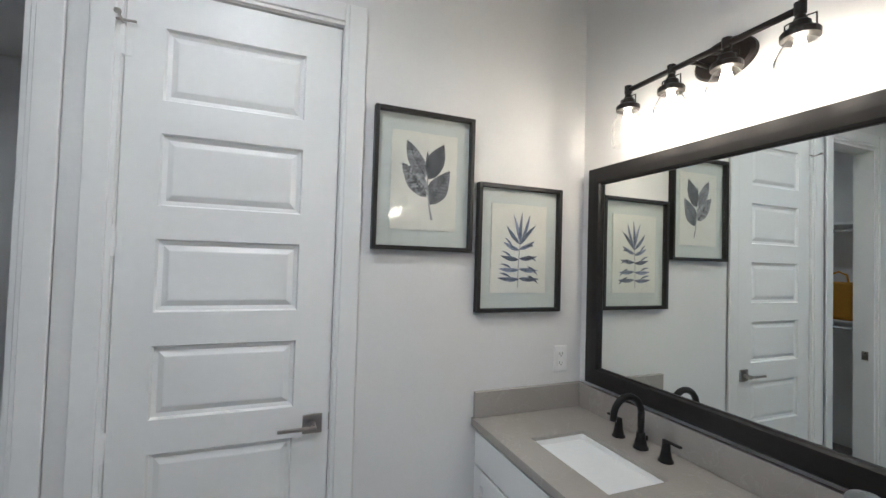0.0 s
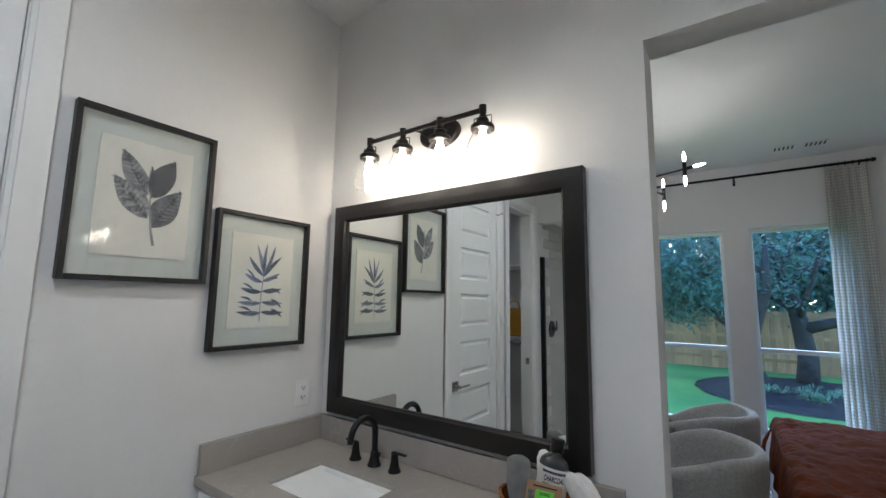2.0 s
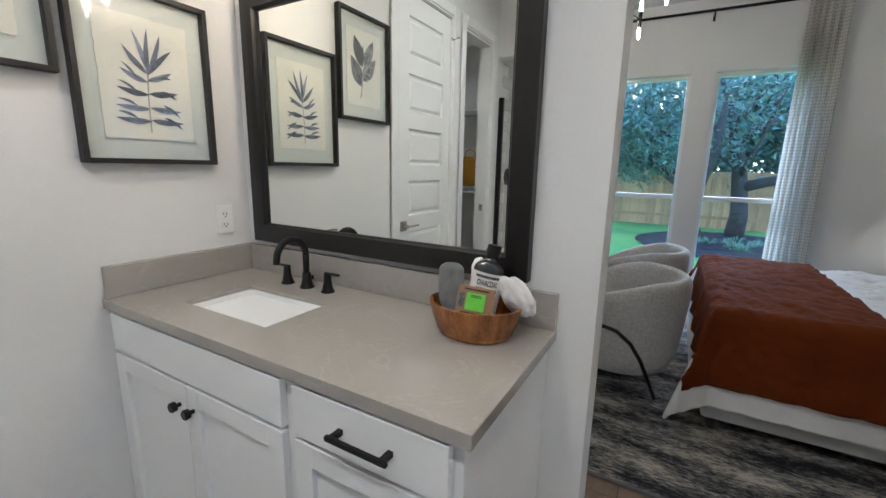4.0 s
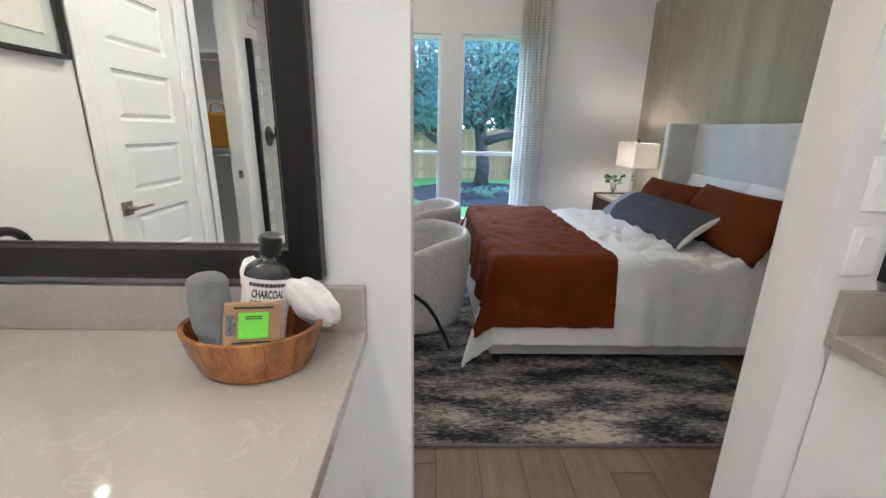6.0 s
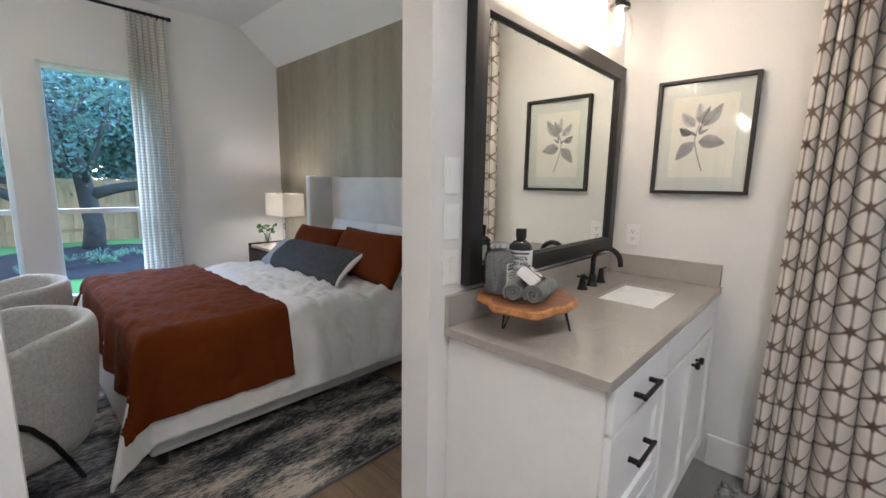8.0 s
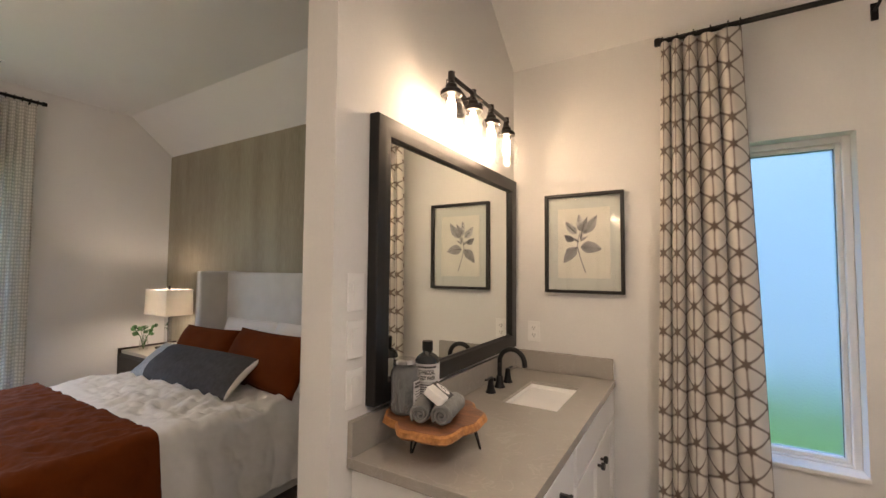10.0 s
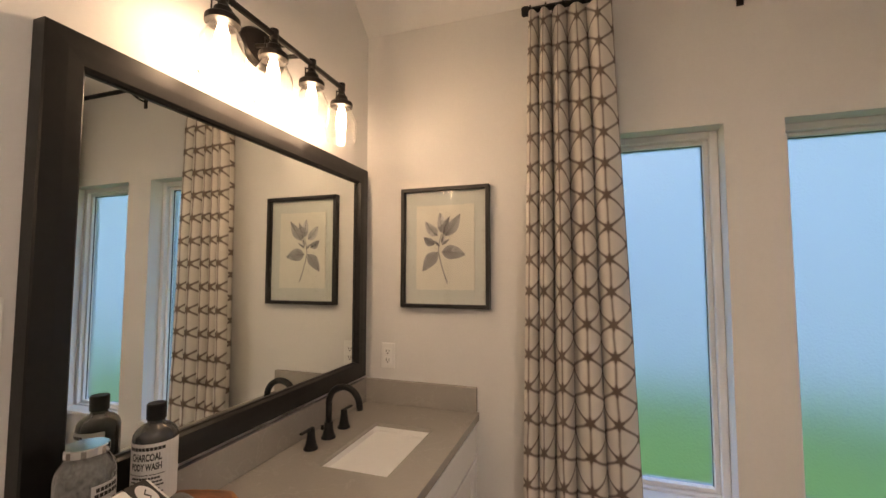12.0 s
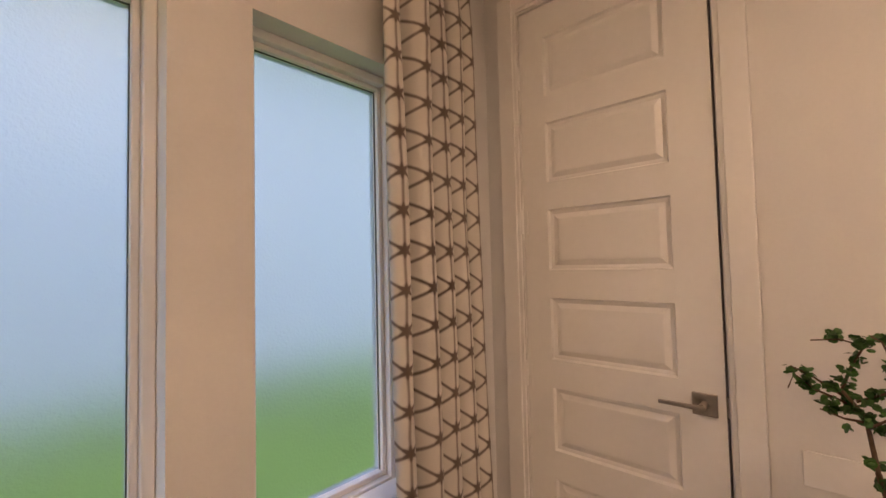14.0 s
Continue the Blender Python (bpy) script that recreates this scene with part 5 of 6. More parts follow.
for fx, fy in ((0.032, 0.075), (-0.133, -0.060), (0.080, -0.120)):
    d = Vector((fx, fy, 0)).normalized()
    q, c = Vector((-d.y, d.x, 0)), Vector((fx, fy, 0))
    up = c - d * 0.022 + Vector((0, 0, 0.082))
    bm = bmesh.new()
    tube(bm, [up + q * 0.024, c + q * 0.004 + Vector((0, 0, 0.004)), c + d * 0.001 + Vector((0, 0, 0.003)), c - q * 0.004 + Vector((0, 0, 0.004)), up - q * 0.024], 0.0032, 8)
    part("hairpin_leg", bm, BLACK, stand)
TOP = COUNTER + 0.1102
jar = thing("salt_jar", (1.150, -0.730, TOP), 240, "glass jar of grey bath salts with a metal lid", "jar")
bm = bmesh.new()
lathe(bm, [(0.040, 0.001), (0.0445, 0.005), (0.046, 0.014), (0.046, 0.118), (0.043, 0.132), (0.034, 0.146), (0.0315, 0.152), (0.0315, 0.160)], 32, caps=False)
part("glass_body", bm, JARGLASS, jar, "clear glass", smooth=True).visible_shadow = False
bm = bmesh.new()
lathe(bm, [(0.036, 0.003), (0.0425, 0.008), (0.0440, 0.020), (0.0440, 0.118), (0.041, 0.130), (0.031, 0.143), (0.010, 0.146)], 32)
part("salt_fill", bm, SALT, jar, "dark and pale grey salt crystals", smooth=True)
bm = bmesh.new()
lathe(bm, [(0.033, 0.152), (0.0345, 0.154), (0.0345, 0.166), (0.033, 0.168)], 28)
part("lid", bm, CHROME, jar, "brushed metal screw lid")
rr = 0.0466
lab = part("label", sheet(12, 1, lambda u, v: (rr * math.sin(0.75 + (u - 0.5) * 1.15), -rr * math.cos(0.75 + (u - 0.5) * 1.15), 0.028 + 0.078 * v)), LABEL, jar, "white paper label")
bm = bmesh.new()
for z, half, hgt in ((0.094, 0.020, 0.007), (0.084, 0.022, 0.007), (0.072, 0.018, 0.003), (0.064, 0.021, 0.003), (0.056, 0.016, 0.003), (0.046, 0.020, 0.003), (0.038, 0.014, 0.003)):
    for k in range(6):
        x0, x1 = -half + 2 * half * k / 6, -half + 2 * half * (k + 1) / 6 - 0.0012
        bm.faces.new([bm.verts.new(((rr + 0.0006) * math.sin(0.75 + x / rr), -(rr + 0.0006) * math.cos(0.75 + x / rr), zz)) for x, zz in ((x0, z), (x1, z), (x1, z + hgt), (x0, z + hgt))])
part("label_print", bm, PRINT, lab)
wash_bottle((1.152, -0.862, TOP), 210, (0, 0), "charcoal body wash bottle standing on the wood slice", 1.02)
rolled_towel((1.068, -0.712, TOP), 113, 0.118, 0.033, TOWELGREY, "rolled grey terry washcloth on the wood slice")
rolled_towel((0.998, -0.745, TOP), 101, 0.145, 0.035, TOWELGREY, "rolled grey terry washcloth on the wood slice")
soap = thing("wrapped_soap", label="white wrapped soap bar with a round black emblem band", category="soap")
soap.matrix_basis = pose(1.034, -0.728, TOP + 0.066, 0, 0, 285) @ pose(0, 0, 0, 34, 6, 0) @ Matrix.Scale(1.14, 4)
bevelled(part("bar", box(bmesh.new(), -0.046, -0.028, 0, 0.046, 0.028, 0.024), LABEL, soap), 0.004)
part("band", box(bmesh.new(), -0.004, -0.0285, -0.0005, 0.038, 0.0285, 0.0246), PRINT, soap, "black paper band")
bm = bmesh.new()
skin(bm, [[bm.verts.new((0.017 + 0.015 * math.cos(2 * math.pi * k / 28), 0.022 * math.sin(2 * math.pi * k / 28), z)) for k in range(28)] for z in (0.0246, 0.0252)])
part("emblem", bm, LABEL, soap, "white oval emblem")
bm = bmesh.new()
tube(bm, [(0.012, -0.010, 0.0253), (0.020, -0.004, 0.0253), (0.014, 0.004, 0.0253), (0.022, 0.010, 0.0253)], 0.0012, 5)
part("emblem_mark", bm, PRINT, soap)

# ---- plant beside the west door, access panel, bath mat ----
pl = thing("potted_branches", (-1.15, -0.745, 0.0), label="leafy green branches in a tall pale floor vase", category="plant")
bm = bmesh.new()
lathe(bm, [(0.085, 0), (0.10, 0.01), (0.125, 0.16), (0.13, 0.32), (0.10, 0.48), (0.060, 0.58), (0.055, 0.64), (0.066, 0.67), (0.058, 0.672), (0.048, 0.64)], 32)
part("vase", bm, VASE, pl, smooth=True)
random.seed(21)
leaves = bmesh.new()


def leaf_cluster(bm, p, n, spread, size):
    for _ in range(n):
        d = Vector((random.gauss(0, 1), random.gauss(0, 1), random.gauss(0, 0.7))).normalized()
        c = p + d * random.uniform(0.2, 1) * spread
        u = Vector((random.gauss(0, 1), random.gauss(0, 1), random.gauss(0, 0.5))).normalized()
        w = u.cross(Vector((random.gauss(0, 1), random.gauss(0, 1), random.gauss(0, 1)))).normalized()
        s = size * random.uniform(0.7, 1.2)
        nrm = u.cross(w)
        mid = bm.verts.new(c + nrm * s * 0.18)
        rim = [bm.verts.new(c + u * s * math.cos(a) + w * s * 0.75 * math.sin(a)) for a in (0, 1.05, 2.1, 3.14, 4.19, 5.24)]
        for k in range(6):
            bm.faces.new((mid, rim[k], rim[(k + 1) % 6]))


def bough(points, turn, leafy):
    """A bent twig of the plant, in its y-z plane turned about the vase, with leaf clusters along it."""
    m = Matrix.Rotation(radians(turn), 3, "Z")
    pts = [m @ Vector((random.uniform(-0.012, 0.012), y, z)) for y, z in points]
    bm = bmesh.new()
    n = len(pts) - 1
    tube(bm, pts, [(0.0065 if not leafy else 0.003) * (1 - 0.5 * k / n) for k in range(n + 1)], 6)
    part("branch", bm, STEMBROWN, pl)
    if leafy:
        for a, b in zip(pts, pts[1:]):
            steps = max(2, int((b - a).length / 0.012))
            for k in range(steps):
                p = a.lerp(b, k / steps) + Vector((random.gauss(0, 0.014), random.gauss(0, 0.008), random.gauss(0, 0.007)))
                leaf_cluster(leaves, p, 8, 0.013, 0.0088)


for turn in (0, 128, 215):
    bough(((0, 0.60), (-0.03, 0.70), (-0.085, 0.86), (-0.105, 0.95), (-0.118, 1.06), (-0.150, 1.11)), turn, False)
    bough(((-0.098, 0.93), (-0.112, 1.00)), turn, True)
    bough(((-0.118, 1.06), (-0.150, 1.085), (-0.19, 1.105), (-0.225, 1.13), (-0.236, 1.10)), turn, True)
    bough(((-0.14, 1.09), (-0.20, 1.135), (-0.230, 1.150)), turn, True)
    bough(((-0.12, 1.05), (-0.150, 1.050), (-0.186, 1.062)), turn, True)
    bough(((-0.15, 1.11), (-0.135, 1.16), (-0.115, 1.205), (-0.15, 1.215), (-0.195, 1.208)), turn, True)
    bough(((-0.13, 1.09), (-0.08, 1.12), (-0.075, 1.17), (-0.09, 1.215), (-0.105, 1.225)), turn, True)
    bough(((-0.115, 1.04), (-0.07, 1.08), (-0.02, 1.14), (0.00, 1.19)), turn, True)
tagged(part("foliage", leaves, LEAFGREEN, pl, "clusters of small round green leaves"), kind="stuff")
ap = thing("access_panel", (XW, -0.90, 0.84), label="small flush white wall access panel", category="panel")
bevelled(part("cover", boxes((0.0005, -0.075, -0.045, 0.006, 0.10, 0.045)), TRIM, ap), 0.002)
mt = thing("bath_mat", (0.18, -1.55, 0.0), label="shaggy grey and white bath mat on the tile floor", category="mat")
random.seed(5)
bm = sheet(40, 26, lambda u, v: ((u - 0.5) * 0.86, (v - 0.5) * 0.56, 0.012 + 0.012 * random.random() if 0 < u < 1 and 0 < v < 1 else 0.001))
part("pile", bm, MATRUG, mt)
bm = bmesh.new()
for _ in range(2600):
    x, y = random.uniform(-0.43, 0.43), random.uniform(-0.28, 0.28)
    a, h = random.uniform(0, 6.28), random.uniform(0.016, 0.032)
    d = Vector((math.cos(a), math.sin(a), 0))
    p = Vector((x, y, 0.008))
    q = p + d * random.uniform(0.004, 0.018) + Vector((0, 0, h))
    s = Vector((-d.y, d.x, 0)) * 0.003
    bm.faces.new([bm.verts.new(w) for w in (p - s, p + s, q + s * 0.5, q - s * 0.5)])
tagged(part("yarn", bm, MATRUG, mt, "loose shaggy yarn"), kind="stuff")

# ---- closet and shower, seen in the mirror ----
cs = thing("closet_shelf", (-2.22, 2.5, 1.95), label="white closet shelf with a chrome hanging rod", category="shelf", group="closet shelves")
bevelled(part("board", boxes((0.0, -0.55, 0, 0.32, 0.85, 0.02)), TRIM, cs), 0.002)
bm = bmesh.new()
tube(bm, [(0.26, -0.55, -0.045), (0.26, 0.85, -0.045)], 0.016, 14)
part("rod", bm, CHROME, cs, smooth=True)
for y in (-0.5, 0.8):
    part("bracket", boxes((0.0, y - 0.008, -0.10, 0.28, y + 0.008, -0.0005)), BLACK, cs)
copy_thing(cs, pose(-2.22, 2.5, 1.12))
bg = thing("fabric_bag", (-2.03, 2.36, 1.141), label="mustard yellow fabric tote standing on a closet shelf", category="bag")
bm = bmesh.new()
box(bm, -0.11, -0.15, 0.0, 0.11, 0.15, 0.32, 0.03, 3)
part("pouch", bm, YELLOW, bg)
bm = bmesh.new()
tube(bm, [(0.0, -0.07, 0.31), (0.0, -0.06, 0.38), (0.0, 0.0, 0.41), (0.0, 0.06, 0.38), (0.0, 0.07, 0.31)], 0.008, 8)
part("strap", bm, YELLOW, bg)
sp = thing("shower_screen", (XW - 0.06, 1.72, 0.0), label="black-framed clear glass shower screen", category="shower screen")
bevelled(part("post", boxes((-0.018, 0.030, 0.05, 0.018, 0.072, 1.99)), BLACK, sp), 0.002)
bm = bmesh.new()
bm.faces.new([bm.verts.new(p) for p in ((0, 0.029, 0.06), (0, -0.62, 0.06), (0, -0.62, 1.98), (0, 0.029, 1.98))])
part("glass", bm, JARGLASS, sp, "clear shower glass").visible_shadow = False
part("sill_rail", boxes((-0.012, -0.62, 0.05, 0.012, 0.028, 0.0595)), BLACK, sp)
sv = thing("shower_valve", (-1.72, YN - 0.0105, 1.26), label="matte black round shower valve on white tile", category="valve")
bm = bmesh.new()
tube(bm, [(0, 0, 0), (0, -0.006, 0), (0, -0.010, 0)], [0.085, 0.085, 0.075], 32)
part("escutcheon", bm, BLACK, sv)
bm = bmesh.new()
tube(bm, [(0, -0.01, 0), (0, -0.05, 0)], 0.022, 18)
box(bm, -0.007, -0.062, -0.01, 0.007, -0.050, 0.085, 0.003)
part("handle", bm, BLACK, sv)

# ---- bedroom: bed ----
BX0, BX1, BY0, BY1 = 2.545, 4.055, -1.92, 0.0
bed = thing("upholstered_bed", (3.30, -0.95, 0.0), label="pale grey upholstered queen bed with winged headboard", category="bed")
ox, oy = 3.30, -0.95
bm = bmesh.new()
box(bm, BX0 - ox, BY0 - oy, 0.085, BX1 - ox, BY1 - oy, 0.34, 0.02, 3)
part("base", bm, UPHOLSTERY, bed)
bm = bmesh.new()
box(bm, BX0 - 0.02 - ox, YACC + 0.012 - oy, 0.03, BX1 - 0.03 - ox, YACC + 0.12 - oy, 1.425, 0.02, 3)
part("headboard", bm, UPHOLSTERY, bed)
for x0, x1 in ((BX0 - 0.09, BX0 - 0.021), (BX1 - 0.029, BX1 + 0.04)):
    bm = bmesh.new()
    box(bm, x0 - ox, YACC + 0.012 - oy, 0.03, x1 - ox, YACC + 0.36 - oy, 1.435, 0.018, 3)
    part("headboard_wing", bm, UPHOLSTERY, bed)
for x in (BX0 + 0.06, BX1 - 0.06):
    for y in (BY0 + 0.1, BY1 - 0.06):
        bm = bmesh.new()
        lathe(bm, [(0.022, 0.012), (0.028, 0.085)], 12, (x - ox, y - oy, 0))
        part("leg", bm, DARKWOOD, bed)
bm = bmesh.new()
box(bm, BX0 + 0.01 - ox, BY0 + 0.03 - oy, 0.335, BX1 - 0.01 - ox, BY1 - 0.02 - oy, 0.62, 0.05, 4)
part("mattress", bm, LINEN, bed)


def spread(name, y_lo, y_hi, drop_near, drop_far, drop_foot, lift, material, label, category, wrinkle, seed, foot_edge=BY1):
    """A bedcover laid over the mattress: it rounds over the sides and hangs; foot: hangs over the end as well."""
    c = thing(name, (3.30, -0.95, 0.62), label=label, category=category)
    top, half = 0.650 + lift, (BX1 - BX0) / 2 + 0.008 + lift
    rad = 0.055
    across = drop_near + drop_far + 2 * half
    along = (foot_edge - y_lo) + drop_foot
    nu, nv = 220, 170

    def fold(s):
        """How far out and down, a length s past the edge."""
        if s <= 0:
            return s, 0.0
        q = math.pi / 2 * rad
        if s < q:
            return rad * math.sin(s / rad), rad * (1 - math.cos(s / rad))
        return rad + (s - q) * 0.10, rad + (s - q) * 0.993

    def place(u, v):
        s = -(half + drop_near) + across * u
        t = y_lo + along * v
        out, dn = fold(abs(s) - (half - rad))
        x = math.copysign(half - rad + out, s)
        if drop_foot:
            o2, d2 = fold(t - (foot_edge - rad))
            y = foot_edge - rad + o2
        else:
            y, d2 = y_lo + (y_hi - y_lo) * v, 0.0
        flare = (0.25 if name == "duvet" else 0.20) * min(dn, d2)
        x, y = x + math.copysign(flare, s), y + flare
        hang = max(dn, d2) + 0.10 * min(dn, d2)
        z = top - hang
        w = 0.55 * wobble((s * 1.6, t * 1.8, seed), 1.4) + 0.35 * wobble((s * 5 + 3, t * 3.2, seed), 1.6)
        w += 0.9 * (0.22 - abs(wobble((s * 3.6 + t * 3.0, t * 3.8 - s * 2.6, seed + 2), 1.6)))
        w += 0.5 * (0.22 - abs(wobble((s * 9.0 - t * 5.0, t * 8.0 + s * 4.0, seed + 5), 1.5)))
        w += 0.22 * (0.22 - abs(wobble((s * 18.0 + t * 9.0, t * 15.0 - s * 7.0, seed + 7), 1.5)))
        calm = 1.0 if name != "duvet" else max(0.12, min(1.0, (-0.70 - t) / 0.12))
        z += wrinkle * w * (1.0 if hang < 0.03 else 0.25) * calm
        loose = max(0.5, calm)
        if hang > 0.05:
            ripple = 0.014 * math.sin((t if dn >= d2 else s) * 17 + 2 * seed + 1.5 * wobble((s, t, seed), 2)) * min(1, hang / 0.25) * loose
            if dn >= d2:
                x += math.copysign(ripple + 0.012 * w * loose, s)
            else:
                y += (ripple + 0.012 * w * loose) * calm
        return (x + 3.30 - ox, y - oy, max(0.035, z) - 0.62)

    ob = part("cloth", sheet(nu, nv, place), material, c, smooth=True)
    thicken(ob, 0.012, 1.0)
    return c


spread("duvet", -1.50, BY1, 0.45, 0.45, 0.48, 0.012, LINEN, "rumpled ivory linen duvet spread over the bed", "bedding", 0.058, 3.0)
spread("throw_blanket", -0.665, BY1, 0.355, 0.36, 0.31, 0.040, RUST, "rust linen blanket folded across the foot of the bed", "blanket", 0.025, 8.0, BY1 + 0.012)


def pillow(name, at, rz, tilt, w, h, t, material, label, seed=0, split=None):
    """A stuffed pillow standing in its local x-z plane."""
    p = thing(name, label=label, category="pillow", group="bed pillows")
    p.matrix_basis = pose(*at, 0, 0, rz) @ pose(0, 0, 0, tilt, 0, 0)

    def side(sgn, a0=0.0, a1=1.0):
        def place(u, v):
            u = a0 + (a1 - a0) * u
            a, b = 2 * u - 1, 2 * v - 1
            body = max(0.0, (1 - abs(a) ** 2.6)) ** 0.55 * max(0.0, (1 - abs(b) ** 2.6)) ** 0.55
            ex = 1 - 0.05 * math.cos(b * math.pi / 2) * abs(a) ** 4
            ez = 1 - 0.06 * math.cos(a * math.pi / 2) * abs(b) ** 4
            d = body * t / 2 * (1 + 0.14 * wobble((a * 1.3, b * 1.3, seed), 1.6) - 0.10 * abs(wobble((a * 2.5, b * 2.5, seed + 3), 1.6)))
            return (a * w / 2 * ex, sgn * d, h / 2 + b * h / 2 * ez)
        return place

    def whole(a0, a1):
        bm = sheet(20, 18, side(-1, a0, a1))
        b2 = sheet(20, 18, side(1, a0, a1))
        me = bpy.data.meshes.new("tmp")
        b2.to_mesh(me)
        b2.free()
        bm.from_mesh(me)
        bpy.data.meshes.remove(me)
        bmesh.ops.remove_doubles(bm, verts=bm.verts, dist=0.0008)
        return bm

    if split:
        part("end_piping", whole(0, 0.014), LINEN, p, "ivory piped end", smooth=True)
        part("cover", whole(0.014, split), material, p, smooth=True)
        part("end_band", whole(split, 1.0), SLATEPALE, p, "paler slate fringed end band", smooth=True)
    else:
        part("cover", whole(0, 1), material, p, smooth=True)
    return p


BT = 0.655
pillow("sleeping_pillow", (3.64, -1.83, BT), 0, 14, 0.72, 0.385, 0.20, LINEN, "ivory linen pillow against the headboard", 1)
pillow("sleeping_pillow", (2.95, -1.83, BT), 0, 14, 0.72, 0.385, 0.20, LINEN, "ivory linen pillow against the headboard", 2)
pillow("rust_pillow", (3.82, -1.53, BT), 2, 26, 0.72, 0.345, 0.20, RUST, "rust linen pillow leaning on white pillows", 4)
pillow("rust_pillow", (2.92, -1.42, BT), -3, 28, 0.88, 0.40, 0.22, RUST, "rust linen pillow leaning on white pillows", 5)
pillow("lumbar_pillow", (3.37, -1.14, BT + 0.01), 2, 52, 1.16, 0.33, 0.19, SLATE, "long slate blue lumbar pillow with pale end", 6, 0.80)

# ---- bedroom: nightstand, lamp, sprig ----
ns = thing("nightstand", (4.66, -1.72, 0.0), label="dark walnut nightstand with a pale stone top", category="nightstand")
bevelled(part("carcass", boxes((-0.34, -0.26, 0.12, 0.34, 0.24, 0.655)), DARKWOOD, ns), 0.004)
bevelled(part("stone_top", boxes((-0.33, -0.25, 0.6555, 0.33, 0.23, 0.685)), STONE, ns, "pale travertine top"), 0.003)
for z in (0.15, 0.40):
    bevelled(part("drawer", boxes((-0.325, 0.2405, z, 0.325, 0.252, z + 0.23)), DARKWOOD, ns), 0.003)
for x in (-0.35, 0.342):
    bevelled(part("frame_side", boxes((x, -0.265, 0.0, x + 0.012, 0.25, 0.70)), DARKWOOD, ns), 0.002)
lamp = thing("table_lamp", (4.72, -1.76, 0.685), label="lit table lamp with square linen shade", category="lamp")
bevelled(part("foot", boxes((-0.075, -0.075, 0, 0.075, 0.075, 0.02)), DARKWOOD, lamp), 0.003)
bm = bmesh.new()
box(bm, -0.035, -0.02, 0.02, 0.035, 0.02, 0.33, 0.004)
part("stem", bm, CHROME, lamp)
shade_rows = [(-0.205, -0.12), (0.205, -0.12), (0.205, 0.12), (-0.205, 0.12)]
bm = bmesh.new()
skin(bm, [[bm.verts.new((x * k, y * k, z)) for x, y in shade_rows] for k, z in ((1.0, 0.325), (0.97, 0.565))], caps=False)
thicken(part("shade", bm, SHADE, lamp, "glowing linen box shade"), 0.003)
bm = bmesh.new()
lathe(bm, [(0.006, 0.33), (0.028, 0.40), (0.030, 0.43), (0.012, 0.47)], 14)
part("bulb", bm, SHADEBULB, lamp, "lit warm bulb", smooth=True)
bm = bmesh.new()
tube(bm, [(-0.19, 0, 0.56), (0, 0, 0.565), (0.19, 0, 0.56)], 0.003, 6)
lathe(bm, [(0.006, 0.565), (0.010, 0.575), (0.010, 0.595), (0.004, 0.60)], 12)
part("harp_finial", bm, BLACK, lamp)
sg = thing("plant_sprig", (4.82, -1.60, 0.685), label="small green leafy sprig in a clear glass vase", category="plant")
bm = bmesh.new()
lathe(bm, [(0.030, 0), (0.034, 0.005), (0.036, 0.07), (0.028, 0.10)], 18, caps=False)
part("vase", bm, JARGLASS, sg, smooth=True).visible_shadow = False
leaves = bmesh.new()
for k in range(7):
    a = k * 0.9
    p = Vector((0.075 * math.cos(a), 0.075 * math.sin(a), 0.19 + 0.03 * math.sin(3 * a)))
    bm = bmesh.new()
    tube(bm, [(0, 0, 0.01), (p.x * 0.4, p.y * 0.4, 0.13), p], 0.0025, 5)
    part("stem", bm, LEAFGREEN, sg)
    leaf_cluster(leaves, p, 5, 0.03, 0.026)
tagged(part("foliage", leaves, LEAFGREEN, sg), kind="stuff")

# ---- bedroom: rug, chairs, chandelier, vents, sheers ----
rug = thing("area_rug", (3.45, -0.15, 0.0), label="distressed charcoal, grey and sand woven area rug", category="rug")
part("weave", boxes((-1.53, -1.25, 0.0005, 1.35, 1.85, 0.012)), RUG, rug)
for row in ((-1.545, -1.265, 0.0005, -1.531, 1.865, 0.0135), (1.351, -1.265, 0.0005, 1.365, 1.865, 0.0135), (-1.5305, -1.265, 0.0005, 1.3505, -1.2505, 0.0135), (-1.5305, 1.8505, 0.0005, 1.3505, 1.865, 0.0135)):
    part("binding", boxes(row), RUGEDGE, rug)


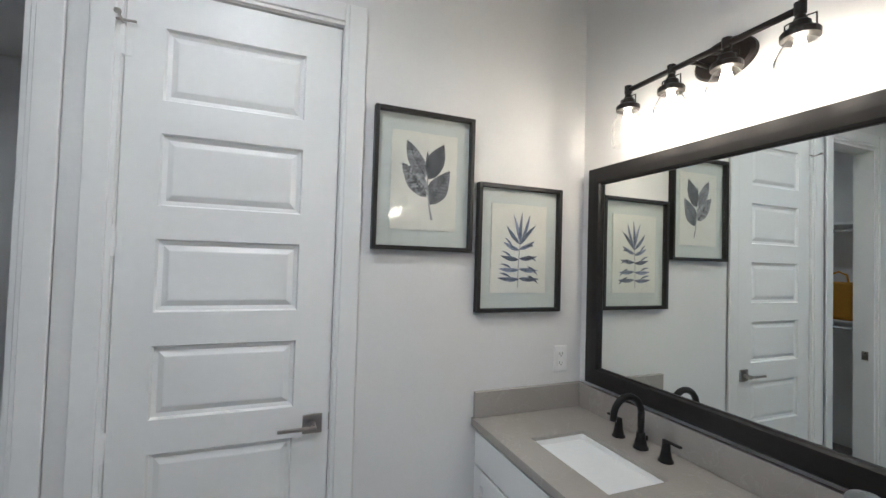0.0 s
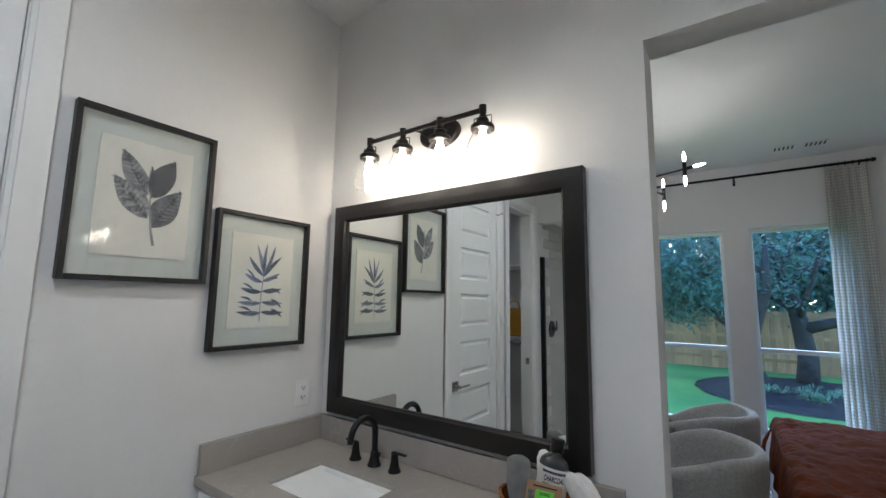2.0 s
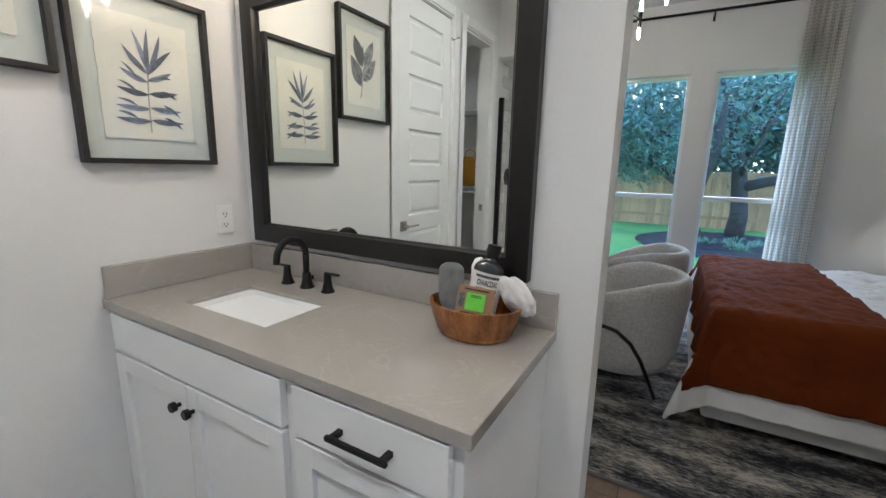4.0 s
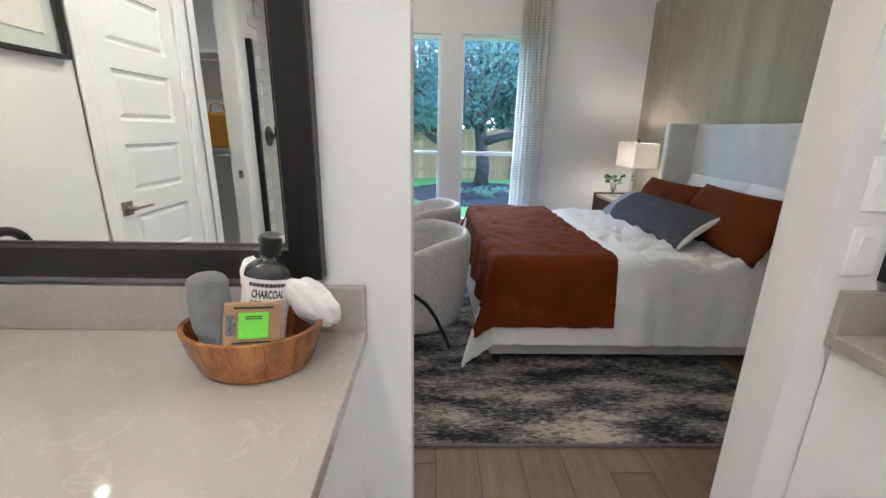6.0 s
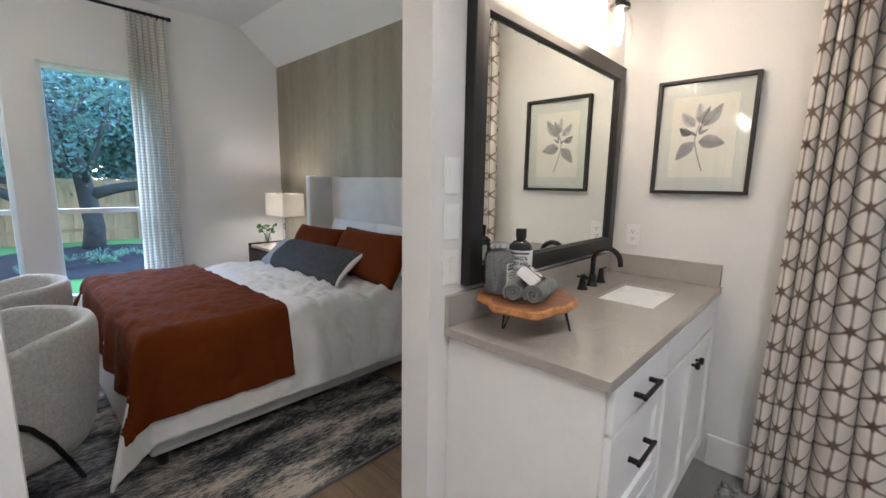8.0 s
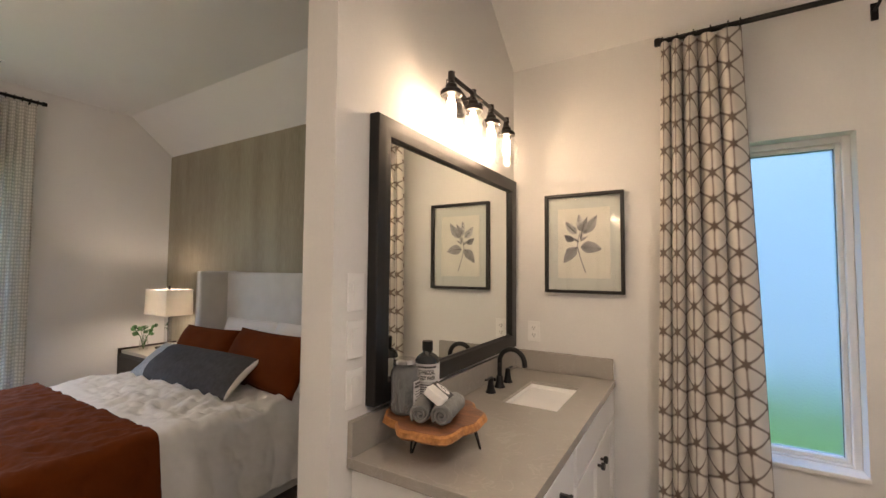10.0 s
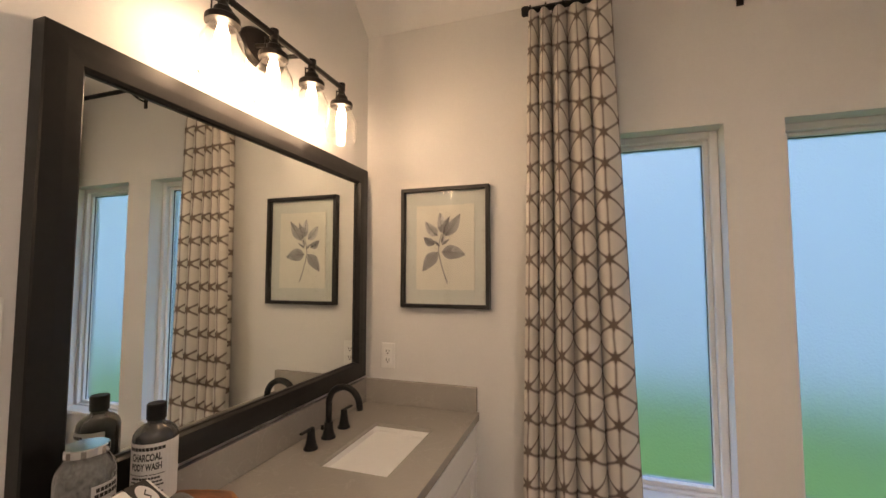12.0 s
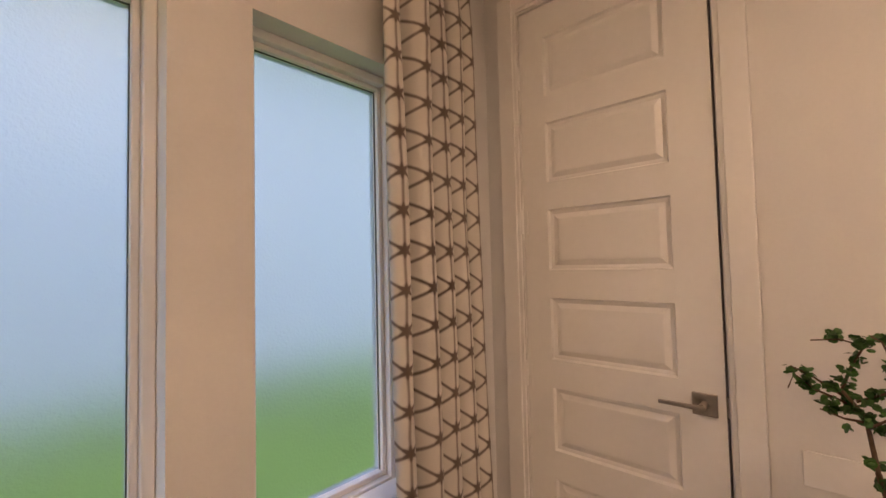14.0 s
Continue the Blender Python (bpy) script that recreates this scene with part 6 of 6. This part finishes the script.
def barrel_chair():
    c = thing("barrel_chair", label="grey boucle barrel chair on a bent black metal frame", category="chair", group="barrel chairs")
    R, n = 0.355, 60
    bm = bmesh.new()
    rows_ = []
    for k in range(n + 1):
        u = k / n
        a = radians(-90 + (u - 0.5) * 292)
        rim = 0.745 - 0.17 * max(0.0, abs(2 * u - 1) - 0.42) ** 1.3 * 1.9
        prof = []
        for r, z in ((0.66, 0.17), (0.80, 0.185), (0.89, 0.26), (0.955, 0.42), (1.0, 0.62), (1.005, -0.055), (0.992, -0.026), (0.962, -0.007), (0.92, 0.0), (0.875, -0.003), (0.835, -0.018), (0.812, -0.045), (0.80, 0.55), (0.78, 0.42), (0.70, 0.40)):
            zz = rim + z if z <= 0 else min(z, rim - 0.05)
            prof.append(bm.verts.new((R * r * math.cos(a), R * r * math.sin(a), zz)))
        rows_.append(prof)
    for p, q in zip(rows_, rows_[1:]):
        for k in range(len(p)):
            bm.faces.new((p[k], p[(k + 1) % len(p)], q[(k + 1) % len(p)], q[k]))
    bm.faces.new(rows_[0][::-1])
    bm.faces.new(rows_[-1])
    part("shell", bm, BOUCLE, c, smooth=True)
    bm = bmesh.new()
    lathe(bm, [(0.20, 0.172), (0.25, 0.19), (0.285, 0.30), (0.285, 0.40), (0.27, 0.44), (0.20, 0.455), (0.05, 0.46)], 36)
    part("seat", bm, BOUCLE, c, smooth=True)
    for k in (-1, 1):
        bm = bmesh.new()
        tube(bm, [(k * 0.17, -0.21, 0.011), (k * 0.25, -0.15, 0.16), (k * 0.315, -0.09, 0.30), (k * 0.352, -0.03, 0.40), (k * 0.366, 0.05, 0.47), (k * 0.368, 0.12, 0.49), (k * 0.352, 0.19, 0.46), (k * 0.315, 0.24, 0.34), (k * 0.25, 0.28, 0.18), (k * 0.17, 0.31, 0.011)], 0.011, 10)
        part("leg_frame", bm, BLACK, c, "bent black tube leg", smooth=True)
    return c


chair = barrel_chair()
chair.matrix_basis = pose(2.86, 0.455, 0.013, 0, 0, 10)
copy_thing(chair, pose(3.83, 0.455, 0.013, 0, 0, -8))

ch = thing("chandelier", (3.36, 0.80, 2.47), label="black branching chandelier with bare candle bulbs", category="chandelier")
bm = bmesh.new()
tube(bm, [(0, 0, -0.02), (0, 0, CBED - 2.47 - 0.001)], 0.008, 10)
part("stem", bm, BLACK, ch)
bm = bmesh.new()
lathe(bm, [(0.065, CBED - 2.47 - 0.03), (0.065, CBED - 2.47 - 0.002)], 24)
part("canopy", bm, BLACK, ch)
for k in range(6):
    a = radians(k * 60 - 90)
    tilt = 0.05 * (-1) ** k
    tip = Vector((0.36 * math.cos(a), 0.36 * math.sin(a), tilt))
    bm = bmesh.new()
    tube(bm, [(0, 0, 0), tip], 0.0075, 8)
    arm = part("arm", bm, BLACK, ch)
    for d in (Vector((0, 0, 1)), Vector((0, 0, -1)), tip.normalized()) if k % 2 == 0 else (Vector((0, 0, 1)), Vector((0, 0, -1))):
        bm = bmesh.new()
        tube(bm, [tip - d * 0.01, tip + d * 0.055], 0.0135, 12)
        part("socket", bm, BLACK, arm)
        bm = bmesh.new()
        p = tip + d * 0.055
        tube(bm, [p, p + d * 0.012, p + d * 0.030, p + d * 0.055, p + d * 0.075], [0.006, 0.009, 0.0110, 0.008, 0.003], 12)
        part("bulb", bm, CANDLE, arm, "glowing candle bulb", smooth=True)
for y in (-0.27, -0.50):
    v = thing("ceiling_vent", (4.90, y, CBED), label="white slotted ceiling air vent", category="vent", group="ceiling vents")
    bevelled(part("frame", boxes((-0.06, -0.09, -0.008, 0.06, 0.09, 0.0)), TRIM, v), 0.002)
    for k in range(5):
        part("slot", boxes((-0.045, -0.07 + 0.032 * k, -0.0105, 0.045, -0.056 + 0.032 * k, -0.0082)), SLOT, v)
BR_X, BR_Z = XWIN - 0.11, 2.885
rod = thing("curtain_rod", (BR_X, 0.17, BR_Z), label="black metal curtain rod with wall brackets above the windows", category="curtain rod", group="curtain rods")
bm = bmesh.new()
tube(bm, [(0, -1.08, 0), (0, 1.08, 0)], 0.0135, 12)
part("pole", bm, BLACK, rod, smooth=True)
for k in (-1, 1):
    bm = bmesh.new()
    tube(bm, [(0, k * 1.08, 0), (0, k * 1.085, 0), (0, k * 1.11, 0)], [0.018, 0.020, 0.016], 14)
    part("finial", bm, BLACK, rod)
for y in (-1.0, -0.04, 1.0):
    bm = bmesh.new()
    tube(bm, [(0.11, y, -0.03), (0.02, y, -0.03), (0, y, -0.012)], 0.006, 8)
    box(bm, 0.103, y - 0.011, -0.07, 0.11, y + 0.011, 0.0)
    part("bracket", bm, BLACK, rod)
drape("sheer_curtain", (-0.585, -0.885), (-0.555, -0.905), XWIN - 0.10, BR_Z - 0.024, 0.02, 6, 0.034, SHEER, "cream dotted sheer pleated curtain", "sheer curtains", "y", 1.0, (BR_X, BR_Z), 4)
drape("sheer_curtain", (0.90, 1.22), (0.88, 1.24), XWIN - 0.10, BR_Z - 0.024, 0.02, 6, 0.034, SHEER, "cream dotted sheer pleated curtain", "sheer curtains", "y", 1.0, (BR_X, BR_Z), 9)

# ---- garden ----
GZ = -0.35
bm = bmesh.new()
g = 600
bm.faces.new([bm.verts.new(p) for p in ((-g, -g, GZ), (g, -g, GZ), (g, g, GZ), (-g, g, GZ))])
tagged(part("ground", bm, GRASS), "mown green lawn", "lawn", kind="structure")
bed_ = tagged(part("planting_bed", sheet(30, 30, lambda u, v: (11.9 + (u - 0.5) * 4.6 * math.sqrt(max(0.02, 1 - (2 * v - 1) ** 2)), -1.0 + (v - 0.5) * 4.2, GZ + 0.012 + 0.16 * (1 - (2 * u - 1) ** 2) * (1 - (2 * v - 1) ** 2) + 0.03 * wobble((u * 9, v * 9, 0), 2))), MULCH), "dark bark mulch bed under the oak", "garden bed", kind="structure")
fence = thing("garden_fence", (15.2, 0, GZ), label="tall weathered cedar privacy fence behind the lawn", category="fence")
bm = bmesh.new()
box(bm, -0.010, -0.068, 0.02, 0.010, 0.068, 1.72)
picket = part("picket", bm, CEDAR, fence)
picket.location.y = -8.0
for k in range(1, 118):
    o = picket.copy()
    scene.collection.objects.link(o)
    random.seed(k)
    o.location = (random.uniform(-0.004, 0.004), -8.0 + 0.142 * k, random.uniform(-0.012, 0.012))
for z in (0.30, 0.95, 1.55):
    part("rail", boxes((-0.055, -8.1, z, -0.0145, 8.7, z + 0.09)), CEDAR, fence)
bm = bmesh.new()
box(bm, -0.15, -0.05, 0, -0.0555, 0.05, 1.75)
post = part("post", bm, CEDAR, fence)
for k in range(-3, 4):
    o = post if k == 0 else post.copy()
    if k:
        scene.collection.objects.link(o)
    o.location.y = 2.4 * k


def oak(at, seed, trunk, limbs, clumps, spread_, leaf, label, per=70, low=1.7, lean=0.0):
    """A live oak: crooked tapering trunk and limbs, a crown of many small leaves."""
    t = thing("oak_tree", at, label=label, category="tree", group="garden oaks")
    random.seed(seed)
    wood = bmesh.new()
    tube(wood, trunk, [0.23, 0.19, 0.17, 0.15, 0.11, 0.05][:len(trunk)], 12)
    tips = []
    for base, way, length, r in limbs:
        p = Vector(base)
        d = Vector(way).normalized()
        pts, rad = [p], [r]
        for k in range(6):
            d = (d + Vector((random.uniform(-0.35, 0.35), random.uniform(-0.35, 0.35), random.uniform(-0.18, 0.28)))).normalized()
            p = p + d * length / 6
            pts.append(p)
            rad.append(r * (1 - (k + 1) / 6.6))
            if k > 1:
                tips.append(p)
                q = p + Vector((random.uniform(-1, 1), random.uniform(-1, 1), random.uniform(-0.3, 0.8))).normalized() * length * 0.3
                tube(wood, [p, (p + q) / 2 + Vector((0, 0, 0.08)), q], [r * 0.3, r * 0.2, 0.008], 6)
                tips += [q, (p + q) / 2]
        tube(wood, pts, rad, 10)
    part("trunk", wood, BARK, t, smooth=True)
    verts, faces = [], []
    for _ in range(clumps):
        if random.random() < 0.72 and tips:
            c = random.choice(tips) + Vector((random.gauss(0, 0.45), random.gauss(0, 0.45), random.gauss(0, 0.3)))
        else:
            c = Vector((random.uniform(-0.2, 1.4) * spread_[0], random.uniform(-1, 1) * spread_[1] + lean, low + random.random() ** 0.8 * spread_[2]))
        if c.z < low - 0.5:
            continue
        for _ in range(per):
            p = c + Vector((random.gauss(0, 0.22), random.gauss(0, 0.22), random.gauss(0, 0.15)))
            u = Vector((random.gauss(0, 1), random.gauss(0, 1), random.gauss(0, 1))).normalized()
            w = u.orthogonal().normalized()
            s = leaf * random.uniform(0.6, 1.2)
            n = len(verts)
            verts += [p - u * s, p + w * s * 0.45, p + u * s, p - w * s * 0.45]
            faces.append((n, n + 1, n + 2, n + 3))
    me = bpy.data.meshes.new("crown")
    me.from_pydata([tuple(v) for v in verts], [], faces)
    me.materials.append(OAKLEAF)
    o = new("crown", me)
    o.parent = t
    tagged(o, "dense small dark green leaves", kind="stuff")
    return t


oak((12.5, -1.02, GZ), 3, [(0, 0, 0), (-0.05, -0.05, 0.7), (0.0, 0.02, 1.35), (-0.08, 0.10, 1.9), (0.05, 0.30, 2.7), (0.2, 0.5, 3.6)],
    [((0, 0.0, 1.35), (-0.1, -1, 0.35), 3.0, 0.14), ((-0.05, 0.08, 1.8), (0.2, 1, 0.8), 2.6, 0.10), ((0.03, 0.2, 2.4), (0.2, -0.8, 0.7), 2.6, 0.10), ((-0.05, 0.05, 1.6), (-1, 0.2, 0.9), 2.2, 0.07), ((0.2, 0.5, 3.4), (0, 0.4, 1), 2.0, 0.06), ((0.1, 0.3, 2.9), (0.6, -0.4, 0.8), 2.4, 0.08)],
    90, (2.2, 3.4, 3.4), 0.062, "gnarled live oak with twisted limbs in a mulch bed", 60, 2.9)
oak((11.5, -0.25, GZ), 5, [(0, 0, 0), (0.04, 0.22, 0.45), (0.0, 0.30, 0.95), (0.0, 0.12, 1.5), (-0.1, -0.1, 2.2), (-0.2, -0.15, 3.2)],
    [((0.0, 0.25, 1.25), (0.1, 1, 0.5), 2.6, 0.10), ((0, 0.1, 1.6), (-0.3, 1, 0.25), 2.8, 0.08), ((-0.1, -0.1, 2.2), (-0.5, 0.9, 0.5), 2.4, 0.07), ((-0.1, -0.1, 2.6), (0.3, 1.0, 0.7), 3.0, 0.07)],
    380, (2.0, 3.2, 2.8), 0.062, "leaning slender live oak with a low spreading crown", 60, 1.9, 2.2)
for k, (x, y, s) in enumerate(((18.5, 3.2, 7), (18.0, -3.5, 9), (20.5, 0.2, 12), (19.5, 7.5, 15), (19.0, -8.0, 18), (18.4, -1.5, 23), (18.8, -5.6, 29))):
    oak((x, y, GZ), s, [(0, 0, 0), (0.1, 0.1, 1.5), (0.0, 0.2, 2.8), (0.1, 0.0, 4.0), (0, 0, 5.2)],
        [((0.05, 0.1, 1.8), (math.cos(a), math.sin(a), 0.6), 3.4, 0.13) for a in (0.3, 1.6, 2.9, 4.2, 5.4)] + [((0, 0.1, 3.2), (math.cos(a), math.sin(a), 0.9), 2.8, 0.1) for a in (0.9, 2.4, 3.9, 5.0)],
        360, (3.4, 3.6, 5.2), 0.13, "broad live oak beyond the garden fence", 44, 0.9)
random.seed(44)
hd = thing("shrub_row", (16.6, 0, GZ), label="tall dark green shrubs growing behind the fence", category="hedge")
verts, faces = [], []
for _ in range(1150):
    c = Vector((random.uniform(-0.5, 0.9), random.uniform(-9, 9), 0.5 + 4.0 * random.random() ** 0.85))
    for _ in range(40):
        p = c + Vector((random.gauss(0, 0.28), random.gauss(0, 0.28), random.gauss(0, 0.22)))
        u = Vector((random.gauss(0, 1), random.gauss(0, 1), random.gauss(0, 1))).normalized()
        q = u.orthogonal().normalized()
        a, n = random.uniform(0.05, 0.10), len(verts)
        verts += [tuple(p - u * a), tuple(p + q * a * 0.5), tuple(p + u * a), tuple(p - q * a * 0.5)]
        faces.append((n, n + 1, n + 2, n + 3))
me = bpy.data.meshes.new("foliage")
me.from_pydata(verts, [], faces)
me.materials.append(OAKLEAF)
o = new("foliage", me)
o.parent = hd
tagged(o, "dense dark green leaves", kind="stuff")
for y in range(-8, 9, 2):
    bm = bmesh.new()
    tube(bm, [(0, y, 0), (0.1, y + 0.1, 0.9), (0.0, y - 0.05, 2.2)], [0.05, 0.04, 0.015], 7)
    part("stem", bm, BARK, hd)
random.seed(33)
for k in range(14):
    y, x = random.uniform(-2.4, 0.4), random.uniform(10.3, 11.8)
    pl = thing("garden_tuft", (x, y, GZ + 0.03), label="low spiky green bedding plant in dark mulch", category="plant", group="bedding plants")
    bm = bmesh.new()
    for _ in range(40):
        a, r, h = random.uniform(0, 6.28), random.uniform(0.14, 0.32), random.uniform(0.08, 0.24)
        d, s = Vector((math.cos(a), math.sin(a), 0)), Vector((-math.sin(a), math.cos(a), 0)) * 0.012
        bm.faces.new([bm.verts.new(p) for p in (-s, s, d * r * 0.6 + s * 0.8 + Vector((0, 0, h)), d * r * 0.6 - s * 0.8 + Vector((0, 0, h)))])
        bm.faces.new([bm.verts.new(p) for p in (d * r * 0.6 - s * 0.8 + Vector((0, 0, h)), d * r * 0.6 + s * 0.8 + Vector((0, 0, h)), d * r + Vector((0, 0, h * 0.75)))])
    part("blades", bm, TUFTGREEN, pl)
nb = thing("neighbour_house", (-2, -9.2, GZ), label="pale sided two-storey house beyond the side lawn", category="house")
part("wall", boxes((-11, -6, 0, 9, 0, 5.6)), FARSTONE, nb)
part("fascia", boxes((-11.5, 0.0, 5.6, 9.5, 0.5, 5.8)), TRIM, nb)
bm = bmesh.new()
skin(bm, [[bm.verts.new((x, y, z)) for y, z in ((0.55, 5.81), (-3.0, 8.2), (-6.55, 5.81))] for x in (-11.6, 9.6)])
part("roof", bm, SHINGLE, nb)
eave = tagged(part("eave", boxes((XW - 0.6, YS - 0.75, 2.52, 6.2, YS - 0.171, 2.66), (XWIN + 0.171, YS - 0.17, 2.52, XWIN + 0.75, 3.4, 2.66)), TRIM), kind="structure")

# ---- floor tiles, planks and shower tiles ----
bm = bmesh.new()
box(bm, 0, 0, -0.006, 0.598, 0.298, 0.0)
tile = part("tile", bm, TILE, floor)
bm = bmesh.new()
box(bm, 0, 0, -0.004, 1.196, 0.177, 0.0)
plank = part("plank", bm, PLANK, floor_bed)


def lay(piece, x, y, z=0.0):
    o = piece.copy()
    scene.collection.objects.link(o)
    o.location = (x, y, z)


first = True
for r in range(13):
    for c in range(-1, 5):
        x, y = XW - 0.06 + 0.601 * c - (0.3 if r % 2 else 0), YS + 0.301 * r
        if x > XE + 0.06 - 0.601 or x < XW - 0.75:
            continue
        if first:
            tile.location, first = (x, y, 0), False
        else:
            lay(tile, x, y)
bm = bmesh.new()
box(bm, 0, 0, -0.006, 0.298, 0.298, 0.0)
short = part("tile", bm, TILE, floor)
short.location = (XE + 0.06 - 0.30, YS + 0.301 * 12, 0)
for r in range(12):
    for x in (XE + 0.06 - 0.601, XE + 0.06 - 0.30):
        lay(short, x, YS + 0.301 * r, 0.0004)
first = True
for r in range(29):
    for c in range(-1, 4):
        x, y = XE + 0.068 + 1.2 * c - (r * 0.47) % 1.2 + 0.6, YACC + 0.18 * r
        if x > XWIN - 1.1:
            continue
        if x < XE + 0.066:
            continue
        if first:
            plank.location, first = (x, y, 0), False
        else:
            lay(plank, x, y)
for r in range(29):
    x0 = XE + 0.068
    ends = sorted(XE + 0.068 + 1.2 * c - (r * 0.47) % 1.2 + 0.6 for c in range(-1, 4))
    nxt = next(e for e in ends if e >= XE + 0.066)
    if nxt - x0 > 0.03:
        bm = bmesh.new()
        box(bm, 0, 0, -0.004, nxt - x0 - 0.004, 0.177, 0.0)
        o = part("plank", bm, PLANK, floor_bed)
        o.location = (x0, YACC + 0.18 * r, 0)
bm = bmesh.new()
box(bm, 0, -0.008, 0, 0.298, 0.0, 0.098)
st = part("tile", bm, SUBWAY, bpy.data.objects["wall_north"])
st.location = (XW - 0.125 - 0.30, YN - 0.0005, 0.0)
for r in range(24):
    for c in range(3):
        if r or c:
            lay(st, XW - 0.125 - 0.30 * (c + 1) + (0.15 if r % 2 else 0) - 0.15, YN - 0.0005, 0.1 * r)
